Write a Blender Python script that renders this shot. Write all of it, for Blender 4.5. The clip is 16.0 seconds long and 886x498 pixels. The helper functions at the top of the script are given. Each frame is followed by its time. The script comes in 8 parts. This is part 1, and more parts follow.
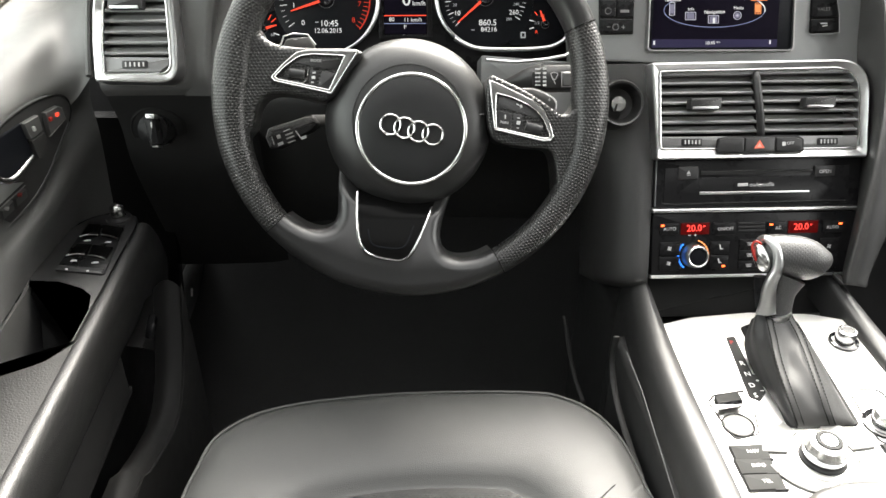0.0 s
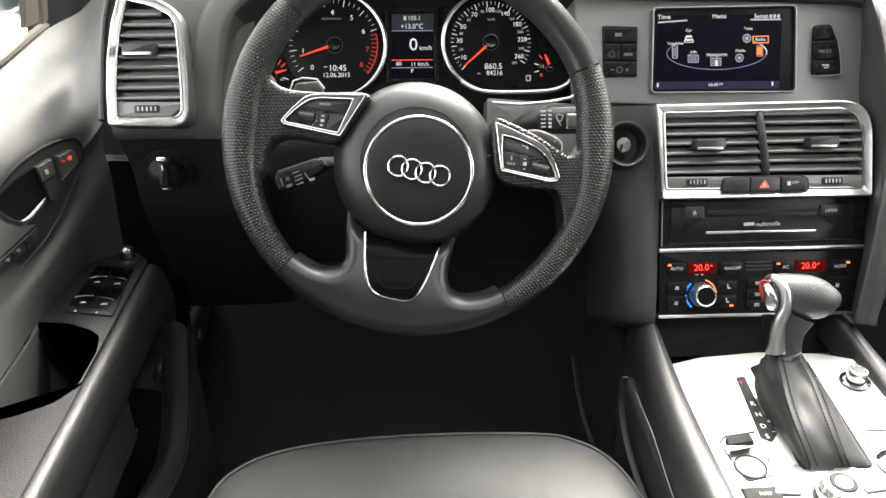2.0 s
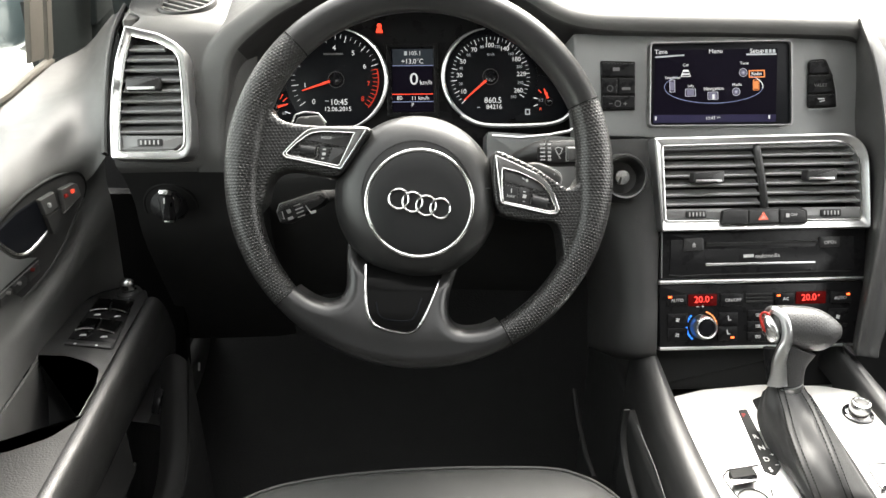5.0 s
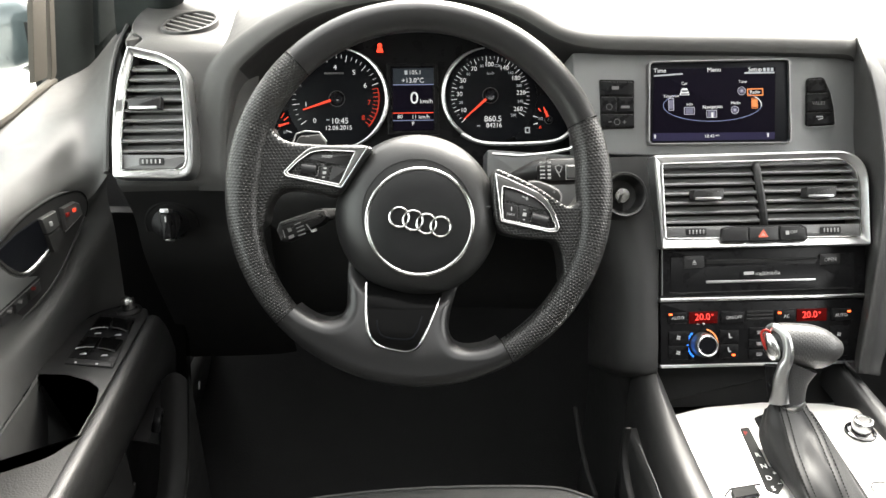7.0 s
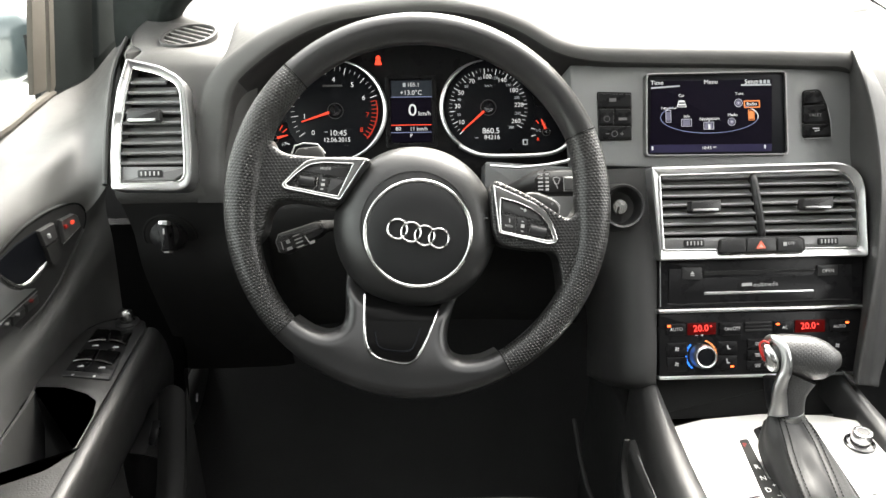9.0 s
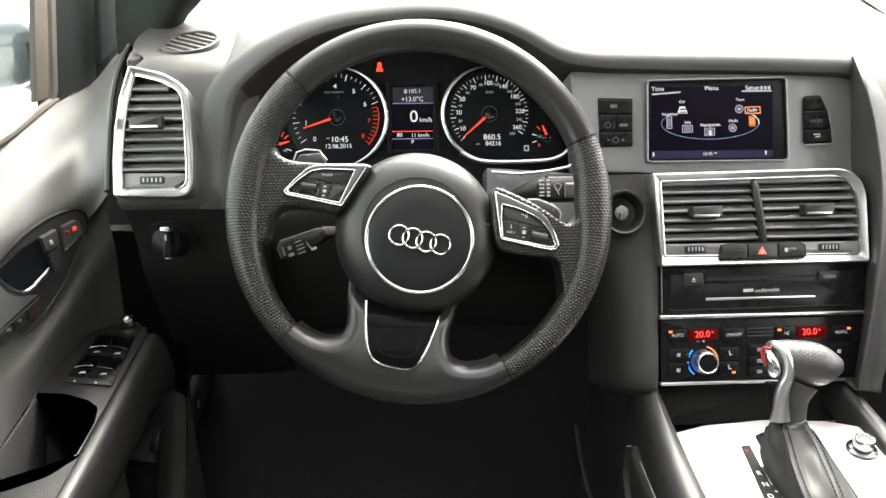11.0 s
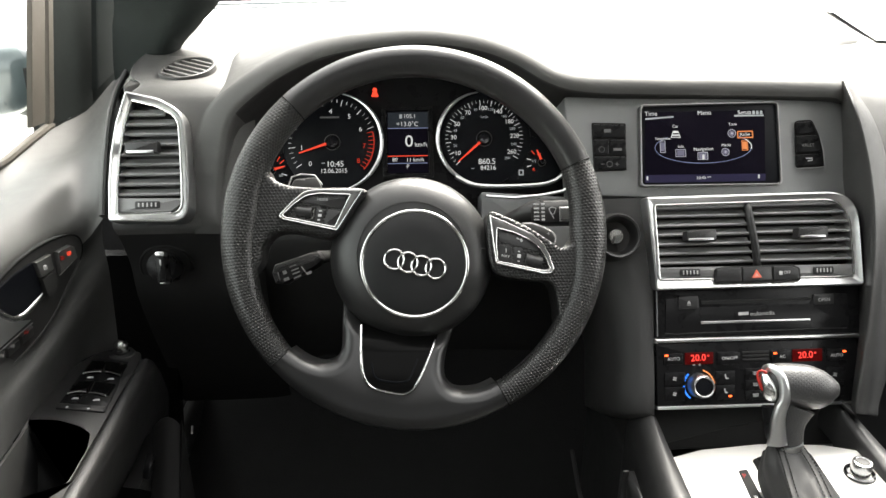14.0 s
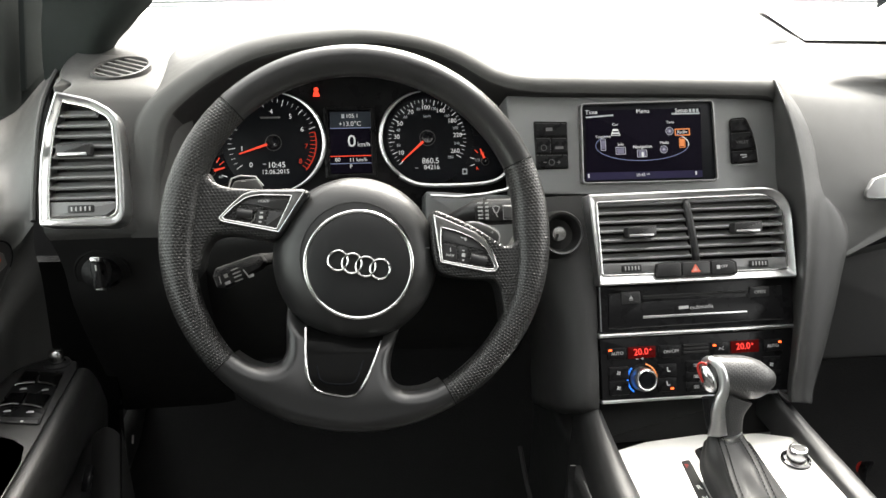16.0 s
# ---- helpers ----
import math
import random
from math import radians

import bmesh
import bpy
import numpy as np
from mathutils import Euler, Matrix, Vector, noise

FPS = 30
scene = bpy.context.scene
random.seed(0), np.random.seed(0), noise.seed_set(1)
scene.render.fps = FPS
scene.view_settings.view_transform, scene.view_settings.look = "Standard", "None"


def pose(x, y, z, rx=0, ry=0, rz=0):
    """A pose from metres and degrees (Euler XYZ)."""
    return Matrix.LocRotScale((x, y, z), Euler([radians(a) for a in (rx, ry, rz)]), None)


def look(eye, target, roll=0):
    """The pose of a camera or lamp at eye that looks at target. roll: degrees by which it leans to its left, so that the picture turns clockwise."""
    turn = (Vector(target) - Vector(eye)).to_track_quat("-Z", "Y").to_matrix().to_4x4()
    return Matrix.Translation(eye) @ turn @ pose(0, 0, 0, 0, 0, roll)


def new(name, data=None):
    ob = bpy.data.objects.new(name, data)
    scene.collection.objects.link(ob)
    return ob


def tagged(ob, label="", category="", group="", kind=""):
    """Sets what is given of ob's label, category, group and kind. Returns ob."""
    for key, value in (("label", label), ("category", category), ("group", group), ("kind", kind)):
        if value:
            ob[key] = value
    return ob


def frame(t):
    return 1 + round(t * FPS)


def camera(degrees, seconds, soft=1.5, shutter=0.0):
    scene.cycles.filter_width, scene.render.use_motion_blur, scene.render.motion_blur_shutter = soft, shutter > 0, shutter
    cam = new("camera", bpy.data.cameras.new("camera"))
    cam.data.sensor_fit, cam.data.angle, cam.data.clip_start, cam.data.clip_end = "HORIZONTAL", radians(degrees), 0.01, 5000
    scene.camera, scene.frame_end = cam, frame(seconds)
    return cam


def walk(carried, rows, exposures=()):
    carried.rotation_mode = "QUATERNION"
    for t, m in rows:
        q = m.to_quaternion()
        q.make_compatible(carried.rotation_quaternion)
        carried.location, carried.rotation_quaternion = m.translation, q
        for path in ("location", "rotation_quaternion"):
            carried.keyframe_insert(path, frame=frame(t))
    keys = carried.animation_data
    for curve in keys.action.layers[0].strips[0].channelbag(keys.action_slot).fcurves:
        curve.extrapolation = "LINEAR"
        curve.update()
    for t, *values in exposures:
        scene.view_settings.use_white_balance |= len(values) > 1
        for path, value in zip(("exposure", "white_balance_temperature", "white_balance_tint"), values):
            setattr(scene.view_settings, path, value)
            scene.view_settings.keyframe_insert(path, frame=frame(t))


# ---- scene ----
# camera
cam = camera(60.0, 16.0, soft=1.5)
ROWS = [
    (0, 0.0011, 0.0053, 0.9966, 57.266, -0.622, -3.284),
    (0.5, 0.0006, 0.0048, 0.9963, 57.933, -0.518, -3.339),
    (1, 0.0001, 0.0044, 0.9960, 58.286, -0.485, -3.358),
    (1.5, 0.0002, 0.0032, 0.9967, 58.663, -0.428, -3.206),
    (2, -0.0001, 0.0025, 0.9974, 60.332, -0.193, -2.989),
    (2.5, -0.0002, 0.0022, 0.9971, 60.675, -0.259, -3.126),
    (3, -0.0002, 0.0022, 0.9976, 60.928, -0.244, -3.119),
    (3.5, 0.0005, 0.0028, 0.9987, 60.942, -0.164, -2.894),
    (4, -0.0006, 0.0015, 0.9982, 61.526, -0.192, -2.957),
    (6.5, -0.0001, 0.0003, 0.9997, 63.724, -0.054, -3.024),
    (7, 0.0000, -0.0000, 1.0000, 64.000, 0.000, -3.000),
    (7.5, -0.0002, -0.0001, 1.0000, 64.190, 0.015, -3.027),
    (8, -0.0007, -0.0003, 0.9999, 64.447, -0.021, -3.062),
    (8.5, 0.0006, -0.0005, 1.0007, 64.689, 0.027, -3.013),
    (9, -0.0001, -0.0004, 1.0003, 64.865, 0.004, -3.151),
    (11.5, -0.0007, -0.0013, 1.0012, 65.533, 0.087, -3.098),
    (12, 0.0002, -0.0017, 1.0007, 65.876, 0.102, -3.103),
    (12.5, -0.0002, -0.0014, 1.0011, 66.167, 0.121, -3.154),
    (13, -0.0001, -0.0021, 1.0015, 66.434, 0.142, -3.141),
    (13.5, -0.0000, -0.0024, 1.0011, 66.668, 0.172, -3.148),
    (14, -0.0002, -0.0015, 1.0011, 67.096, 0.067, -3.456),
    (14.5, 0.0002, -0.0010, 1.0010, 67.316, -0.033, -3.901),
    (15, 0.0003, -0.0001, 1.0006, 67.192, -0.219, -4.700),
    (15.5, 0.0020, 0.0003, 1.0007, 66.968, -0.396, -6.003),
    (16, 0.0029, 0.0005, 1.0006, 67.067, -0.558, -7.455),
]
EXPOSURE = 3.0
walk(cam, [(t, pose(x, y, z, rx, ry, rz)) for t, x, y, z, rx, ry, rz in ROWS],
     exposures=[(0.0, EXPOSURE + 0.67, 6900, 8), (3.0, EXPOSURE + 0.63, 6900, 8), (7.0, EXPOSURE + 0.65, 6900, 8), (12.0, EXPOSURE + 0.74, 6900, 8), (13.0, EXPOSURE + 0.74, 6900, 8), (13.5, EXPOSURE + 0.51, 6900, 8), (14.0, EXPOSURE + 0.27, 6900, 8), (16.0, EXPOSURE + 0.28, 6900, 8)])

# world and sun: a bright overcast sky
world = bpy.data.worlds.new("overcast_sky")
scene.world = world
world.use_nodes = True
wt = world.node_tree
sky = wt.nodes.new("ShaderNodeTexSky")
sky.sky_type = "NISHITA"
sky.sun_disc = False
sky.sun_elevation, sky.sun_rotation = radians(45), radians(25)
sky.air_density, sky.dust_density = 1.0, 4.0
grey = wt.nodes.new("ShaderNodeHueSaturation")
grey.inputs["Saturation"].default_value = 0.12
wt.links.new(sky.outputs[0], grey.inputs["Color"])
wt.links.new(grey.outputs[0], wt.nodes["Background"].inputs[0])
wt.nodes["Background"].inputs[1].default_value = 0.15
sun_data = bpy.data.lights.new("sun", "SUN")
sun_data.energy, sun_data.angle, sun_data.color = 1.5, radians(40), (1.0, 0.97, 0.93)
sun = new("sun", sun_data)
sun.matrix_world = look((1.2, 2.6, 3.4), (0, 0, 0.6))

# ---- materials ----


def node_material(name):
    m = bpy.data.materials.new(name)
    m.use_nodes = True
    t = m.node_tree
    return m, t, t.nodes["Principled BSDF"]


def coords(t, scale, kind="Object"):
    c = t.nodes.new("ShaderNodeTexCoord")
    mp = t.nodes.new("ShaderNodeMapping")
    mp.inputs["Scale"].default_value = (scale, scale, scale) if not isinstance(scale, tuple) else scale
    t.links.new(c.outputs[kind], mp.inputs["Vector"])
    return mp.outputs[0]


def surface(name, col, rough, metal=0.0, grain=0.0, grain_size=0.0015, grain_kind="voronoi", wear=0.12, rough_var=0.08, spec=0.5, coat=0.0, stretch=None):
    """Plastic, leather or metal with a two-scale variation of colour and gloss and a fine relief."""
    m, t, b = node_material(name)
    v = coords(t, 1.0)
    n1 = t.nodes.new("ShaderNodeTexNoise")
    n1.inputs["Scale"].default_value, n1.inputs["Detail"].default_value = 14.0, 5.0
    t.links.new(v, n1.inputs["Vector"])
    mix = t.nodes.new("ShaderNodeMix")
    mix.data_type = "RGBA"
    mix.inputs["A"].default_value = (*[c * (1 - wear) for c in col], 1)
    mix.inputs["B"].default_value = (*[min(1, c * (1 + wear)) for c in col], 1)
    t.links.new(n1.outputs["Fac"], mix.inputs["Factor"])
    t.links.new(mix.outputs["Result"], b.inputs["Base Color"])
    n2 = t.nodes.new("ShaderNodeTexNoise")
    n2.inputs["Scale"].default_value, n2.inputs["Detail"].default_value = 60.0, 6.0
    t.links.new(v, n2.inputs["Vector"])
    r = t.nodes.new("ShaderNodeMapRange")
    r.inputs["To Min"].default_value, r.inputs["To Max"].default_value = max(0.02, rough - rough_var), min(1, rough + rough_var)
    t.links.new(n2.outputs["Fac"], r.inputs["Value"])
    t.links.new(r.outputs[0], b.inputs["Roughness"])
    b.inputs["Metallic"].default_value = metal
    b.inputs["Specular IOR Level"].default_value = spec
    b.inputs["Coat Weight"].default_value = coat
    b.inputs["Coat Roughness"].default_value = 0.06
    if grain:
        s = 1.0 / grain_size
        vec = coords(t, s if stretch is None else tuple(s * k for k in stretch))
        if grain_kind == "voronoi":
            g = t.nodes.new("ShaderNodeTexVoronoi")
            g.feature = "DISTANCE_TO_EDGE"
            g.inputs["Scale"].default_value = 1.0
            out = g.outputs["Distance"]
        else:
            g = t.nodes.new("ShaderNodeTexNoise")
            g.inputs["Scale"].default_value, g.inputs["Detail"].default_value = 1.0, 3.0
            out = g.outputs["Fac"]
        t.links.new(vec, g.inputs["Vector"])
        bump = t.nodes.new("ShaderNodeBump")
        bump.inputs["Strength"].default_value = grain
        bump.inputs["Distance"].default_value = grain_size * 0.4
        t.links.new(out, bump.inputs["Height"])
        t.links.new(bump.outputs[0], b.inputs["Normal"])
    return m


def perforated(name, col, rough, pitch, hole, depth=1.0):
    """Leather with rows of small punched holes; runs on the UV map, which is in metres."""
    m, t, b = node_material(name)
    uv = t.nodes.new("ShaderNodeUVMap")
    sep = t.nodes.new("ShaderNodeSeparateXYZ")
    t.links.new(uv.outputs[0], sep.inputs[0])

    def op(kind, a, c=None):
        n = t.nodes.new("ShaderNodeMath")
        n.operation = kind
        for i, x in enumerate((a, c)):
            if x is None:
                continue
            if isinstance(x, (int, float)):
                n.inputs[i].default_value = x
            else:
                t.links.new(x, n.inputs[i])
        return n.outputs[0]
    u = op("DIVIDE", sep.outputs[0], pitch)
    w = op("DIVIDE", sep.outputs[1], pitch * 0.866)
    row = op("FLOOR", w)
    odd = op("MULTIPLY", op("MODULO", row, 2.0), 0.5)
    fu = op("SUBTRACT", op("FRACT", op("ADD", op("ADD", u, odd), 100.0)), 0.5)
    fw = op("SUBTRACT", op("FRACT", op("ADD", w, 100.0)), 0.5)
    d = op("SQRT", op("ADD", op("MULTIPLY", fu, fu), op("MULTIPLY", fw, fw)))
    mr = t.nodes.new("ShaderNodeMapRange")
    mr.interpolation_type = "SMOOTHSTEP"
    mr.inputs["From Min"].default_value, mr.inputs["From Max"].default_value = hole * 0.6, hole * 1.3
    t.links.new(d, mr.inputs["Value"])
    mix = t.nodes.new("ShaderNodeMix")
    mix.data_type = "RGBA"
    mix.inputs["A"].default_value = (*[c * 0.15 for c in col], 1)
    mix.inputs["B"].default_value = (*col, 1)
    t.links.new(mr.outputs[0], mix.inputs["Factor"])
    t.links.new(mix.outputs["Result"], b.inputs["Base Color"])
    b.inputs["Roughness"].default_value = rough
    bump = t.nodes.new("ShaderNodeBump")
    bump.inputs["Strength"].default_value, bump.inputs["Distance"].default_value = depth, 0.0005
    t.links.new(mr.outputs[0], bump.inputs["Height"])
    t.links.new(bump.outputs[0], b.inputs["Normal"])
    return m


def glow(name, col, strength, gloss=0.05):
    m, t, b = node_material(name)
    b.inputs["Base Color"].default_value = (*[c * 0.3 for c in col], 1)
    b.inputs["Emission Color"].default_value = (*col, 1)
    b.inputs["Emission Strength"].default_value = strength * 0.5 ** EXPOSURE
    b.inputs["Roughness"].default_value = 0.5
    b.inputs["Specular IOR Level"].default_value = gloss
    return m


def clear_glass(name, tint=(1, 1, 1), rough=0.0, gloss=None):
    m, t, b = node_material(name)
    t.nodes.remove(b)
    out = t.nodes["Material Output"]
    tr = t.nodes.new("ShaderNodeBsdfTransparent")
    tr.inputs[0].default_value = (*tint, 1)
    gl = t.nodes.new("ShaderNodeBsdfGlossy")
    gl.inputs["Roughness"].default_value = rough
    fr = t.nodes.new("ShaderNodeFresnel")
    fr.inputs[0].default_value = 1.45
    mx = t.nodes.new("ShaderNodeMixShader")
    if gloss is None:
        t.links.new(fr.outputs[0], mx.inputs[0])
    else:
        mx.inputs[0].default_value = gloss
    t.links.new(tr.outputs[0], mx.inputs[1])
    t.links.new(gl.outputs[0], mx.inputs[2])
    t.links.new(mx.outputs[0], out.inputs[0])
    return m


SOFT = surface("soft_touch_black", (0.0175, 0.0175, 0.0175), 0.44, grain=0.35, grain_size=0.0016)
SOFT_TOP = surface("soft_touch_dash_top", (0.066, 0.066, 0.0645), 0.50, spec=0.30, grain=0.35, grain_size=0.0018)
HARD = surface("hard_black_plastic", (0.016, 0.016, 0.016), 0.42, grain=0.25, grain_size=0.0009, grain_kind="noise")
POCKET = surface("matt_recess_black", (0.016, 0.016, 0.016), 0.9, spec=0.05, grain=0.3, grain_size=0.002, grain_kind="noise")
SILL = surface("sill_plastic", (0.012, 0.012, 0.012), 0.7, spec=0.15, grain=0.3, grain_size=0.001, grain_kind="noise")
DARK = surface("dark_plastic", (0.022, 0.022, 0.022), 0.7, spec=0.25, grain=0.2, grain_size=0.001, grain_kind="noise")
GREY = surface("grey_metallic_paint", (0.158, 0.163, 0.163), 0.45, metal=0.3, grain=0.08, grain_size=0.0006, grain_kind="noise", wear=0.05)
SLAT = surface("vent_slat_black", (0.165, 0.165, 0.166), 0.34, spec=0.6, wear=0.06)
SHELF = surface("matt_shelf", (0.05, 0.05, 0.049), 0.6, grain=0.3, grain_size=0.0018, spec=0.35)
BUTTON = surface("button_black", (0.015, 0.015, 0.0155), 0.42, wear=0.06)
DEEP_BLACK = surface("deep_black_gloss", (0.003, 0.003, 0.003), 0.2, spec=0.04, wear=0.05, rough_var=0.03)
KEY_FACE = surface("key_face_grey", (0.055, 0.055, 0.054), 0.42, wear=0.06)
PIANO = surface("gloss_black", (0.006, 0.006, 0.007), 0.08, wear=0.05, rough_var=0.03, coat=0.5)
SATIN = surface("satin_black_panel", (0.0075, 0.0075, 0.008), 0.28, spec=0.14, wear=0.05, rough_var=0.04)
CHROME = surface("satin_chrome", (0.66, 0.665, 0.665), 0.30, metal=1.0, wear=0.04, rough_var=0.06)
POD_FRAME = surface("dark_satin_chrome", (0.27, 0.27, 0.266), 0.33, metal=1.0, wear=0.06, rough_var=0.06)
POLISH = surface("polished_metal", (0.72, 0.72, 0.71), 0.24, metal=1.0, wear=0.04, rough_var=0.05)
HUB = surface("airbag_cover_black", (0.0105, 0.0108, 0.0108), 0.40, spec=0.5, grain=0.3, grain_size=0.0014)
PAD = surface("airbag_pad_black", (0.0058, 0.0062, 0.0066), 0.42, spec=0.34, grain=0.3, grain_size=0.0014)
KEY_GREY = surface("grey_key_paint", (0.030, 0.030, 0.0295), 0.7, spec=0.08, wear=0.06)
LID = surface("armrest_lid_leather", (0.022, 0.022, 0.0215), 0.5, grain=0.4, grain_size=0.0018)
BRIGHT = surface("bright_chrome", (0.86, 0.86, 0.84), 0.16, metal=1.0, wear=0.03, rough_var=0.04)
ALU = surface("brushed_aluminium", (0.78, 0.78, 0.77), 0.46, metal=1.0, grain=0.1, grain_size=0.0008, grain_kind="noise", wear=0.05, stretch=(0.06, 1, 1))
DOOR_SOFT = surface("soft_door_trim", (0.068, 0.068, 0.066), 0.5, grain=0.35, grain_size=0.0016, spec=0.45)
DOOR_PANEL = surface("grained_door_panel", (0.042, 0.0425, 0.042), 0.6, grain=0.35, grain_size=0.0016, spec=0.3)
STACK = surface("soft_stack_pillar", (0.027, 0.027, 0.0266), 0.46, grain=0.4, grain_size=0.0018)
ARM = surface("armrest_leather", (0.0105, 0.0105, 0.0103), 0.55, grain=0.35, grain_size=0.003, spec=0.18)
ARM_EDGE = surface("armrest_edge_leather", (0.012, 0.012, 0.0118), 0.44, grain=0.45, grain_size=0.0022, spec=0.5)
LEATHER = surface("black_leather", (0.026, 0.026, 0.026), 0.50, spec=0.30, grain=0.3, grain_size=0.0016, wear=0.15)
SEAT_LEATHER = surface("seat_leather", (0.048, 0.0484, 0.0476), 0.5, spec=0.36, grain=0.3, grain_size=0.0018, wear=0.12)
SMOOTH_LEATHER = surface("smooth_rim_leather", (0.012, 0.012, 0.0122), 0.31, spec=0.5, rough_var=0.03, grain=0.05, grain_size=0.0011, wear=0.15)
PERF = perforated("perforated_rim_leather", (0.0085, 0.0085, 0.0083), 0.31, 0.0034, 0.33, 1.0)
SEAT_PERF = perforated("perforated_seat_leather", (0.033, 0.033, 0.0325), 0.42, 0.0042, 0.2)
KNOB_PERF = perforated("perforated_knob_leather", (0.036, 0.036, 0.036), 0.40, 0.0030, 0.19, 0.7)
ALU_DARK = surface("grey_satin_paint", (0.11, 0.11, 0.108), 0.5, metal=0.0, spec=0.3, wear=0.05)
STITCH = surface("dark_thread", (0.005, 0.005, 0.005), 0.8, spec=0.1)
CARPET = surface("black_carpet", (0.019, 0.019, 0.0193), 0.95, grain=0.9, grain_size=0.003, grain_kind="noise", spec=0.1)
HEADLINER = surface("headliner_cloth", (0.07, 0.07, 0.068), 0.9, grain=0.3, grain_size=0.002, grain_kind="noise", spec=0.1)
PILLAR = surface("pillar_trim", (0.0145, 0.017, 0.0165), 0.9, spec=0.06, grain=0.3, grain_size=0.0014, grain_kind="noise")
RUBBER = surface("window_rubber", (0.02, 0.018, 0.016), 0.7)
SEALTRIM = surface("window_frame_trim", (0.055, 0.049, 0.040), 0.6, spec=0.2, wear=0.15)
PAINT = surface("car_paint_dark", (0.05, 0.065, 0.07), 0.3, coat=1.0, wear=0.05)
CONCRETE = surface("pale_concrete", (0.62, 0.62, 0.60), 0.85, grain=0.5, grain_size=0.05, grain_kind="noise", spec=0.2)
PAPER = surface("white_paper", (0.82, 0.81, 0.78), 0.8, wear=0.03, spec=0.2)
MARK = surface("printed_grey_marking", (0.42, 0.42, 0.42), 0.6, wear=0.03)
FAINT = surface("faint_grey_marking", (0.10, 0.10, 0.10), 0.6, wear=0.03)
RED_MARK = surface("red_reflector", (0.30, 0.02, 0.015), 0.4, spec=0.2)
RED_DIM = surface("dim_red_marking", (0.09, 0.010, 0.008), 0.5, spec=0.2)
ORANGE_MARK = surface("orange_red_marking", (0.75, 0.16, 0.10), 0.5)
HAZARD_PALE = surface("pale_red_marking", (0.70, 0.38, 0.32), 0.5, wear=0.03)
WHITE_GLOW = glow("lit_white", (0.95, 0.97, 1.0), 0.42)
ICON_GLOW = glow("lit_icon_grey", (0.80, 0.80, 0.95), 0.24)
ICON_DIM = glow("lit_icon_fill", (0.35, 0.34, 0.48), 0.06)
SCREEN_ORANGE = glow("lit_screen_orange", (1.0, 0.34, 0.12), 0.42)
DIM_GLOW = glow("lit_dim_white", (0.8, 0.85, 0.9), 0.17)
BLUEISH = glow("lit_blue_line", (0.38, 0.45, 0.75), 0.26)
RED_GLOW = glow("lit_red", (1.0, 0.06, 0.03), 1.3)
DIAL_RED = glow("lit_needle_red", (1.0, 0.09, 0.05), 0.60)
ZONE_RED = glow("lit_scale_red", (0.85, 0.07, 0.04), 0.28)
SEGMENT_RED = glow("lit_segment_red", (1.0, 0.06, 0.05), 1.6)
DISPLAY_RED = glow("red_display_ground", (0.10, 0.003, 0.003), 0.35)
ORANGE_GLOW = glow("lit_orange", (1.0, 0.33, 0.12), 1.0)
LED_ORANGE = glow("led_orange", (1.0, 0.12, 0.03), 3.0)
BLUE_GLOW = glow("lit_blue", (0.03, 0.22, 1.0), 1.4)
SCREEN = glow("lit_screen_black", (0.010, 0.008, 0.016), 0.2, 0.015)
SCREEN_BAR = glow("lit_screen_bar", (0.05, 0.045, 0.11), 0.07)
GAUGE_FACE = surface("gauge_face", (0.004, 0.0045, 0.006), 0.4, spec=0.12)
GLASS = clear_glass("clear_glass")
PRIVACY = clear_glass("privacy_glass", (0.32, 0.32, 0.32))
SIDE_GLASS = clear_glass("tinted_glass", (0.92, 0.95, 0.94), 0.0, 0.04)

# ---- building helpers ----
# DASH: frame of the dashboard face; x right, y up along the face, z out of the face; it leans back by 26 degrees
DASH = pose(0, 0, 1.0, 64, 0, 0)
WORLD = Matrix.Identity(4)
PLACED = {}


def thing(name, frame_m, at, label, category, group="", kind=""):
    ob = new(name)
    ob.empty_display_size = 0.02
    m = frame_m @ Matrix.Translation(at)
    ob.matrix_world = m
    PLACED[ob] = m
    return tagged(ob, label, category, group, kind)


def part(name, bm, material, parent, label="", frame_m=None, flat=False):
    """Links a bmesh as one mesh object under a thing or a part; its origin goes to its middle."""
    frame_m = DASH if frame_m is None else frame_m
    lo = Vector([min(v.co[i] for v in bm.verts) for i in range(3)])
    hi = Vector([max(v.co[i] for v in bm.verts) for i in range(3)])
    c = (lo + hi) / 2
    bmesh.ops.translate(bm, verts=bm.verts, vec=-c)
    me = bpy.data.meshes.new(name)
    bm.to_mesh(me)
    bm.free()
    return part_mesh(name, me, c, material, parent, label, frame_m, flat)


def part_mesh(name, me, c, material, parent, label="", frame_m=None, flat=False):
    frame_m = DASH if frame_m is None else frame_m
    if not me.materials:
        me.materials.append(material)
    if not flat:
        for p in me.polygons:
            p.use_smooth = True
        me.set_sharp_from_angle(angle=radians(40))
    ob = new(name, me)
    m = frame_m @ Matrix.Translation(c)
    if parent is not None:
        ob.parent = parent
        ob.matrix_basis = PLACED[parent].inverted() @ m
    else:
        ob.matrix_basis = m
    PLACED[ob] = m
    if label:
        ob["label"] = label
    return ob


def structure(name, bm, material, label, category, frame_m=None):
    ob = part(name, bm, material, None, "", WORLD if frame_m is None else frame_m)
    return tagged(ob, label, category, kind="structure")


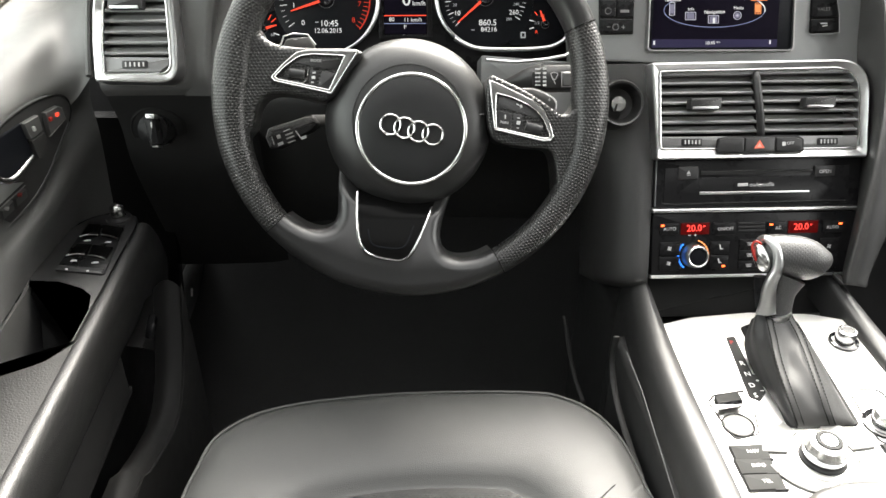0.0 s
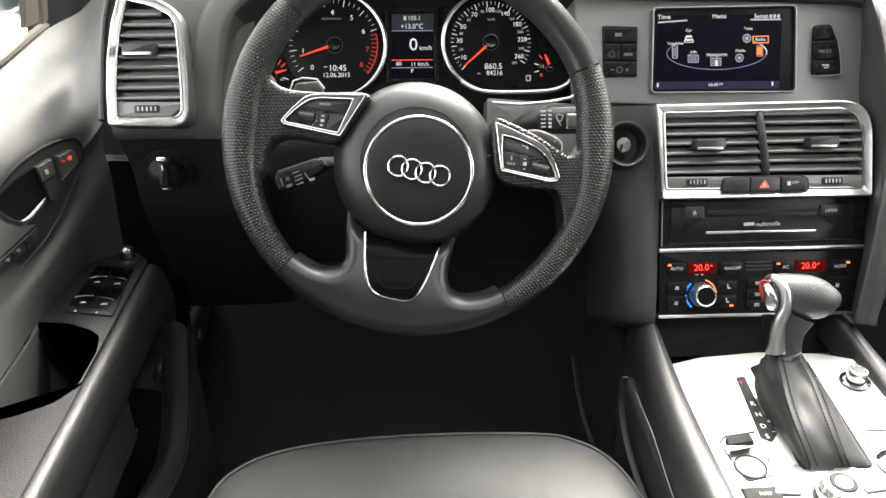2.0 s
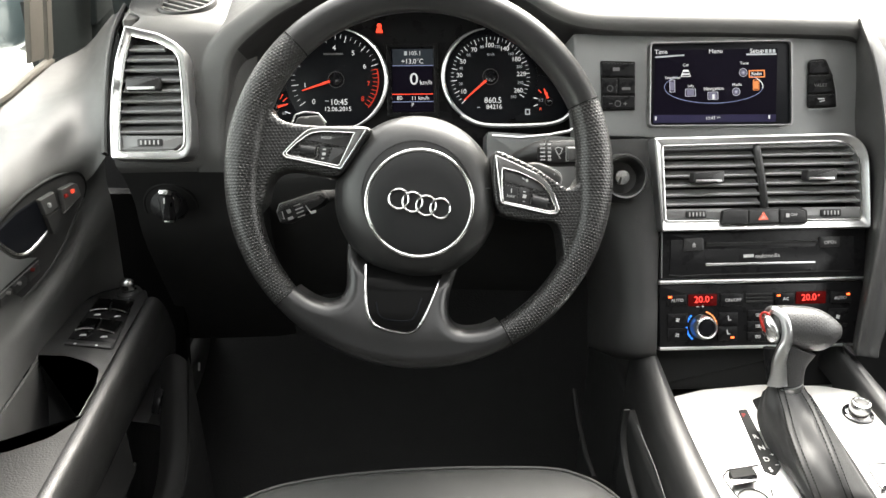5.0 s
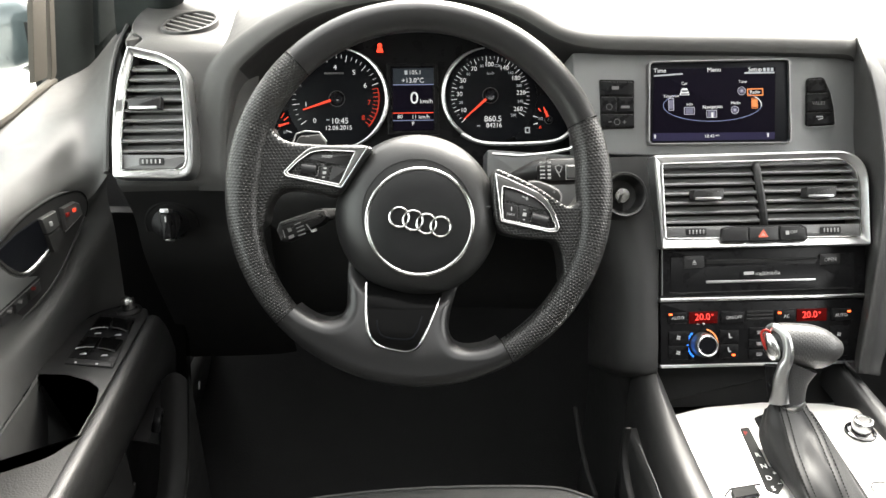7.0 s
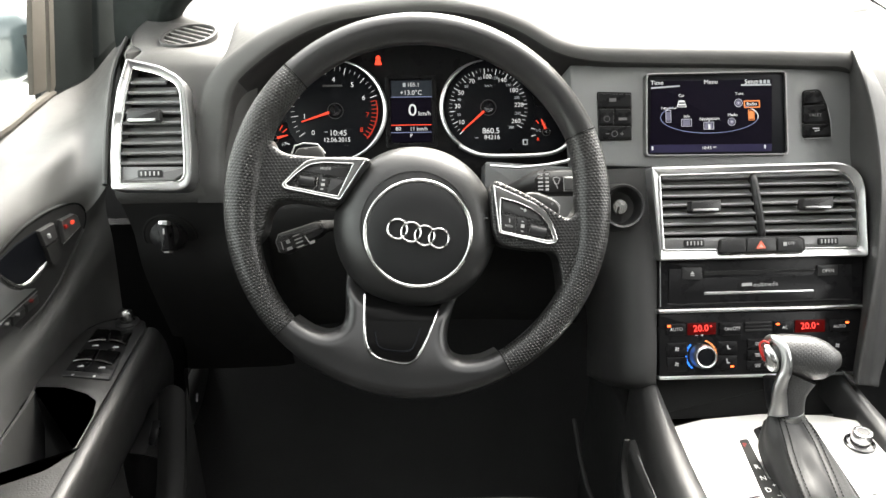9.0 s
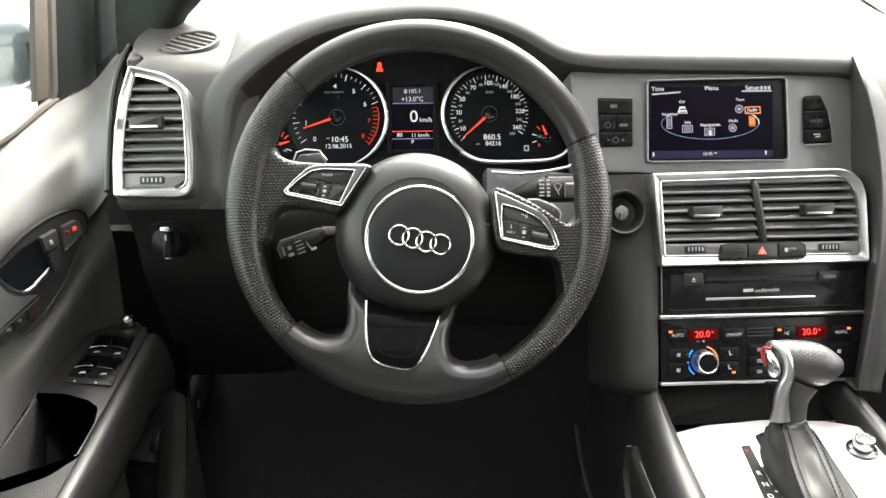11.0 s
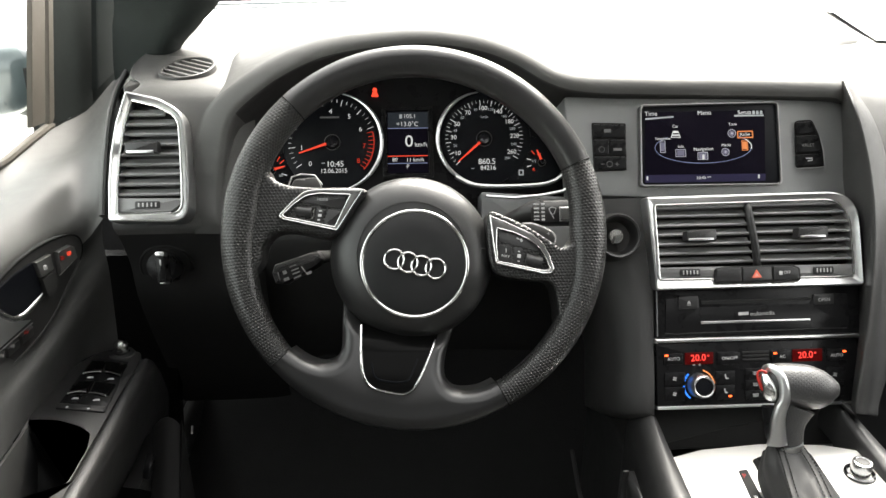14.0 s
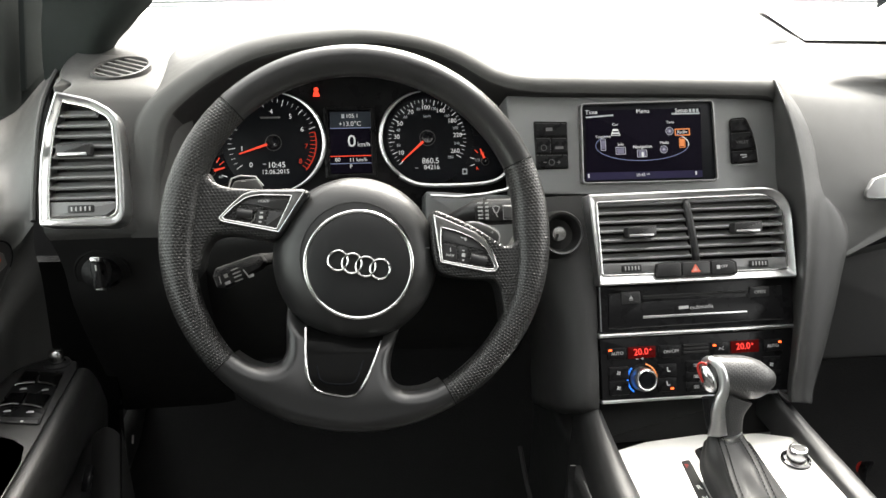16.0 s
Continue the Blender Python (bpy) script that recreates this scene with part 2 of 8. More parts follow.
def catmull(pts, n=8, closed=True):
    """A smooth line through the points."""
    P = [Vector(p) for p in pts]
    k = len(P)
    out = []
    for i in range(k if closed else k - 1):
        if closed:
            a, b, c, d = P[i - 1], P[i], P[(i + 1) % k], P[(i + 2) % k]
        else:
            a, b, c, d = P[max(i - 1, 0)], P[i], P[i + 1], P[min(i + 2, k - 1)]
        for j in range(n):
            s = j / n
            out.append(0.5 * ((2 * b) + (c - a) * s + (2 * a - 5 * b + 4 * c - d) * s * s + (3 * b - a - 3 * c + d) * s ** 3))
    if not closed:
        out.append(P[-1].copy())
    return out


def catmull_rows(rows, n=4):
    """Adds smooth rows between the rows of a sheet, and smooth columns between its columns."""
    cols = [catmull([r[j] for r in rows], n, closed=False) for j in range(len(rows[0]))]
    out = [[c[i] for c in cols] for i in range(len(cols[0]))]
    return [catmull(r, 3, closed=False) for r in out]


def rounded(pts, r, n=4):
    """A polygon (x, y) with rounded corners; r is one radius or one for each corner. The winding is made counter-clockwise."""
    P = [Vector((p[0], p[1])) for p in pts]
    rs = list(r) if isinstance(r, (list, tuple)) else [r] * len(P)
    area = sum(P[i - 1].x * P[i].y - P[i].x * P[i - 1].y for i in range(len(P)))
    if area < 0:
        P.reverse(), rs.reverse()
    out = []
    for i, p in enumerate(P):
        a, b = P[i - 1] - p, P[(i + 1) % len(P)] - p
        la, lb = a.length, b.length
        a.normalize(), b.normalize()
        ang = math.acos(max(-1, min(1, a.dot(b))))
        cut = min(rs[i] / max(math.tan(ang / 2), 1e-3), la * 0.49, lb * 0.49)
        p0, p1 = p + a * cut, p + b * cut
        for j in range(n + 1):
            s = j / n
            out.append(p0 * (1 - s) ** 2 + p * 2 * s * (1 - s) + p1 * s * s)
    return out


def rect(x0, y0, x1, y1, r=0.002, n=4):
    x0, x1, y0, y1 = min(x0, x1), max(x0, x1), min(y0, y1), max(y0, y1)
    return rounded([(x0, y0), (x1, y0), (x1, y1), (x0, y1)], r, n)


def disc(x, y, rx, ry=None, n=40, turn=0.0):
    ry = rx if ry is None else ry
    c, s = math.cos(radians(turn)), math.sin(radians(turn))
    out = []
    for i in range(n):
        a = 2 * math.pi * i / n
        p, q = rx * math.cos(a), ry * math.sin(a)
        out.append(Vector((x + p * c - q * s, y + p * s + q * c)))
    return out


def offset(loop, d):
    """The closed loop moved inward by d (outward: minus)."""
    k = len(loop)
    area = sum(loop[i - 1].x * loop[i].y - loop[i].x * loop[i - 1].y for i in range(k))
    sg = 1 if area > 0 else -1
    out = []
    for i in range(k):
        a, b = loop[i] - loop[i - 1], loop[(i + 1) % k] - loop[i]
        na, nb = Vector((-a.y, a.x)), Vector((-b.y, b.x))
        if na.length > 1e-9:
            na.normalize()
        if nb.length > 1e-9:
            nb.normalize()
        m = na + nb
        if m.length < 1e-6:
            m = nb
        m.normalize()
        out.append(loop[i] + m * (sg * d))
    return out


def bridge(bm, rings, closed=True):
    for r0, r1 in zip(rings, rings[1:]):
        k = len(r0)
        for i in range(k if closed else k - 1):
            j = (i + 1) % k
            try:
                bm.faces.new((r0[i], r0[j], r1[j], r1[i]))
            except ValueError:
                pass


def ring3(bm, loop, z):
    return [bm.verts.new((p.x, p.y, z)) for p in loop]


def solid(loop, z0, z1, b=0.0008, dome=0.0):
    """A slab with the outline loop from z0 to z1, its front edge rounded by b."""
    bm = bmesh.new()
    rings = [ring3(bm, loop, z0), ring3(bm, loop, z1 - b), ring3(bm, offset(loop, b * 0.3), z1 - b * 0.3), ring3(bm, offset(loop, b), z1)]
    bridge(bm, rings)
    if dome:
        c = sum((v.co for v in rings[-1]), Vector()) / len(loop)
        for k in (0.66, 0.33):
            rings.append([bm.verts.new((c.x + (v.co.x - c.x) * k, c.y + (v.co.y - c.y) * k, z1 + dome * (1 - k * k))) for v in rings[3]])
        bridge(bm, rings[3:])
    bm.faces.new(rings[-1])
    bm.faces.new(list(reversed(rings[0])))
    bmesh.ops.recalc_face_normals(bm, faces=bm.faces)
    return bm


def hoop(outer, inner, z0, z1, b=0.0008, zi=None):
    """A frame between two outlines with the same number of points; zi: the height of its inner edge."""
    zi = z1 if zi is None else zi
    bm = bmesh.new()
    rings = [ring3(bm, outer, z0), ring3(bm, outer, z1 - b), ring3(bm, offset(outer, b * 0.3), z1 - b * 0.3), ring3(bm, offset(outer, b), z1),
             ring3(bm, offset(inner, -b), zi), ring3(bm, offset(inner, -b * 0.3), zi - b * 0.3), ring3(bm, inner, zi - b), ring3(bm, inner, z0)]
    bridge(bm, rings + [rings[0]])
    bmesh.ops.recalc_face_normals(bm, faces=bm.faces)
    return bm


def sheet(rows, closed_u=False, closed_v=False, thick=0.0):
    """A surface through rows of points, all of one length; UVs are in metres."""
    bm = bmesh.new()
    V = [[bm.verts.new(p) for p in r] for r in rows]
    uvl = bm.loops.layers.uv.new("UVMap")
    nr, nc = len(V), len(V[0])
    dv = [0.0]
    for i in range(1, nr + 1):
        dv.append(dv[-1] + sum((Vector(rows[i % nr][j]) - Vector(rows[i - 1][j])).length for j in range(nc)) / nc)
    du = [0.0]
    for j in range(1, nc + 1):
        du.append(du[-1] + sum((Vector(rows[i][j % nc]) - Vector(rows[i][j - 1])).length for i in range(nr)) / nr)
    for i in range(nr if closed_v else nr - 1):
        for j in range(nc if closed_u else nc - 1):
            i1, j1 = (i + 1) % nr, (j + 1) % nc
            try:
                f = bm.faces.new((V[i][j], V[i][j1], V[i1][j1], V[i1][j]))
            except ValueError:
                continue
            for l, (a, c) in zip(f.loops, ((i, j), (i, j + 1), (i + 1, j + 1), (i + 1, j))):
                l[uvl].uv = (du[c], dv[a])
    if thick:
        bmesh.ops.recalc_face_normals(bm, faces=bm.faces)
        bmesh.ops.solidify(bm, geom=bm.faces[:], thickness=thick)
    return bm


def cap(bm, verts):
    try:
        bm.faces.new(verts)
    except ValueError:
        pass


def tube(path, ra, rb=None, n=14, closed=False, up=(0, 0, 1), ends=True):
    """A tube along the path; ra, rb: its half widths across and along up, one number or one for each point."""
    P = [Vector(p) for p in path]
    k = len(P)
    ra = ra if isinstance(ra, (list, tuple)) else [ra] * k
    rb = ra if rb is None else (rb if isinstance(rb, (list, tuple)) else [rb] * k)
    rows = []
    for i in range(k):
        if closed:
            d = P[(i + 1) % k] - P[i - 1]
        else:
            d = P[min(i + 1, k - 1)] - P[max(i - 1, 0)]
        d.normalize()
        side = d.cross(Vector(up))
        if side.length < 1e-6:
            side = d.cross(Vector((1, 0, 0)))
        side.normalize()
        u2 = side.cross(d)
        rows.append([P[i] + side * (ra[i] * math.cos(2 * math.pi * j / n)) + u2 * (rb[i] * math.sin(2 * math.pi * j / n)) for j in range(n)])
    bm = sheet(rows, closed_u=True, closed_v=closed)
    if ends and not closed:
        bm.verts.ensure_lookup_table()
        cap(bm, [bm.verts[j] for j in range(n)])
        cap(bm, [bm.verts[(k - 1) * n + j] for j in reversed(range(n))])
    bmesh.ops.recalc_face_normals(bm, faces=bm.faces)
    return bm


def lathe(x, y, profile, n=40):
    """A turned body round the z axis at (x, y); profile: (radius, z) from its back to its front."""
    bm = bmesh.new()
    rings = []
    for r, z in profile:
        if r < 1e-6:
            rings.append(bm.verts.new((x, y, z)))
        else:
            rings.append([bm.verts.new((x + r * math.cos(2 * math.pi * i / n), y + r * math.sin(2 * math.pi * i / n), z)) for i in range(n)])
    for a, b in zip(rings, rings[1:]):
        for i in range(n):
            j = (i + 1) % n
            if isinstance(a, list) and isinstance(b, list):
                bm.faces.new((a[i], a[j], b[j], b[i]))
            elif isinstance(a, list):
                bm.faces.new((a[i], a[j], b))
            elif isinstance(b, list):
                bm.faces.new((a, b[j], b[i]))
    bmesh.ops.recalc_face_normals(bm, faces=bm.faces)
    return bm


def block(x0, y0, z0, x1, y1, z1, b=0.004):
    """A box with rounded edges."""
    bm = bmesh.new()
    bmesh.ops.create_cube(bm, size=1.0)
    bmesh.ops.scale(bm, verts=bm.verts, vec=(abs(x1 - x0), abs(y1 - y0), abs(z1 - z0)))
    bmesh.ops.translate(bm, verts=bm.verts, vec=((x0 + x1) / 2, (y0 + y1) / 2, (z0 + z1) / 2))
    if b:
        bmesh.ops.bevel(bm, geom=bm.edges[:], offset=b, segments=3, affect="EDGES", profile=0.6)
    return bm


def strip(path, w, z0, z1, closed=False):
    """A flat strip of width w along a line in the face."""
    P = [Vector((p[0], p[1])) for p in path]
    L, R = [], []
    k = len(P)
    for i in range(k):
        d = (P[(i + 1) % k] - P[i - 1]) if closed else (P[min(i + 1, k - 1)] - P[max(i - 1, 0)])
        d.normalize()
        nrm = Vector((-d.y, d.x)) * (w / 2)
        L.append(P[i] + nrm), R.append(P[i] - nrm)
    bm = bmesh.new()
    if closed:
        a, b2, c, e = ring3(bm, L, z0), ring3(bm, L, z1), ring3(bm, R, z1), ring3(bm, R, z0)
        bridge(bm, [a, b2, c, e, a])
    else:
        loop = L + R[::-1]
        a, b2 = ring3(bm, loop, z0), ring3(bm, loop, z1)
        bridge(bm, [a, b2])
        bm.faces.new(b2)
    bmesh.ops.recalc_face_normals(bm, faces=bm.faces)
    return bm


def line(path, w, z, name, mat, parent, closed=False, label=""):
    return part(name, strip(path, w, z - 0.0003, z + 0.0002, closed), mat, parent, label)


def writing(text, x, y, z, size, mat, parent, name="lettering", align="CENTER", turn=0.0, frame_m=None, squash=1.0):
    cu = bpy.data.curves.new(name, "FONT")
    cu.body, cu.size, cu.align_x, cu.align_y, cu.extrude = text, size, align, "CENTER", 0.0001
    cu.resolution_u = 3
    tmp = bpy.data.objects.new(name, cu)
    me = bpy.data.meshes.new_from_object(tmp)
    bpy.data.objects.remove(tmp)
    bpy.data.curves.remove(cu)
    me.materials.clear()
    fm = DASH if frame_m is None else frame_m
    me.transform(pose(0, 0, 0, 0, 0, turn) @ Matrix.Diagonal((squash, 1, 1, 1)))
    return part_mesh(name, me, Vector((x, y, z)), mat, parent, "", fm, flat=True)


def bar(x, y, w, h, z, mat, parent, name="marking", turn=0.0):
    """A small flat printed bar."""
    c, s = math.cos(radians(turn)), math.sin(radians(turn))
    loop = [Vector((x + p * c - q * s, y + p * s + q * c)) for p, q in ((-w / 2, -h / 2), (w / 2, -h / 2), (w / 2, h / 2), (-w / 2, h / 2))]
    return part(name, solid(loop, z - 0.0004, z + 0.0002, 0.00005), mat, parent, flat=True)

# ---- large structure: cabin shell, ground ----


def d2w(u, v, d):
    return DASH @ Vector((u, v, -d))


def lerp(a, b, s):
    return a + (b - a) * s


def interp(x, xs, ys):
    return float(np.interp(x, xs, ys))


bm = bmesh.new()
bmesh.ops.create_grid(bm, x_segments=40, y_segments=40, size=300)
bmesh.ops.translate(bm, verts=bm.verts, vec=(0, 0, -0.45))
structure("ground", bm, CONCRETE, "pale concrete yard under a bright overcast sky", "ground")

# cabin floor with raised bulkhead and tunnel
structure("floor", block(-0.62, -1.6, -0.06, 1.30, 1.45, 0.0, 0.01), CARPET, "black carpeted car floor, dark in the footwell", "floor")
rows = [[(lerp(-0.62, 1.30, j / 8), y, z) for j in range(9)] for y, z in ((p.x, p.y) for p in catmull([(0.80, 0.001, 0), (0.92, 0.012, 0), (1.06, 0.055, 0), (1.18, 0.14, 0), (1.27, 0.28, 0), (1.33, 0.48, 0), (1.36, 0.78, 0)], 4, False))]
structure("bulkhead", sheet(rows, thick=0.03), CARPET, "black carpeted toe board rising in front of the floor", "bulkhead")
structure("rear_wall", block(-0.66, -1.66, -0.06, 1.34, -1.58, 0.80, 0.01), HARD, "dark rear trim closing the cabin", "wall")
structure("cabin_wall_far", block(1.30, -1.6, -0.06, 1.36, 1.42, 0.74, 0.01), HARD, "dark door trim on the passenger side", "wall")
structure("cabin_wall_near", block(-0.68, -1.6, -0.06, -0.62, 1.42, 0.60, 0.01), HARD, "dark outer door skin on the driver side", "wall")
# roof is out of view; its opening is added and sized for light from above
bm = hoop(rect(-0.55, -1.6, 1.24, 0.42, 0.04, 4), rect(-0.18, -0.22, 0.88, 0.34, 0.05, 4), 1.33, 1.38, 0.01)
structure("cabin_ceiling", bm, HEADLINER, "unseen dark cloth headliner round an added roof opening", "ceiling")
roof_glass = structure("roof_glass", solid(rect(-0.19, -0.23, 0.89, 0.35, 0.05, 4), 1.352, 1.358, 0.001), GLASS, "unseen glass roof panel, added to let in light from above", "roof window")
roof_glass.visible_shadow = False
for x in (-0.60, 1.28):
    for y in (-0.12, -1.58):
        structure("roof_pillar", tube([(x, y, 0.70), (x + (0.05 if x < 0 else -0.05), y, 1.36)], 0.03, 0.06, 10), PILLAR, "dark trimmed roof pillar", "pillar")

# dark privacy glass behind the driver, out of view; added to limit light from behind
for name, rws in (("rear_side_window_near", [[(-0.60, -1.58, 0.68), (-0.60, -0.14, 0.68)], [(-0.55, -1.58, 1.36), (-0.55, -0.14, 1.36)]]),
                  ("rear_side_window_far", [[(1.29, -1.58, 0.72), (1.29, -0.14, 0.72)], [(1.24, -1.58, 1.36), (1.24, -0.14, 1.36)]]),
                  ("rear_window", [[(-0.62, -1.60, 0.78), (1.30, -1.60, 0.78)], [(-0.56, -1.56, 1.36), (1.25, -1.56, 1.36)]])):
    structure(name, sheet(rws, thick=0.004), PRIVACY, "unseen privacy glass of the rear cabin, tinted to limit the light", "window")

# windscreen
rows = []
for k in range(9):
    s = k / 8
    y, z = lerp(1.60, 0.44, s), lerp(0.855, 1.34, s) + 0.05 * math.sin(math.pi * s)
    rows.append([(lerp(-0.40, 1.09, j / 12) * (1 - 0.06 * s) + 0.02 * s, y - 0.10 * (2 * j / 12 - 1) ** 2, z) for j in range(13)])
ws = structure("windscreen", sheet(rows, thick=0.004), GLASS, "clear raked windscreen glass", "windscreen")
ws.visible_shadow = False

# ---- dashboard ----
dash = thing("dashboard", WORLD, (0.15, 1.0, 0.5), "black soft-touch dashboard with a grey metallic centre face", "dashboard")

# upper pad: its front edge runs over the instrument hood and along above the screen
EDGE = [(-0.2103, 0.0740, .918), (-0.2097, 0.0938, .905), (-0.2086, 0.1296, .90), (-0.2024, 0.1640, .89), (-0.1938, 0.1978, .88), (-0.1745, 0.2209, .875), (-0.1282, 0.2521, .868), (-0.0701, 0.2741, .864), (0.0196, 0.2842, .862), (0.0840, 0.2791, .864), (0.1328, 0.2642, .868), (0.1787, 0.2392, .872), (0.2224, 0.2292, .876), (0.2964, 0.2261, .878), (0.3917, 0.2241, .88), (0.4873, 0.2209, .88), (0.5271, 0.2183, .88), (0.5441, 0.2110, .895)]
BACK = [None, None, None, None, None, (-0.2186, 1.0800, 0.8365), (-0.1808, 1.2200, 0.8380), (-0.0758, 1.2200, 0.8721),
        (0.0191, 1.2200, 0.8879), (0.0967, 1.2200, 0.8807), (0.1668, 1.2200, 0.8651), (0.2177, 1.1600, 0.8633), (0.2678, 1.1200, 0.8637), (0.3380, 1.0800, 0.8657), (0.4508, 1.0800, 0.8647), (0.5648, 1.0800, 0.8651), (0.6291, 1.0800, 0.8575), (0.6560, 1.0800, 0.8510)]
edge = catmull([(a, b, c) for a, b, c in EDGE], 6, closed=False)
back = []
for (u, v, d), b in zip(EDGE, BACK):
    back.append(Vector(b) if b else d2w(u - 0.02, v + 0.005, d + 0.08))
back = catmull(back, 6, closed=False)
rows = [[] for _ in range(14)]
for i, e in enumerate(edge):
    a, b = edge[max(i - 1, 0)], edge[min(i + 1, len(edge) - 1)]
    t2 = Vector((b.x - a.x, b.y - a.y)).normalized()
    n2 = Vector((-t2.y, t2.x))
    for r, (o, z) in enumerate(((-0.012, 0.14), (-0.006, 0.05), (-0.003, 0.010), (-0.001, 0.003), (0.004, -0.001), (0.011, 0.0), (0.019, 0.005), (0.026, 0.013), (0.031, 0.025), (0.034, 0.04))):
        k = interp(i / len(edge), [0.175, 0.345, 0.58, 0.72], [1, 0.85, 0.85, 1.35])
        o, z = (o * k, z * k * k * interp(i / len(edge), [0.21, 0.40], [0.12, 1])) if o > 0.003 else (o, z)
        rows[r].append(d2w(e.x + n2.x * o, e.y + n2.y * o, e.z + z))
    rows[10].append(lerp(rows[9][-1], back[i], 0.33) + Vector((0, 0, 0.002)))
    rows[11].append(lerp(rows[9][-1], back[i], 0.68) + Vector((0, 0, 0.002)))
    rows[12].append(back[i])
    rows[13].append(back[i] + Vector((0, 0.045, -0.022)))
part("hood_cheek", sheet(catmull_rows([r[:28] for r in rows[:4]], 3)), SOFT_TOP, dash, "dash face turning in beside the cluster", WORLD)
# inside of the hood: pad skin in a darker colour, for the shade there
part("hood_inside_shade", sheet(catmull_rows([r[27:] for r in rows[:4]], 3)), DARK, dash, "inside of the instrument hood, its shade put into the dark colour", WORLD)
part("upper_pad", sheet(catmull_rows(rows[3:], 3)), SOFT_TOP, dash, "grained black soft-touch dash top with an instrument hood", WORLD)

# demister shelf between the pad and the windscreen
rows = []
for y, z in ((1.00, 0.820), (1.10, 0.836), (1.25, 0.846), (1.36, 0.851), (1.40, 0.835)):
    left = interp(y, [1.0, 1.06, 1.10, 1.14, 1.36], [-0.345, -0.322, -0.312, -0.34, -0.36])
    rows.append([(lerp(left, 1.22, j / 24), y + 0.10 * (1 - (2 * j / 24 - 1) ** 2) * (y - 1.0) / 0.4, z + 0.012 * (1 - (2 * j / 24 - 1) ** 2) - 0.018 * interp(lerp(left, 1.22, j / 24), [0.5, 0.64], [0, 1])) for j in range(25)])
part("demister_shelf", sheet(catmull_rows(rows, 2)), SHELF, dash, "matt black shelf below the windscreen", WORLD)
bonnet = thing("bonnet", WORLD, (0.35, 2.0, 0.75), "dark glossy car bonnet beyond the windscreen", "car bonnet")
rows = [[(lerp(-0.5, 1.2, j / 12), y, z + 0.05 * (1 - (2 * j / 12 - 1) ** 2)) for j in range(13)] for y, z in ((1.52, 0.77), (1.6, 0.785), (1.9, 0.77), (2.3, 0.72), (2.5, 0.62), (2.55, 0.4))]
part("panel", sheet(catmull_rows(rows, 2)), PAINT, bonnet, "", WORLD)

# driver-side end of the dash: face round the side vent, rolling over to the top
cols = [(-0.3542, 0.1594), (-0.3421, 0.1563), (-0.3241, 0.1548), (-0.2846, 0.1535), (-0.2395, 0.1526), (-0.1958, 0.1530), (-0.1733, 0.1557)]
depth_off = [0.05, 0.010, 0.002, 0.0, 0.0, 0.006, 0.03]
prof = [(-0.3078, -0.0180, 0.99), (-0.3009, 0.0440, 0.955), (-0.2910, 0.0760, 0.925), (-0.2861, 0.0913, 0.907), (-0.2846, 0.1535, 0.902), (-0.2840, 0.2199, 0.904), (-0.2848, 0.2420, 0.910), (-0.2894, 0.2583, 0.925)]
border = [(-0.3290, 0.0141), (-0.3354, 0.0599), (-0.3376, 0.0894), (-0.3373, 0.1582), (-0.3296, 0.2041), (-0.3181, 0.2423), (-0.3068, 0.2673)]
rows = []
for (pu, pv, pd) in prof:
    ul = interp(pv, [p[1] for p in border], [p[0] for p in border])
    rows.append([d2w(c[0] if k > 2 else ul + (0.0, 0.0012, 0.006)[k], pv, pd + o) for k, (c, o) in enumerate(zip(cols, depth_off))])
top = rows[-1]
for yy, zz in ((0.985, 0.828), (1.06, 0.834), (1.16, 0.836), (1.22, 0.826)):
    xl = interp(yy, [0.985, 1.04, 1.10, 1.22], [-0.333, -0.345, -0.350, -0.350])
    rows.append([(lerp(xl, top[-1].x, (p.x - top[0].x) / (top[-1].x - top[0].x)), yy, zz - (0.012 if j == 0 else 0)) for j, p in enumerate(top)])
rows.insert(0, [p + Vector((0, 0.10, -0.20)) for p in rows[0]])
# lower end gets a darker colour than the rest, for the shade below the vent
part("side_lower", sheet(catmull_rows(rows[:4])), SILL, dash, "lower dash end round the light switch, shade put into its colour", WORLD)
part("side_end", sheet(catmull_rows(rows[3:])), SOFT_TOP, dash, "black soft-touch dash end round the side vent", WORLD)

# black sheet added behind the door gap; it stands in for deep shade
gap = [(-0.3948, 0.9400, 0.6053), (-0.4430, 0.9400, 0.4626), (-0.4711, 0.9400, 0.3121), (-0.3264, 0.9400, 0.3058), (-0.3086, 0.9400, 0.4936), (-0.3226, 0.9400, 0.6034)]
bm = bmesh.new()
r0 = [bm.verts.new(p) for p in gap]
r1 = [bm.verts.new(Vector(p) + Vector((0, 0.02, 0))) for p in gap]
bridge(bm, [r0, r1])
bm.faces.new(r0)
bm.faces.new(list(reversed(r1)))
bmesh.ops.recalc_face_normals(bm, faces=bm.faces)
part("joint_shade", bm, DEEP_BLACK, dash, "black sheet added for the shade between door and dash", WORLD)

corner = [(-0.3270, 0.9380, 0.8240), (-0.3363, 0.9822, 0.8240), (-0.3502, 1.0553, 0.8240), (-0.3430, 1.0812, 0.8240), (-0.2999, 1.0270, 0.8240), (-0.3080, 0.9620, 0.8240)]
part("dash_corner", solid(rounded([p[:2] for p in corner], 0.004), 0.76, 0.8245, 0.003), SOFT_TOP, dash, "soft-touch dash corner beside the door", WORLD)

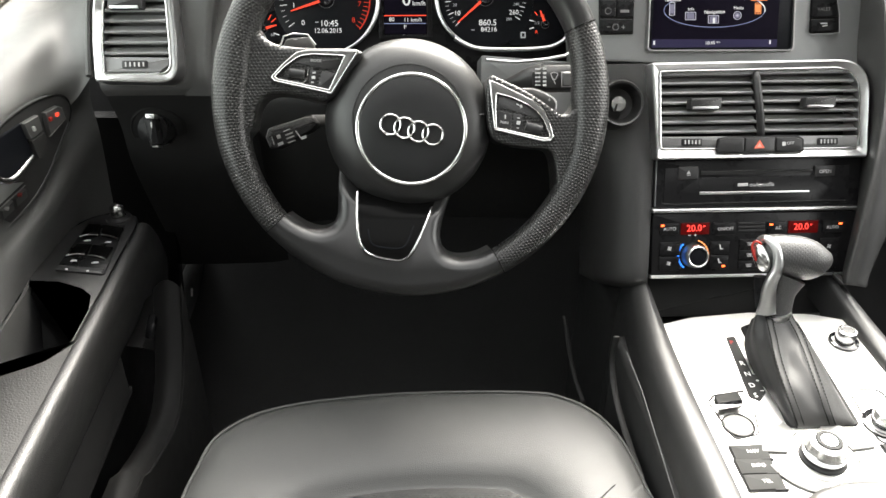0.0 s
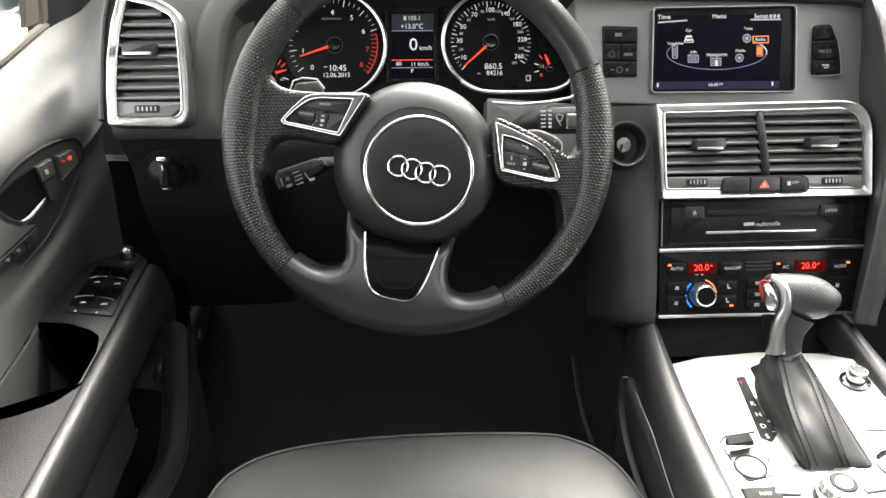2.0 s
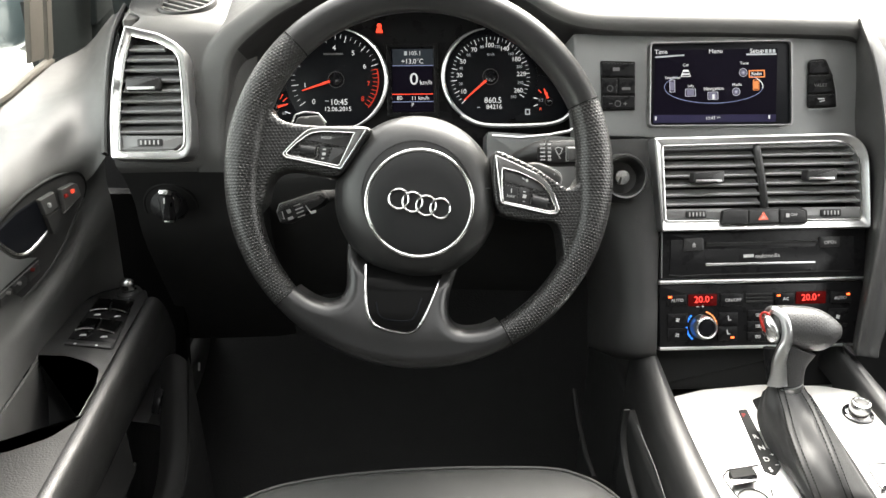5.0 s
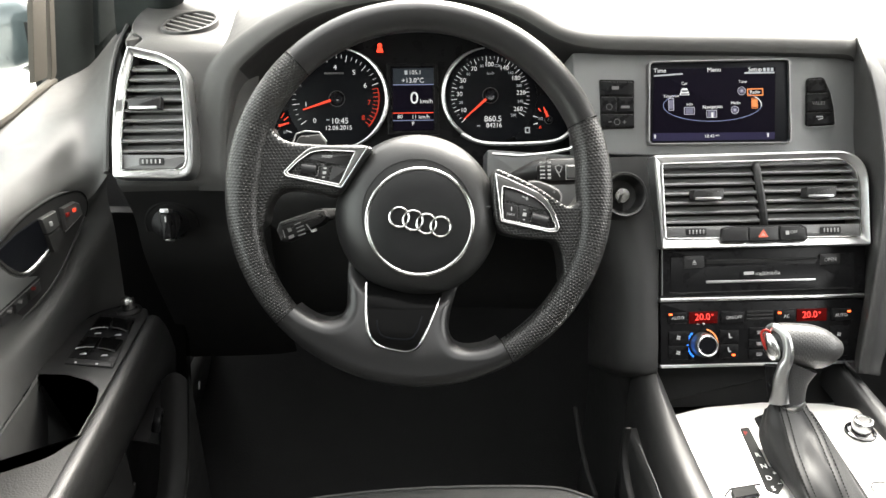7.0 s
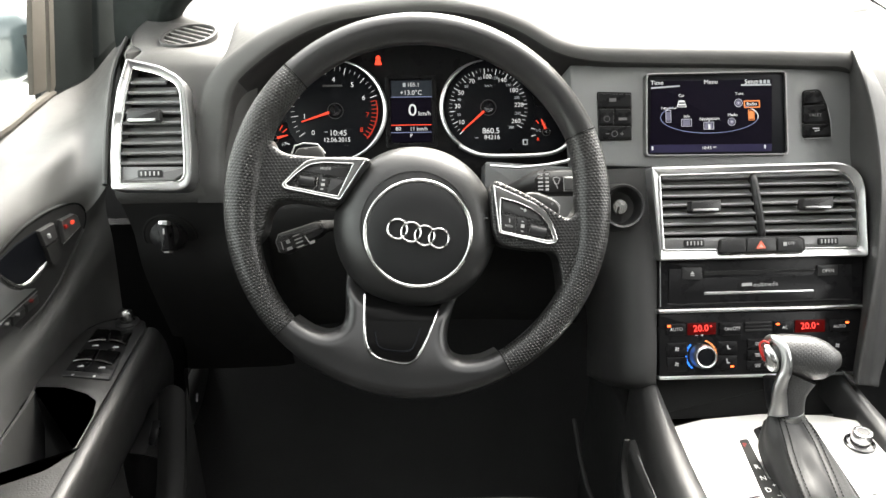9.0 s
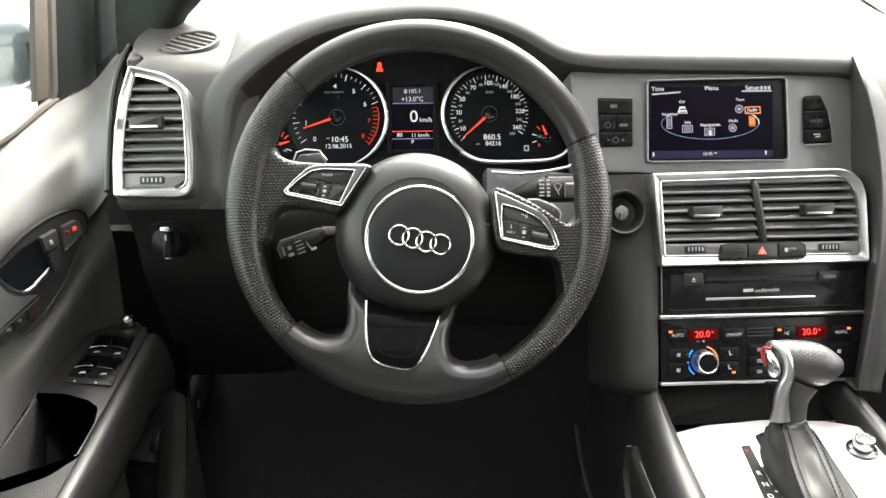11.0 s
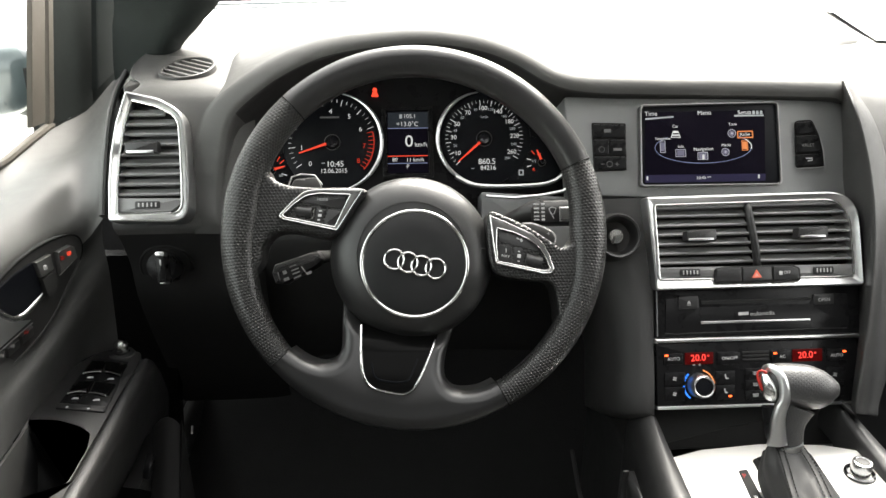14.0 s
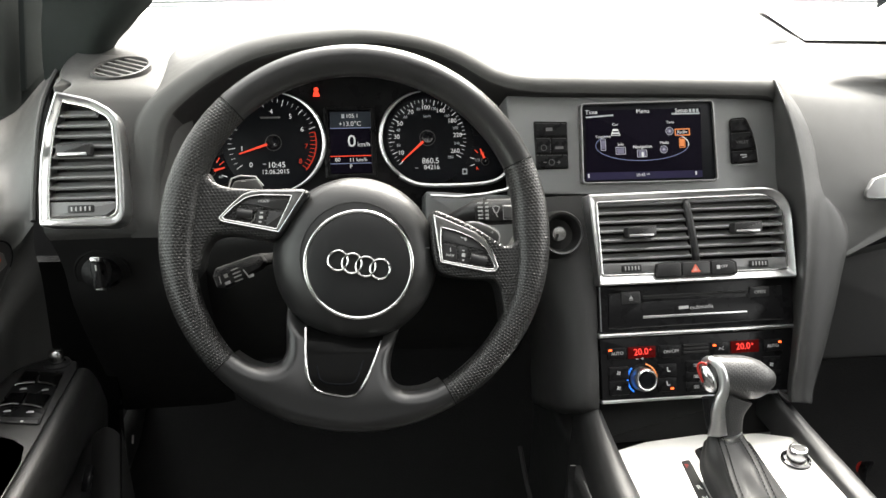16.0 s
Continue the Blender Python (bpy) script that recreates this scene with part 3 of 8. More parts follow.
# centre face round the screen
face = rounded([(0.1989, 0.2268), (0.5448, 0.2202), (0.5505, 0.1710), (0.5401, 0.0933), (0.2046, 0.1078)], 0.004)
part("centre_face", solid(face, -0.94, -0.893, 0.003), GREY, dash, "grey metallic dash face around the screen")
col_face = rounded([(0.0984, 0.1175), (0.2299, 0.1069), (0.2265, 0.0214), (0.0954, 0.0251)], 0.004)
part("column_face", solid(col_face, -0.96, -0.915, 0.003), GREY, dash, "dark grey panel behind the stalks")
part("cluster_strip", tube([(0.1035, 0.1107, -.905), (0.1373, 0.1079, -.905), (0.1715, 0.1106, -.905), (0.1956, 0.1148, -.905), (0.2083, 0.1234, -.905)], 0.0020, 0.0020, 8), CHROME, dash, "bright metal strip under the instruments")

# left pillar of the centre stack
ys = [355, 420, 520, 620, 690, 725, 742, 748]
LEFT_RAIL = {355: (0.2878, 0.1025), 420: (0.2926, 0.0586), 520: (0.2931, -0.0080), 620: (0.2902, -0.0732), 690: (0.2875, -0.1180), 725: (0.2865, -0.1405), 742: (0.2872, -0.1524), 748: (0.2928, -0.1602)}
rows = []
for y in ys:
    u, v = LEFT_RAIL[y]
    d = {355: .888, 420: .886, 520: .880, 620: .876, 690: .872, 725: .872, 742: .878, 748: .90}[y]
    w = interp(y, [355, 420, 520, 620, 748], [1.25, 1.1, 0.75, 0.58, 0.56])
    rows.append([d2w(u + 0.001, v, d + 0.03), d2w(u, v, d + 0.004), d2w(u - 0.003, v, d), d2w(u - 0.03 * w, v, d + 0.001), d2w(u - 0.055 * w, v, d + 0.012), d2w(u - 0.072 * w, v, d + 0.03), d2w(u - 0.085 * w, v, d + 0.07), d2w(u - 0.09 * w, v, d + 0.13)])
part("stack_rail", sheet(catmull_rows(rows, 3)), STACK, dash, "grained soft-touch pillar beside the centre stack", WORLD)

# right pillar of the centre stack, sweeping down from the upper pad
RAIL = [((0.5412, 0.2366, -0.9000), (0.5349, 0.2376, -0.8800), (0.5378, 0.2369, -0.8800), (0.5508, 0.2357, -0.8920)),
        ((0.5398, 0.2077, -0.9000), (0.5296, 0.1984, -0.8550), (0.5350, 0.1985, -0.8530), (0.5566, 0.1983, -0.8680)),
        ((0.5381, 0.1646, -0.9000), (0.5363, 0.1548, -0.8500), (0.5410, 0.1548, -0.8470), (0.5672, 0.1557, -0.8620)),
        ((0.5360, 0.1106, -0.8980), (0.5394, 0.1052, -0.8460), (0.5440, 0.1053, -0.8430), (0.5703, 0.1053, -0.8580)),
        ((0.5469, 0.0561, -0.8880), (0.5378, 0.0526, -0.8430), (0.5423, 0.0522, -0.8400), (0.5692, 0.0518, -0.8560)),
        ((0.5431, -0.0138, -0.8830), (0.5300, -0.0136, -0.8420), (0.5351, -0.0139, -0.8400), (0.5567, -0.0147, -0.8560)),
        ((0.5319, -0.0819, -0.8780), (0.5179, -0.0789, -0.8420), (0.5230, -0.0791, -0.8400), (0.5442, -0.0814, -0.8580)),
        ((0.5197, -0.1420, -0.8750), (0.5051, -0.1369, -0.8420), (0.5102, -0.1370, -0.8400), (0.5329, -0.1416, -0.8600)),
        ((0.5188, -0.1586, -0.8780), (0.5044, -0.1516, -0.8450), (0.5107, -0.1520, -0.8450), (0.5321, -0.1568, -0.8640))]
rows = []
for r in RAIL:
    p = [DASH @ Vector(q) for q in r]
    v = r[3][1]
    outer = d2w(interp(v, [-0.1664, -0.1471, -0.1116, -0.0726, -0.0200, 0.0331], [0.5405, 0.5472, 0.5593, 0.5757, 0.5918, 0.6081]), v, 0.866) if v < 0.06 else p[3] + Vector((0.004, 0.012, 0))
    rows.append([p[0] + (p[0] - p[1]) * 0.1, p[0], lerp(p[0], p[1], 0.5), p[1], p[2], p[3], outer, outer + Vector((0.004, 0.05, 0))])
b = rows[-1]
rows.append([q + Vector((0, 0.04, -0.003)) for q in b])
part("stack_rail", sheet(catmull_rows(rows, 4)), STACK, dash, "grained soft-touch pillar sweeping down beside the centre stack", WORLD)

# passenger side of the dash
rows = []
for (u0, v0, d0), (u1, v1, d1) in (((0.5476, 0.2341, .90), (0.9350, 0.2462, 1.0)), ((0.5581, 0.2057, .882), (0.9097, 0.2175, .975)), ((0.5616, 0.1566, .866), (0.8678, 0.1547, .935)), ((0.5639, 0.1002, .858), (0.8348, 0.0905, .905)),
                                   ((0.5690, 0.0523, .858), (0.7560, 0.0615, .92)), ((0.5664, 0.0185, .858), (0.6169, 0.0162, .885))):
    rows.append([lerp(d2w(u0, v0, d0), d2w(u1, v1, d1), s) for s in (0, 0.1, 0.25, 0.5, 0.75, 1.0)] + [d2w(u1, v1, d1 + 0.08)])
top = rows[0]
rows.insert(0, [Vector((p.x - 0.004, 0.96, 0.820)) for p in top])
rows.insert(0, [Vector((p.x - 0.004, 1.05, 0.8460)) for p in top])
rows.insert(0, [Vector((p.x - 0.004, 1.18, 0.8480)) for p in top])
rows.insert(0, [Vector((p.x - 0.004, 1.46, 0.851)) for p in top])
for r in rows[:4]:
    r[0] += Vector((-0.06, 0, -0.012))
part("passenger_face", sheet(catmull_rows(rows, 4)), SOFT_TOP, dash, "soft-touch passenger dash, bright in the window light", WORLD)
# dark panel added where the passenger footwell lies in shade
part("footwell_shade_panel", solid(rounded([(0.6362, 0.0064), (0.9638, 0.0655), (0.9458, -0.1287), (0.6262, -0.1260)], 0.02), -1.06, -1.0, 0.01), DARK, dash, "dark panel added for the shade in the passenger footwell")
part("trim_blade", solid(rounded([(0.6350, 0.0840), (0.6382, 0.0957), (0.6498, 0.1093), (0.7196, 0.1283), (0.7156, 0.0812)], 0.006), -0.915, -0.865, 0.002), CHROME, dash, "bright metal trim inlay")
# lower dash and column shroud, in shade
rows = []
for v, d in ((0.100, 0.970), (0.086, 0.957), (0.070, 0.958), (0.045, 0.985), (0.0, 1.045), (-0.05, 1.11), (-0.09, 1.18)):
    rows.append([d2w(lerp(-0.255, 0.262, j / 10), v - 0.012 * (2 * j / 10 - 1) ** 2, d) for j in range(11)])
part("lower_panel", sheet(catmull_rows(rows, 3), thick=0.006), DARK, dash, "black lower dash panel turning under in shade", WORLD)
part("column_shroud", tube([(0.0220, 0.0560, -.96), (0.0185, 0.0415, -.86), (0.0167, 0.0359, -.80)], [0.085, 0.075, 0.062], [0.075, 0.065, 0.055], 20, up=(0, 1, 0)), DARK, dash, "black steering column shroud")
# ---- side vent ----


def vent_slats(parent, left, right, z, ys, h, mat, depth=0.009):
    """Louvre blades with a rounded lower lip; left and right give the ends of a blade at a height."""
    for y in ys:
        x0, x1 = left(y), right(y)
        bm = bmesh.new()
        pts = [(-h * 0.5 - 0.0012, -0.0012), (-h * 0.5 - 0.0006, 0.0004), (-h * 0.5 + 0.0006, 0.0010), (-h * 0.5 + 0.0022, 0.0002), (-h * 0.1, -depth * 0.45), (h * 0.25, -depth * 0.75), (h * 0.5, -depth), (h * 0.5, -depth - 0.002), (-h * 0.5 - 0.0010, -0.0040)]
        r0 = [bm.verts.new((x0, y + a, z + b)) for a, b in pts]
        r1 = [bm.verts.new((x1, y + a, z + b)) for a, b in pts]
        bridge(bm, [r0, r1])
        bm.faces.new(r0), bm.faces.new(list(reversed(r1)))
        bmesh.ops.recalc_face_normals(bm, faces=bm.faces)
        part("slat", bm, mat, parent)
def vent_wheel(parent, x, y, z, w, h):
    body = part("thumbwheel", solid(rect(x - w / 2, y - h / 2, x + w / 2, y + h / 2, h * 0.25), z - 0.004, z + 0.001, 0.0008), BUTTON, parent, "ribbed black thumbwheel")
    for k in range(5):
        xx = x - w * 0.34 + w * 0.17 * k
        part("rib", solid(rect(xx - w * 0.03, y - h * 0.28, xx + w * 0.03, y + h * 0.28, 0.0003), z, z + 0.0016, 0.0003), MARK, body)


def vent_tab(parent, x, y, z, w, h):
    t = part("vent_tab", solid(rounded([(x - w / 2, y - h / 2), (x + w / 2, y - h / 2), (x + w * 0.52, y + h / 2), (x - w * 0.46, y + h * 0.42)], 0.002), z - 0.006, z + 0.007, 0.002), BUTTON, parent, "black adjusting tab")
    part("tab_edge", solid(rect(x - w * 0.42, y - h * 0.5, x + w * 0.40, y - h * 0.28, 0.0006), z + 0.004, z + 0.0082, 0.0005), CHROME, t, "bright tab edge")


side_vent = thing("side_air_vent", DASH, (-0.2851, 0.1571, -.884), "tall black louvred air vent with a satin chrome frame", "air vent")
outer = rounded([(-0.3272, 0.0873), (-0.3273, 0.1288), (-0.3249, 0.1641), (-0.3194, 0.1994), (-0.3082, 0.2359), (-0.2705, 0.2271), (-0.2436, 0.2112), (-0.2392, 0.1691), (-0.2373, 0.1304), (-0.2380, 0.0848)], [.005, .05, .05, .05, .003, .05, .03, .05, .05, .020], 8)
inner = rounded([(-0.3190, 0.0960), (-0.3192, 0.1287), (-0.3162, 0.1639), (-0.3113, 0.1960), (-0.3033, 0.2262), (-0.2751, 0.2194), (-0.2512, 0.2061), (-0.2487, 0.1693), (-0.2474, 0.1306), (-0.2473, 0.0959)], [.002, .05, .05, .05, .002, .05, .022, .05, .05, .013], 8)
part("frame", hoop(outer, inner, -0.93, -0.8745, 0.0022, -0.8815), CHROME, side_vent, "satin chrome frame")
part("inner_lip", tube([(p.x, p.y, -0.8815) for p in inner], 0.0010, 0.0010, 8, closed=True), BRIGHT, side_vent, "bright inner lip")
part("vent_body", solid(offset(outer, 0.003), -0.93, -0.9025, 0.001), DARK, side_vent, "dark vent cavity")
ends_l, ends_r = [(-0.3190, 0.0960), (-0.3192, 0.1287), (-0.3162, 0.1639), (-0.3113, 0.1960), (-0.3033, 0.2262)], [(-0.2477, 0.1094), (-0.2474, 0.1306), (-0.2492, 0.1757), (-0.2539, 0.1997), (-0.2607, 0.2095), (-0.2744, 0.2181), (-0.2883, 0.2228)]
lx = lambda y: interp(y, [p[1] for p in ends_l], [p[0] for p in ends_l])
rx_ = lambda y: interp(y, [p[1] for p in ends_r], [p[0] for p in ends_r])
y_lo, y_hi = (-0.2847, 0.1216)[1], (-0.2833, 0.2137)[1]
vent_slats(side_vent, lx, rx_, -0.884, [lerp(y_lo, y_hi, k / 8) for k in range(9)], 0.0082, SLAT)
part("lower_plate", solid(rounded([(-0.3190, 0.0980), (-0.3187, 0.1146), (-0.2477, 0.1132), (-0.2484, 0.1068), (-0.2605, 0.0981)], [.001, .001, .001, .006, .008]), -0.91, -0.8835, 0.001), SLAT, side_vent, "plain black lower plate")
vent_wheel(side_vent, *(-0.2862, 0.1061), -0.883, 0.028, 0.0085)
vent_tab(side_vent, *(-0.2903, 0.1707), -0.879, 0.037, 0.014)
# oval demister grille on the dash top
tilt = pose(-0.264, 1.0, 0.8325, 7, 0, -6)
grille = thing("demister_grille", tilt, (0, 0, 0), "oval slatted demister grille set in the dash top", "air vent")
part("frame", hoop(disc(0, 0, 0.034, 0.046), disc(0, 0, 0.029, 0.041), -0.004, 0.004, 0.0015), SOFT, grille, "", tilt)
part("vent_body", solid(disc(0, 0, 0.031, 0.043), -0.03, -0.025, 0.0005), DARK, grille, "dark vent opening", tilt)
part("vent_duct", hoop(disc(0, 0, 0.0335, 0.0455), disc(0, 0, 0.0305, 0.0425), -0.03, -0.003, 0.0005), DARK, grille, "dark vent duct", tilt)
TURN = radians(58)
nx, ny = math.cos(TURN), math.sin(TURN)
for k in range(6):
    s = -0.030 + 0.012 * k
    qa = (ny / 0.030) ** 2 + (nx / 0.042) ** 2
    qb = 2 * s * (-nx * ny / 0.030 ** 2 + nx * ny / 0.042 ** 2)
    qc = s * s * ((nx / 0.030) ** 2 + (ny / 0.042) ** 2) - 1
    mid, half = -qb / (2 * qa), math.sqrt(max(1e-8, qb * qb - 4 * qa * qc)) / (2 * qa)
    part("slat", block(s - 0.0022, mid - half, -0.006, s + 0.0022, mid + half, 0.0022, 0.0006), SOFT_TOP, grille, "", tilt @ pose(0, 0, 0, 0, 0, 58))

# light switch
lsw = thing("light_switch", DASH, (-0.2816, 0.0391, -.92), "black rotary light switch with a bright grip edge", "switch")
tilt = DASH @ pose(-0.2869, 0.0373, -0.9580, 36, 0, 0)
part("rosette", lathe(0, 0, [(0.0335, -0.012), (0.0332, 0.0008), (0.0318, 0.0020), (0.0300, 0.0012), (0.0280, 0.0020), (0, 0.0022)], 40), SILL, lsw, "black ringed rosette", tilt)
part("dial", lathe(-0.2836, 0.0372, [(0.0175, -0.965), (0.0170, -0.9215), (0.0155, -0.9205), (0, -0.9200)]), SATIN, lsw)
grip = part("grip", solid(rounded([(-0.2836, 0.0496), (-0.2721, 0.0493), (-0.2686, 0.0186), (-0.2788, 0.0170)], 0.003), -0.915, -0.893, 0.003), SATIN, lsw, "black turning grip")
part("grip_edge", solid(rounded([(-0.2814, 0.0532), (-0.2712, 0.0529), (-0.2706, 0.0477), (-0.2814, 0.0480)], 0.002), -0.905, -0.8915, 0.001), CHROME, grip, "bright metal grip end")
part("grip_mark", solid(rounded([(-0.2767, 0.0439), (-0.2748, 0.0439), (-0.2742, 0.0374), (-0.2761, 0.0374)], 0.0003), -0.894, -0.8925, 0.0003), MARK, grip)
part("grip_foot", solid(rect(-0.2775, 0.0189, -0.2706, 0.0161, 0.001), -0.912, -0.897, 0.0008), CHROME, grip, "bright lower grip edge")

# ---- instrument cluster ----
CL = -0.955
clus = thing("instrument_cluster", DASH, (0.0114, 0.1845, CL), "black instrument cluster with two round gauges and a lit display", "instrument cluster")
part("backing", solid(rounded([(-0.2075, 0.2563), (-0.0931, 0.3094), (0.1390, 0.3067), (0.2543, 0.2272), (0.2492, 0.1021), (-0.2096, 0.1130)], 0.03), CL - 0.03, CL - 0.004, 0.002), SATIN, clus, "black cluster backing")


def scale_marks(parent, cx, cy, r0, r1, a0, a1, n, long_every, z, mat=WHITE_GLOW):
    for i in range(n + 1):
        a = radians(lerp(a0, a1, i / n))
        rr = r0 if i % long_every == 0 else lerp(r0, r1, 0.45)
        w = 0.0008 if i % long_every == 0 else 0.00045
        p, q = (cx + rr * math.cos(a), cy + rr * math.sin(a)), (cx + r1 * math.cos(a), cy + r1 * math.sin(a))
        part("scale_mark", strip([p, q], w, z, z + 0.0002), mat, parent, flat=True)


def numerals(parent, cx, cy, r, items, z, mat=WHITE_GLOW):
    for s, a, size in items:
        writing(s, cx + r * math.cos(radians(a)), cy + r * math.sin(radians(a)), z, size, mat, parent, "numeral")


PX = 0.955 / 1357.93


def gauge(cx, cy, r, label, rim_arc):
    g = part("gauge", solid(disc(cx, cy, r, n=56), CL - 0.004, CL, 0.001), GAUGE_FACE, clus, label)
    a0, a1 = rim_arc
    path = [(cx + r * math.cos(radians(lerp(a0, a1, k / 48))), cy + r * math.sin(radians(lerp(a0, a1, k / 48))), CL + 0.003) for k in range(49)]
    wid = [0.0026 * min(1.0, 0.25 + 3.0 * min(k, 48 - k) / 48) for k in range(49)]
    part("gauge_rim", tube(path, wid, wid, 8), CHROME, g, "polished metal gauge rim")
    return g


def needle(g, cx, cy, ang, r, hub):
    a = radians(ang)
    c, s = math.cos(a), math.sin(a)
    f = lambda p, q: Vector((cx + p * c - q * s, cy + p * s + q * c))
    part("needle", solid([f(hub * 0.7, -0.0016), f(r, -0.0006), f(r, 0.0006), f(hub * 0.7, 0.0016)], CL + 0.003, CL + 0.0045, 0.0003), DIAL_RED, g, "lit red needle")
    part("needle_hub", lathe(cx, cy, [(hub, CL), (hub, CL + 0.004), (hub * 0.8, CL + 0.0062), (0, CL + 0.0066)], 24), PIANO, g, "black needle cap")
    part("hub_ring", strip(disc(cx, cy, hub * 1.15, n=32), 0.0006, CL + 0.0004, CL + 0.0008, True), FAINT, g)


# rev counter
gx, gy = -0.0822, 0.1884
rev = gauge(gx, gy, 88 * PX, "black rev counter face with white figures", (-80, 78))
scale_marks(rev, gx, gy, 66 * PX, 78 * PX, 215, 20, 28, 4, CL + 0.0006)
numerals(rev, gx, gy, 55 * PX, [("0", 224, .0085), ("1", 190, .0085), ("4", 92, .0085), ("5", 56, .0085), ("6", 24, .0085)], CL + 0.0008)
numerals(rev, gx, gy, 57 * PX, [("7", -8, .0085), ("8", -37, .0085)], CL + 0.0008, ZONE_RED)
arc = [(gx + 74 * PX * math.cos(radians(a)), gy + 74 * PX * math.sin(radians(a))) for a in range(-42, 17, 4)]
part("red_zone", strip(arc, 0.0012, CL + 0.0004, CL + 0.0007), ZONE_RED, rev, "red rev limit band", flat=True)
for a in range(-40, 17, 6):
    aa = radians(a)
    part("scale_mark", strip([(gx + 64 * PX * math.cos(aa), gy + 64 * PX * math.sin(aa)), (gx + 73 * PX * math.cos(aa), gy + 73 * PX * math.sin(aa))], 0.0008, CL + 0.0003, CL + 0.0006), ZONE_RED, rev, flat=True)
needle(rev, gx, gy, 198, 62 * PX, 12 * PX)
bar(-0.0850, 0.2199, 0.024, 0.0022, CL + 0.0006, FAINT, rev)
writing("10:45", -0.0793, 0.1606, CL + 0.0008, 0.0100, WHITE_GLOW, rev, "clock_figures")
writing("12.06.2015", -0.0809, 0.1522, CL + 0.0008, 0.0076, WHITE_GLOW, rev, "date_figures")
bar(-0.0939, 0.1624, 0.004, 0.001, CL + 0.0006, DIM_GLOW, rev)
# speedometer
sx, sy = 0.1086, 0.1899
spd = gauge(sx, sy, 84 * PX, "black speedometer face with white figures", (96, 268))
scale_marks(spd, sx, sy, 60 * PX, 70 * PX, 222, -32, 42, 3, CL + 0.0006)
numerals(spd, sx, sy, 55 * PX, [("10", 208, .0078), ("30", 177, .0078), ("50", 151, .0078), ("70", 121, .0078), ("100", 91, .0078), ("140", 62, .0078), ("180", 33, .0078), ("220", 4, .0078), ("260", -27, .0078)], CL + 0.0008)
numerals(spd, sx, sy, 54 * PX, [("20", 193, .0048), ("40", 164, .0048), ("60", 135, .0048), ("80", 105, .0048), ("120", 76, .0048), ("160", 47, .0048), ("200", 18, .0048), ("240", -12, .0048), ("280", -42, .0048)], CL + 0.0008, DIM_GLOW)
needle(spd, sx, sy, 221, 64 * PX, 12 * PX)
writing("km/h", 0.1095, 0.2174, CL + 0.0008, 0.0046, DIM_GLOW, spd)
writing("860.5", 0.1112, 0.1604, CL + 0.0008, 0.0100, WHITE_GLOW, spd, "trip_figures")
writing("84216", 0.1124, 0.1524, CL + 0.0008, 0.0080, WHITE_GLOW, spd, "odometer_figures")
bar(0.0931, 0.1521, 0.004, 0.001, CL + 0.0006, DIM_GLOW, spd)
# lower rim of the right gauge, running out to the fuel gauge
rim2 = catmull([(0.0706, 0.1419), (0.0896, 0.1321), (0.1166, 0.1287), (0.1669, 0.1290), (0.1923, 0.1328), (0.2072, 0.1433), (0.2159, 0.1626)], 6, False)
part("lower_rim", tube([(p.x, p.y, CL + 0.003) for p in rim2], 0.0028, 0.0028, 8), CHROME, clus, "polished metal lower rim")
fuel = part("fuel_gauge", solid(rounded([(0.1320, 0.1607), (0.1656, 0.1925), (0.2015, 0.1846), (0.2111, 0.1519), (0.1888, 0.1343), (0.1383, 0.1332)], 0.01), CL - 0.004, CL - 0.0005, 0.0005), GAUGE_FACE, clus, "small fuel gauge")
fx, fy = 0.1810, 0.1582
needle(fuel, fx, fy, 112, 24 * PX, 6 * PX)
writing("1/2", 0.1709, 0.1599, CL + 0.0006, 0.005, DIM_GLOW, fuel)
writing("R", 0.1705, 0.1491, CL + 0.0006, 0.0055, DIAL_RED, fuel)
writing("1/1", 0.1777, 0.1684, CL + 0.0006, 0.0045, DIAL_RED, fuel)
for a in (130, 165, 195):
    aa = radians(a)
    part("scale_mark", strip([(fx + 20 * PX * math.cos(aa), fy + 20 * PX * math.sin(aa)), (fx + 28 * PX * math.cos(aa), fy + 28 * PX * math.sin(aa))], 0.001, CL, CL + 0.0005), WHITE_GLOW if a > 140 else DIAL_RED, fuel, flat=True)
part("pump_symbol", hoop(rect(0.1511, 0.1495, 0.1573, 0.1422, 0.0003), rect(0.1525, 0.1480, 0.1559, 0.1436, 0.0003), CL, CL + 0.0005, 0.00005), DIM_GLOW, fuel, flat=True)
temp = part("temperature_gauge", solid(rounded([(-0.1676, 0.1667), (-0.1361, 0.1802), (-0.1263, 0.1446), (-0.1577, 0.1347)], 0.008), CL - 0.004, CL - 0.0005, 0.0005), GAUGE_FACE, clus, "small temperature gauge")
tx, ty = -0.1574, 0.1545
needle(temp, tx, ty, 15, 24 * PX, 6 * PX)
writing("60", -0.1464, 0.1479, CL + 0.0006, 0.005, DIM_GLOW, temp)
for a in (60, 40, -20):
    aa = radians(a)
    part("scale_mark", strip([(tx + 18 * PX * math.cos(aa), ty + 18 * PX * math.sin(aa)), (tx + 28 * PX * math.cos(aa), ty + 28 * PX * math.sin(aa))], 0.001, CL, CL + 0.0005), DIAL_RED if a > 0 else WHITE_GLOW, temp, flat=True)
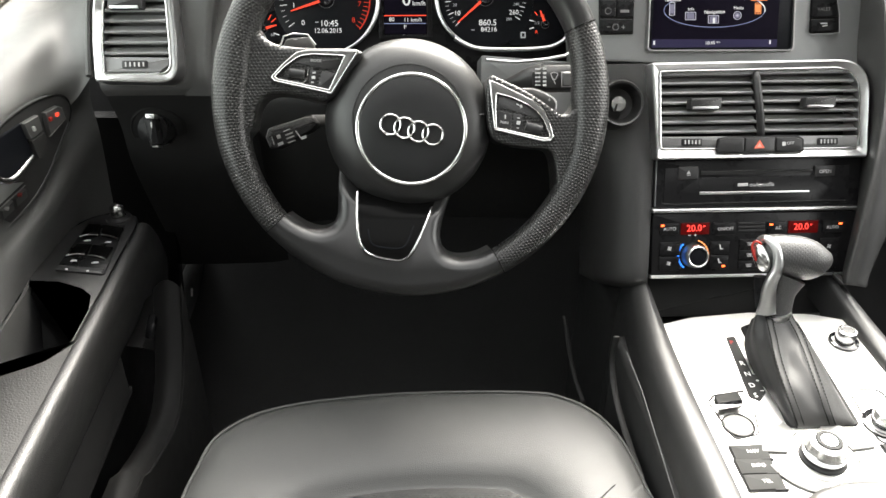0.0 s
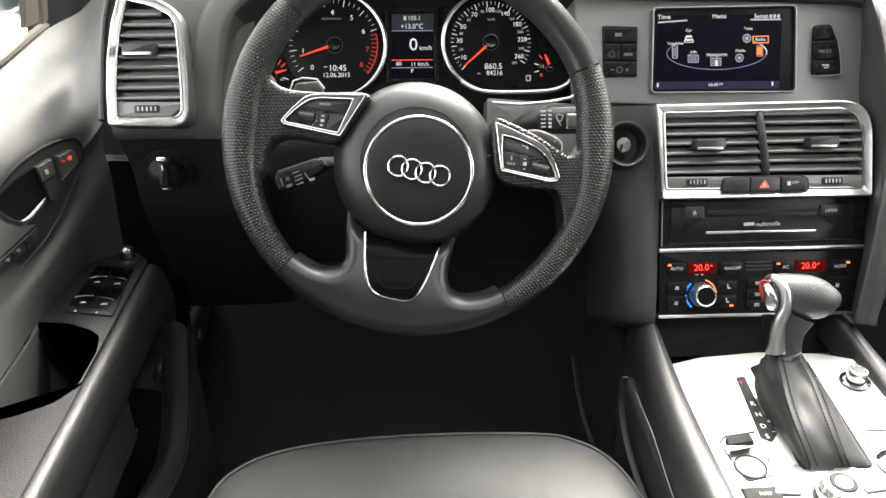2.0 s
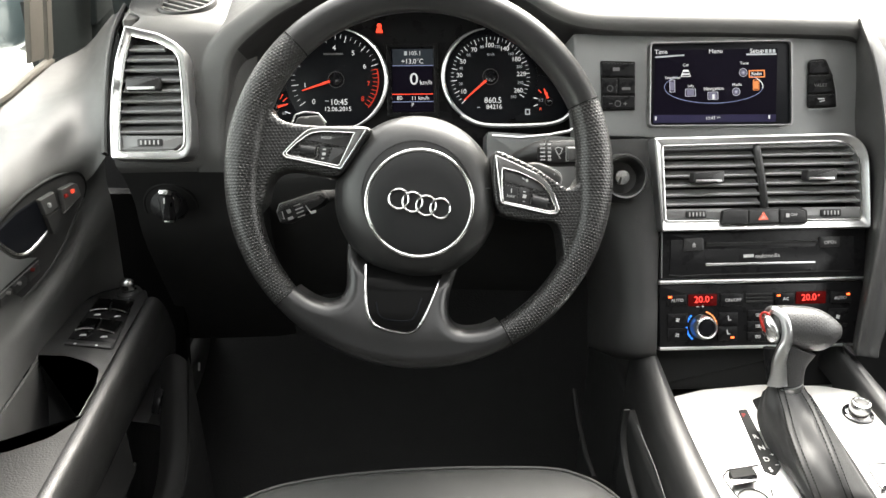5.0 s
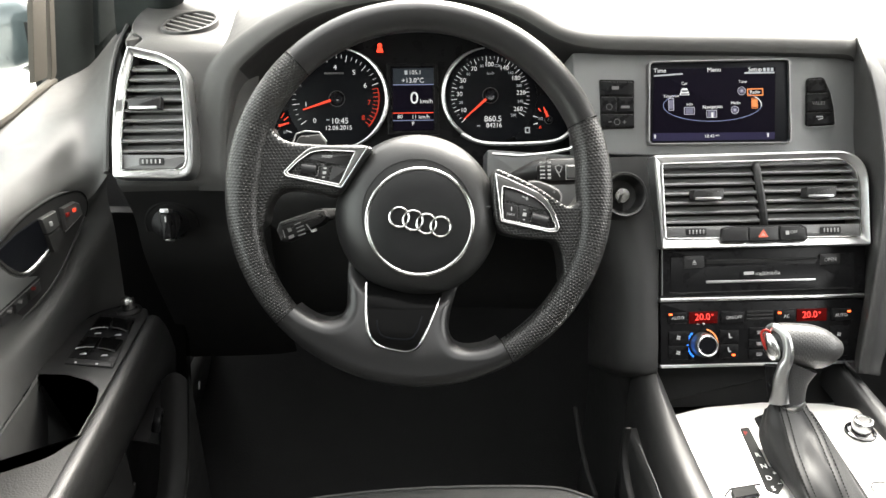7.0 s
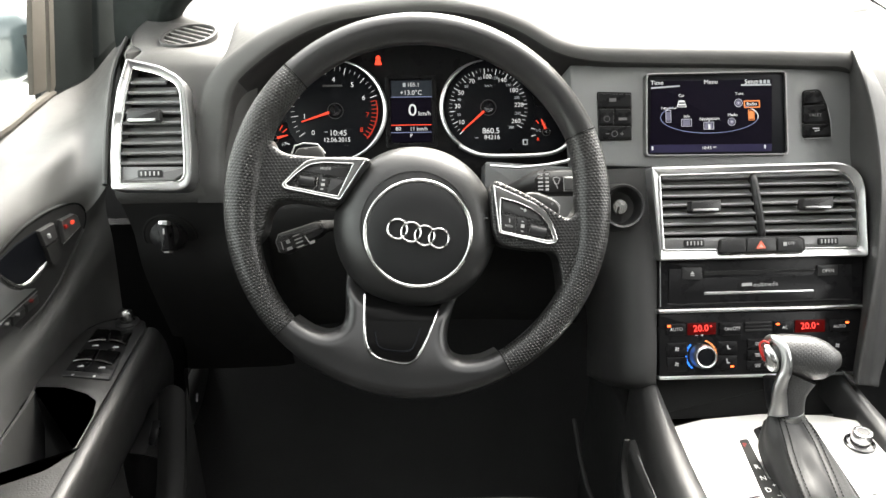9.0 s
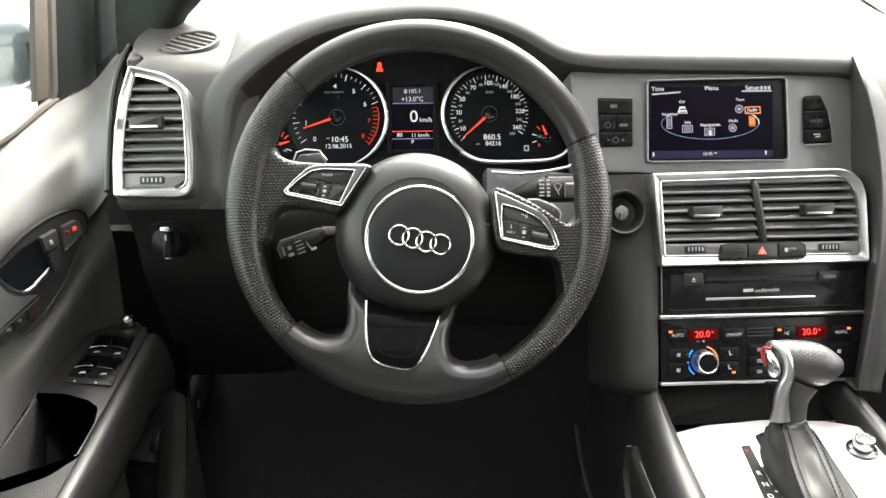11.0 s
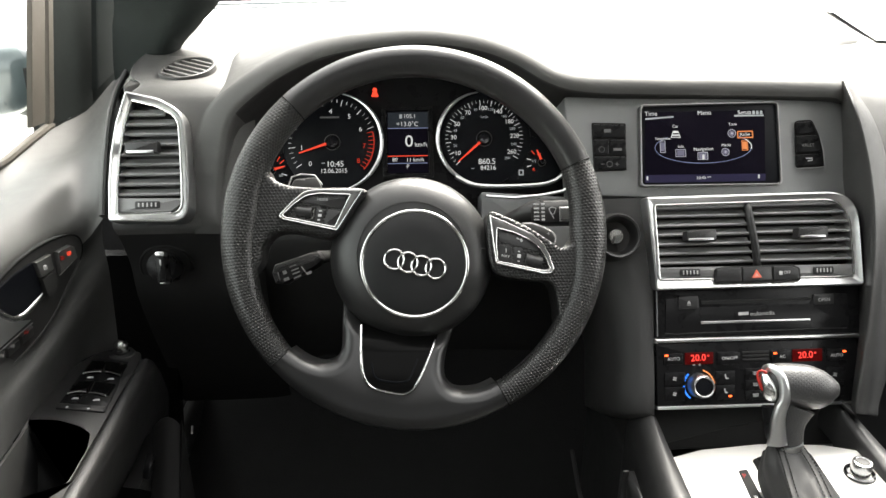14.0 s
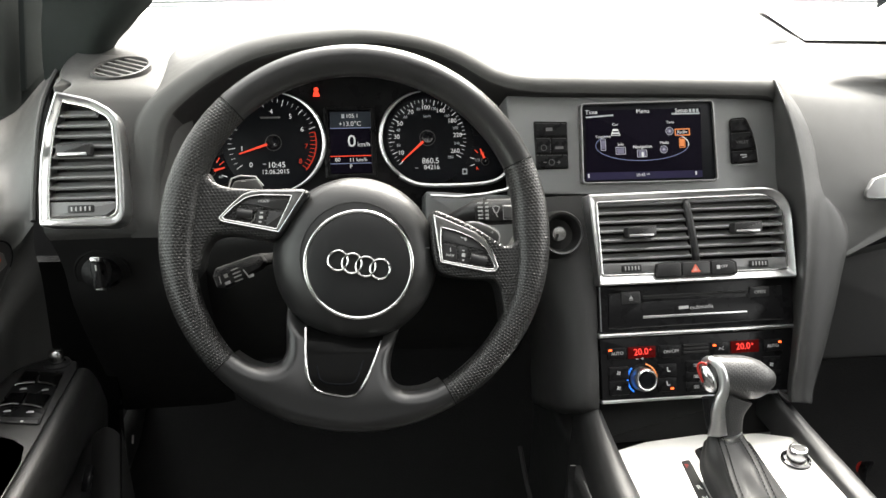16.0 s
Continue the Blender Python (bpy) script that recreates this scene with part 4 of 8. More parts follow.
# middle display
disp = part("driver_display", solid(rect(-0.0130, 0.2258, 0.0367, 0.1483, 0.001), CL - 0.002, CL - 0.0006, 0.0004), SCREEN, clus, "lit driver display")
part("display_frame", hoop(rect(-0.0199, 0.2310, 0.0436, 0.1424, 0.002), rect(-0.0144, 0.2273, 0.0381, 0.1468, 0.001), CL - 0.003, CL + 0.0015, 0.0006), SATIN, clus)
part("display_band", solid(rect(-0.0123, 0.2251, 0.0383, 0.2049, 0.0005), CL - 0.001, CL, 0.0001), glow("lit_grey_band", (0.05, 0.06, 0.075), 0.16), disp, flat=True)
writing("105.1", 0.0152, 0.2196, CL + 0.0008, 0.0072, WHITE_GLOW, disp)
bar(0.0039, 0.2198, 0.0035, 0.005, CL + 0.0006, DIM_GLOW, disp)
writing("+13.0°C", 0.0121, 0.2096, CL + 0.0008, 0.0082, WHITE_GLOW, disp)
writing("0", 0.0136, 0.1874, CL + 0.0008, 0.021, WHITE_GLOW, disp, squash=1.05)
writing("km/h", 0.0284, 0.1835, CL + 0.0008, 0.0078, WHITE_GLOW, disp)
bar(0.0127, 0.2046, 72 * PX, 0.0008, CL + 0.0006, BLUEISH, disp)
bar(0.0117, 0.1695, 72 * PX, 0.0010, CL + 0.0006, DIAL_RED, disp)
bar(0.0115, 0.1602, 72 * PX, 0.0008, CL + 0.0006, BLUEISH, disp)
writing("80", -0.0046, 0.1648, CL + 0.0008, 0.0068, WHITE_GLOW, disp)
writing("11 km/h", 0.0208, 0.1643, CL + 0.0008, 0.0068, WHITE_GLOW, disp)
writing("P", 0.0114, 0.1560, CL + 0.0008, 0.0068, WHITE_GLOW, disp)
# seat belt telltale
tell = part("belt_telltale", lathe(-0.0278, 0.2541, [(0.0030, CL - 0.001), (0.0028, CL + 0.0002), (0, CL + 0.0006)], 14), RED_GLOW, clus, "lit red seat belt warning")
part("telltale_body", solid(rounded([(-0.0323, 0.2455), (-0.0307, 0.2513), (-0.0251, 0.2512), (-0.0231, 0.2454)], 0.001), CL - 0.001, CL + 0.0003, 0.0002), RED_GLOW, tell)
# ---- steering wheel ----
RZ = -0.745
wheel = thing("steering_wheel", DASH, (0.0151, 0.0502, RZ), "black leather steering wheel with perforated grips and chrome trim", "steering wheel")
wx, wy = (0.0152, 0.0542)
RO = 0.1878


def rim_arc(a0, a1, n, name, mat, label, inner=None, deep=0.0155):
    """One stretch of the rim; the half thickness is given at some angles."""
    path, ra, rb = [], [], []
    for k in range(n + 1):
        a = lerp(a0, a1, k / n)
        thick = interp(a, [20, 60, 132, 150, 172, 200, 221, 297, 310, 340, 360, 378, 384], [0.0150, 0.0156, 0.0152, 0.0160, 0.0185, 0.0146, 0.0130, 0.0130, 0.0138, 0.0152, 0.0185, 0.0160, 0.0150])
        if inner:
            thick = inner
        r = RO - thick
        path.append((wx + r * math.cos(radians(a)), wy + r * math.sin(radians(a)), RZ))
        ra.append(thick), rb.append(deep)
    return part(name, tube(path, ra, rb, 24, up=(0, 0, 1)), mat, wheel, label)


rim_arc(22.9, 132.4, 48, "rim", SMOOTH_LEATHER, "smooth black leather upper rim")
rim_arc(132.8, 220.8, 40, "grip", PERF, "perforated black leather grip")
rim_arc(221.0, 297.2, 32, "rim", SMOOTH_LEATHER, "smooth black leather lower rim", 0.0118, 0.0120)
rim_arc(297.3, 382.5, 40, "grip", PERF, "perforated black leather grip")
for a, th in ((22.7, 0.0152), (132.6, 0.0155), (221.0, 0.0133), (297.1, 0.0133)):
    c, s = math.cos(radians(a)), math.sin(radians(a))
    p = Vector((wx + (RO - th + 0.0002) * c, wy + (RO - th + 0.0002) * s, RZ))
    ring = [p + Vector((c, s, 0)) * (th * math.cos(2 * math.pi * k / 28)) + Vector((0, 0, 1)) * (0.0157 * math.sin(2 * math.pi * k / 28)) for k in range(28)]
    part("seam", tube(ring, 0.0006, 0.0006, 6, closed=True, up=(-s, c, 0)), STITCH, wheel, "dark stitched seam")
# inner stitching along the grips and the lower rim
for a0, a1 in ((136, 160), (186, 219), (226, 232), (287, 295), (299, 340), (10, 21)):
    k = int((a1 - a0) / 1.3)
    for i in range(k):
        a = radians(lerp(a0, a1, i / k))
        b2 = radians(lerp(a0, a1, (i + 0.55) / k))
        low = 220 < a0 < 297
        q, zs = RO - (0.0232 if low else 0.0270), RZ + (0.0106 if low else 0.0062)
        part("stitch", tube([(wx + q * math.cos(a), wy + q * math.sin(a), zs), (wx + q * math.cos(b2), wy + q * math.sin(b2), zs)], 0.0006, 0.0005, 5, ends=False), STITCH, wheel)


def puffed(ctrl, n, z0, z1, b, mat, parent, name, label="", frame_m=None, dish=None):
    """A pad with the outline ctrl and a rounded edge; dish: how far its face lies in or out at (x, y)."""
    loop = [Vector((p.x, p.y)) for p in (catmull([(p[0], p[1], 0) for p in ctrl], n) if n else ctrl)]
    area = sum(loop[i - 1].x * loop[i].y - loop[i].x * loop[i - 1].y for i in range(len(loop)))
    if area < 0:
        loop.reverse()
    bm = bmesh.new()
    rings = [ring3(bm, loop, z0)]
    for k in range(8):
        s = k / 7
        rings.append(ring3(bm, offset(loop, b * (1 - math.cos(s * math.pi / 2))), z1 - b + b * math.sin(s * math.pi / 2)))
    bridge(bm, rings)
    top = bm.faces.new(rings[-1])
    bm.faces.new(list(reversed(rings[0])))
    if dish:
        ys = [v.co.y for v in bm.verts]
        for k in range(1, 24):
            bmesh.ops.bisect_plane(bm, geom=bm.verts[:] + bm.edges[:] + bm.faces[:], plane_co=(0, lerp(min(ys), max(ys), k / 24), 0), plane_no=(0, 1, 0))
        for v in bm.verts:
            if v.co.z > z0 + 1e-6:
                v.co.z += dish(v.co.x, v.co.y)
    uvl = bm.loops.layers.uv.new("UVMap")
    for f in bm.faces:
        for l in f.loops:
            l[uvl].uv = (l.vert.co.x + 0.7 * l.vert.co.z, l.vert.co.y + 0.7 * l.vert.co.z)
    bmesh.ops.recalc_face_normals(bm, faces=bm.faces)
    return part(name, bm, mat, parent, label, frame_m)


# spokes
puffed([(-0.1496, 0.1212), (-0.1303, 0.1241), (-0.1219, 0.1131), (-0.1086, 0.1058), (-0.0790, 0.1025), (-0.0331, 0.1000), (-0.0416, 0.0822), (-0.0573, 0.0596), (-0.0693, 0.0528), (-0.0854, 0.0564), (-0.1068, 0.0601), (-0.1219, 0.0577), (-0.1306, 0.0471), (-0.1364, 0.0278), (-0.1524, 0.0238)], 6, -0.775, -0.7365, 0.007, PERF, wheel, "spoke", "perforated black leather spoke")
puffed([(0.0862, 0.0738), (0.1038, 0.0698), (0.1283, 0.0572), (0.1473, 0.0441), (0.1571, 0.0384), (0.1655, 0.0410), (0.1718, 0.0496), (0.1775, 0.0546), (0.1910, 0.0576), (0.1907, 0.0113), (0.1820, -0.0161), (0.1635, -0.0419), (0.1525, -0.0372), (0.1509, -0.0180), (0.1449, 0.0036), (0.1206, 0.0075), (0.0911, 0.0153), (0.0841, 0.0412)], 6, -0.775, -0.7365, 0.0042, PERF, wheel, "spoke", "perforated black leather spoke")
HX, HY = 0.0108, 0.0330


def spoke_dish(x, y):
    """How far the lower spoke lies behind the rim: it runs inward and dives under the hub."""
    q = max(0.0, RO - 0.024 - math.hypot(x - wx, y - wy))
    h = max(0.0, min(1.0, (0.094 - math.hypot(x - HX, y - HY)) / 0.020))
    return -0.030 * (q / 0.10) ** 1.4 - 0.014 * h * h * (3 - 2 * h)


left_edge = [(-0.0330, 0.0080), (-0.0560, 0.0060), (-0.0584, -0.0125), (-0.0589, -0.0423), (-0.0603, -0.0552), (-0.0658, -0.0626), (-0.0772, -0.0655), (-0.0900, -0.0619), (-0.1016, -0.0545), (-0.1063, -0.0506)]
right_edge = [(0.0875, -0.0890), (0.0728, -0.0949), (0.0553, -0.0960), (0.0445, -0.0913), (0.0393, -0.0798), (0.0408, -0.0641), (0.0473, -0.0452), (0.0571, -0.0237), (0.0500, 0.0000)]
arc = [(wx + (RO - 0.0004) * math.cos(radians(a)), wy + (RO - 0.0004) * math.sin(radians(a))) for a in (lerp(221.05, 297.05, k / 40) for k in range(41))]


def edge_reach(p, lines):
    """Distance from p to the nearest of some open lines."""
    best = 1.0
    for ln in lines:
        for a, b in zip(ln, ln[1:]):
            d = b - a
            k = max(0.0, min(1.0, (p - a).dot(d) / d.length_squared))
            best = min(best, (p - a - d * k).length)
    return best


def lower_spoke():
    """Spoke and lower rim in one leather skin: round at every edge like the grips, flat in the middle."""
    lines = [[Vector((p.x, p.y)) for p in catmull([(x, y, 0) for x, y in e], 4, False)] for e in (left_edge, right_edge)]
    lines.insert(1, [Vector(p) for p in arc])
    loop = lines[0] + lines[1] + lines[2]
    if sum(loop[i - 1].x * loop[i].y - loop[i].x * loop[i - 1].y for i in range(len(loop))) < 0:
        loop.reverse()
    bm = bmesh.new()
    rings = [ring3(bm, loop, 0.0)] + [ring3(bm, offset(loop, d), 0.0) for d in (0.0003, 0.0009, 0.0018, 0.0030)]
    bridge(bm, rings[1:])
    bridge(bm, rings[:2])
    bm.faces.new(rings[-1])
    for axis, lo, hi, n in ((0, -0.13, 0.11, 96), (1, -0.14, 0.01, 60)):
        for k in range(1, n):
            c, no = [0, 0, 0], [0, 0, 0]
            c[axis], no[axis] = lerp(lo, hi, k / n), 1
            bmesh.ops.bisect_plane(bm, geom=bm.verts[:] + bm.edges[:] + bm.faces[:], plane_co=c, plane_no=no)
    bmesh.ops.triangulate(bm, faces=[f for f in bm.faces if len(f.verts) > 4])
    reach = 0.0136
    for v in bm.verts:
        d = min(1.0, edge_reach(v.co.xy, lines) / reach)
        v.co.z = RZ + 0.0152 * math.sqrt(max(0.0, 1 - (1 - d) ** 2)) + spoke_dish(v.co.x, v.co.y)
    bmesh.ops.recalc_face_normals(bm, faces=bm.faces)
    if sum(f.normal.z for f in bm.faces) < 0:
        bmesh.ops.reverse_faces(bm, faces=bm.faces)
    rim_edges = [e for e in bm.edges if e.is_boundary]
    out = bmesh.ops.extrude_edge_only(bm, edges=rim_edges)["geom"]
    for v in (g for g in out if isinstance(g, bmesh.types.BMVert)):
        v.co.z = -0.775
    uvl = bm.loops.layers.uv.new("UVMap")
    for f in bm.faces:
        for l in f.loops:
            l[uvl].uv = (l.vert.co.x + 0.7 * l.vert.co.z, l.vert.co.y + 0.7 * l.vert.co.z)
    bmesh.ops.recalc_face_normals(bm, faces=bm.faces)
    return bm


part("lower_spoke", lower_spoke(), SMOOTH_LEATHER, wheel, "smooth black lower spoke and rim section")

# airbag hub
hx, hy = (0.0108, 0.0330)
hub = part("airbag_cover", lathe(hx, hy, [(0.060, -0.800), (0.074, -0.792), (0.0800, -0.780), (0.0812, -0.770), (0.0805, -0.7605), (0.0785, -0.7535), (0.0750, -0.7470), (0.0700, -0.7415), (0.064, -0.7372), (0.0580, -0.7342), (0.0530, -0.7327), (0.0528, -0.7336), (0.030, -0.7300), (0, -0.7295)], 96), HUB, wheel, "round black airbag cover")
rx0, ry0 = (0.0129, 0.0262)
part("ring_trim", tube([(rx0 + 0.0506 * math.cos(2 * math.pi * k / 96), ry0 + 0.0506 * math.sin(2 * math.pi * k / 96), -0.7312) for k in range(96)], 0.0019, 0.0018, 10, closed=True), BRIGHT, hub, "thin chrome ring")
part("centre_pad", solid(disc(rx0, ry0, 0.0490, 0.0490, 96), -0.74, -0.7296, 0.002, 0.0012), PAD, hub, "plain black centre pad")
RINGS = [(-0.0063, 0.0305), (0.0065, 0.0273), (0.0193, 0.0237), (0.0326, 0.0207)]
for k, (x, y) in enumerate(RINGS):
    part("emblem_ring", tube([(x + 0.0093 * math.cos(2 * math.pi * i / 32), y + 0.0093 * math.sin(2 * math.pi * i / 32), -0.7262 + 0.0002 * (k % 2)) for i in range(32)], 0.00135, 0.0013, 8, closed=True), BRIGHT, hub, "chrome ring emblem")
for x, y, turn in ((-0.0362, 0.0624, 8), (0.0748, 0.0399, -4)):
    part("cover_mark", strip([(x - 0.008, y - 0.001), (x + 0.007, y)], 0.0007, -0.7430, -0.7395), FAINT, hub)

# switch pods in the upper spokes
po = rounded([(-0.1164, 0.0758), (-0.1049, 0.0875), (-0.0913, 0.0991), (-0.0779, 0.1005), (-0.0337, 0.0991), (-0.0604, 0.0594), (-0.1122, 0.0714)], [.004, .03, .02, .02, .001, .003, .004], 8)
pi_ = rounded([(-0.1121, 0.0762), (-0.1012, 0.0863), (-0.0887, 0.0947), (-0.0763, 0.0961), (-0.0468, 0.0945), (-0.0625, 0.0633), (-0.1090, 0.0735)], [.003, .03, .02, .02, .001, .002, .003], 8)
pod = part("switch_pod", solid(offset(po, 0.001), -0.765, -0.7385, 0.001), SATIN, wheel, "gloss switch pod with a chrome frame")
part("chrome_frame", hoop(po, pi_, -0.755, -0.7345, 0.0012), POD_FRAME, pod, "chrome frame")
for loop in (offset(po, 0.0010), pi_):
    part("frame_line", tube([(p.x, p.y, -0.7345) for p in loop], 0.0006, 0.0006, 8, closed=True), BRIGHT, pod, "bright frame edge")
part("upper_button", solid(rounded([(-0.0969, 0.0884), (-0.0861, 0.0925), (-0.0500, 0.0923), (-0.0557, 0.0805)], [.001, .006, .001, .001], 5), -0.745, -0.7362, 0.0010), BUTTON, pod)
part("roller_frame", tube([(-0.1092, 0.0742, -0.7360), (-0.0867, 0.0699, -0.7360), (-0.0829, 0.0736, -0.7360), (-0.0816, 0.0817, -0.7360)], 0.0007, 0.0007, 6), POLISH, pod, "fine bright roller frame")
part("roller", tube([(-0.0984, 0.0800, -0.7365), (-0.0845, 0.0780, -0.7365)], 0.0046, 0.0046, 14), BUTTON, pod, "knurled black roller")
part("volume_key", solid(rounded([(-0.0798, 0.0832), (-0.0713, 0.0814), (-0.0748, 0.0663), (-0.0817, 0.0686)], 0.0008), -0.745, -0.7364, 0.0006), BUTTON, pod)
part("lower_button", solid(rounded([(-0.0691, 0.0808), (-0.0546, 0.0789), (-0.0625, 0.0638), (-0.0732, 0.0662)], 0.0012), -0.745, -0.7362, 0.0010), BUTTON, pod)
writing("MODE", *(-0.0738, 0.0901), -0.7358, 0.0036, MARK, pod, turn=-2)
for (x, y), w, h in (((-0.0761, 0.0793), 0.0030, 0.0014), ((-0.0768, 0.0750), 0.0034, 0.0026), ((-0.0779, 0.0707), 0.0026, 0.0014)):
    bar(x, y, w, h, -0.7362, MARK, pod)
po = rounded([(0.0860, 0.0722), (0.1007, 0.0658), (0.1278, 0.0526), (0.1375, 0.0448), (0.1437, 0.0326), (0.1483, 0.0177), (0.1454, 0.0134), (0.1376, 0.0130), (0.0907, 0.0245), (0.0885, 0.0448)], [.001, .03, .03, .02, .03, .004, .003, .01, .003, .02], 6)
pi_ = rounded([(0.0933, 0.0589), (0.1086, 0.0547), (0.1233, 0.0478), (0.1330, 0.0405), (0.1382, 0.0327), (0.1439, 0.0189), (0.1427, 0.0167), (0.1377, 0.0163), (0.0930, 0.0266), (0.0923, 0.0436)], [.001, .03, .03, .02, .03, .003, .002, .01, .002, .02], 6)
pod2 = part("switch_pod", solid(offset(po, 0.001), -0.765, -0.7385, 0.001), SATIN, wheel, "gloss switch pod with a chrome frame")
part("chrome_frame", hoop(po, pi_, -0.755, -0.7345, 0.0012), POD_FRAME, pod2, "chrome frame")
for loop in (offset(po, 0.0010), pi_):
    part("frame_line", tube([(p.x, p.y, -0.7345) for p in loop], 0.0006, 0.0006, 8, closed=True), BRIGHT, pod2, "bright frame edge")
part("upper_button", solid(rounded([(0.0944, 0.0572), (0.1167, 0.0501), (0.1302, 0.0422), (0.1361, 0.0338), (0.0946, 0.0452)], [.001, .03, .02, .001, .001], 5), -0.745, -0.7362, 0.0010), BUTTON, pod2)
part("lower_button", solid(rounded([(0.0945, 0.0435), (0.1082, 0.0405), (0.1077, 0.0246), (0.0941, 0.0277)], 0.0008), -0.745, -0.7362, 0.0010), BUTTON, pod2)
part("volume_key", solid(rounded([(0.1093, 0.0405), (0.1191, 0.0380), (0.1181, 0.0222), (0.1088, 0.0246)], 0.0008), -0.745, -0.7364, 0.0006), BUTTON, pod2)
part("roller", tube([(0.1208, 0.0282, -0.7365), (0.1361, 0.0240, -0.7365)], 0.0052, 0.0046, 14), BUTTON, pod2, "knurled black roller")
writing("NAV", *(0.1010, 0.0314), -0.7358, 0.0040, MARK, pod2, turn=-10)
for (x, y), w, h, t in (((0.1135, 0.0481), 0.0030, 0.0010, -30), ((0.1168, 0.0464), 0.0022, 0.0030, 20), ((0.1017, 0.0369), 0.0009, 0.0040, 0), ((0.1143, 0.0355), 0.0022, 0.0009, -10), ((0.1142, 0.0311), 0.0034, 0.0034, -10), ((0.1135, 0.0262), 0.0022, 0.0009, -10)):
    bar(x, y, w, h, -0.7358, MARK, pod2, turn=t)
# lower spoke insert
ins = puffed(rounded([(-0.0389, -0.0184), (0.0427, -0.0260), (0.0267, -0.0597), (0.0113, -0.0911), (-0.0013, -0.0966), (-0.0271, -0.0915), (-0.0381, -0.0783)], [.004, .004, .02, .006, .006, .008, .008], 5), 0, -0.775, -0.7286, 0.0006, DEEP_BLACK, wheel, "spoke_insert", "gloss black spoke insert", None, spoke_dish)
ut = catmull([(x, y, -0.7280 + spoke_dish(x, y)) for x, y in ((-0.0303, -0.0667), (-0.0273, -0.0797), (-0.0172, -0.0843), (0.0000, -0.0854), (0.0067, -0.0802), (0.0135, -0.0647))], 5, False)
part("insert_step", tube(ut, 0.0008, 0.0008, 6), GAUGE_FACE, ins, "fine step in the insert")
ut = catmull([(x, y, -0.7283 + spoke_dish(x, y)) for x, y in ((-0.0402, -0.0324), (-0.0403, -0.0588), (-0.0390, -0.0749), (-0.0344, -0.0858), (-0.0260, -0.0914), (-0.0131, -0.0951), (-0.0024, -0.0968), (0.0058, -0.0946), (0.0113, -0.0888), (0.0187, -0.0756), (0.0255, -0.0607), (0.0307, -0.0489))], 6, False)
wd = [interp(k / (len(ut) - 1), [0, 0.3, 0.42, 0.62, 0.75, 1], [0.0018, 0.0019, 0.0012, 0.0011, 0.0019, 0.0012]) for k in range(len(ut))]
part("insert_trim", tube(ut, wd, 0.0024, 10), BRIGHT, ins, "chrome trim round the insert")
# gear paddles behind the wheel
for loop in ([(-0.1100, 0.1106), (-0.1065, 0.1173), (-0.0846, 0.1191), (-0.0787, 0.1087), (-0.0878, 0.0998), (-0.1102, 0.1003)], [(0.1258, 0.0668), (0.1363, 0.0666), (0.1480, 0.0622), (0.1566, 0.0574), (0.1600, 0.0520), (0.1592, 0.0450), (0.1446, 0.0465), (0.1273, 0.0586)]):
    pd = part("paddle", solid(rounded(loop, 0.004), -0.790, -0.782, 0.002), KEY_FACE, wheel, "grey shift paddle")
part("paddle_edge", tube([(-0.1119, 0.1096, -.777), (-0.1084, 0.1187, -.777), (-0.0993, 0.1213, -.777), (-0.0852, 0.1199, -.777), (-0.0780, 0.1105, -.777)], 0.0008, 0.0008, 6), MARK, wheel, "thin bright paddle edge")
part("paddle_edge", tube(catmull([(0.1256, 0.0667, -0.7810), (0.1362, 0.0665, -0.7810), (0.1478, 0.0621, -0.7810), (0.1564, 0.0573, -0.7810), (0.1598, 0.0520, -0.7810), (0.1590, 0.0450, -0.7810)], 4, False), 0.0005, 0.0005, 6), MARK, wheel, "thin bright paddle edge")
writing("–", -0.0977, 0.1167, -0.7815, 0.008, MARK, wheel)
writing("+", *(0.1525, 0.0551), -0.7815, 0.006, MARK, wheel)

# ---- stalks and ignition ----
ind = thing("indicator_stalk", DASH, (-0.1074, 0.0247, -.80), "black column stalk with white symbols", "column stalk")
part("stalk_arm", tube([(-0.0895, 0.0369, -0.8000), (-0.0770, 0.0403, -0.8300), (-0.0615, 0.0457, -0.8700)], [0.0080, 0.0060, 0.0060], [0.0080, 0.006, 0.006], 12), DARK, ind)
part("stalk_head", solid(rounded([(-0.1315, 0.0223), (-0.1285, 0.0308), (-0.0923, 0.0421), (-0.0831, 0.0425), (-0.0787, 0.0354), (-0.0845, 0.0287), (-0.1192, 0.0105), (-0.1277, 0.0113)], 0.0025, 5), -0.812, -0.782, 0.005), BUTTON, ind, "flat black stalk head")
for (x, y), w, h, t in (((-0.1236, 0.0186), .0010, .0085, 15), ((-0.1178, 0.0225), .0038, .0038, 20), ((-0.1162, 0.0156), .0055, .0030, 20), ((-0.1075, 0.0252), .0080, .0013, 20), ((-0.1064, 0.0217), .0080, .0013, 20), ((-0.1053, 0.0176), .0080, .0013, 20), ((-0.1097, 0.0287), .0070, .0012, 20), ((-0.0984, 0.0244), .0012, .0090, 35), ((-0.0933, 0.0214), .0055, .0028, 20)):
    bar(x, y, w, h, -0.7815, MARK, ind, turn=t)
wip = thing("wiper_stalk", DASH, (0.1611, 0.0818, -.82), "black wiper stalk with white markings", "column stalk")
part("stalk_arm", tube([(0.1154, 0.0733, -.86), (0.1300, 0.0783, -.845), (0.1434, 0.0815, -.83), (0.1549, 0.0820, -.825)], [0.008, 0.010, 0.013, 0.015], [0.008, 0.010, 0.012, 0.013], 12), HARD, wip)
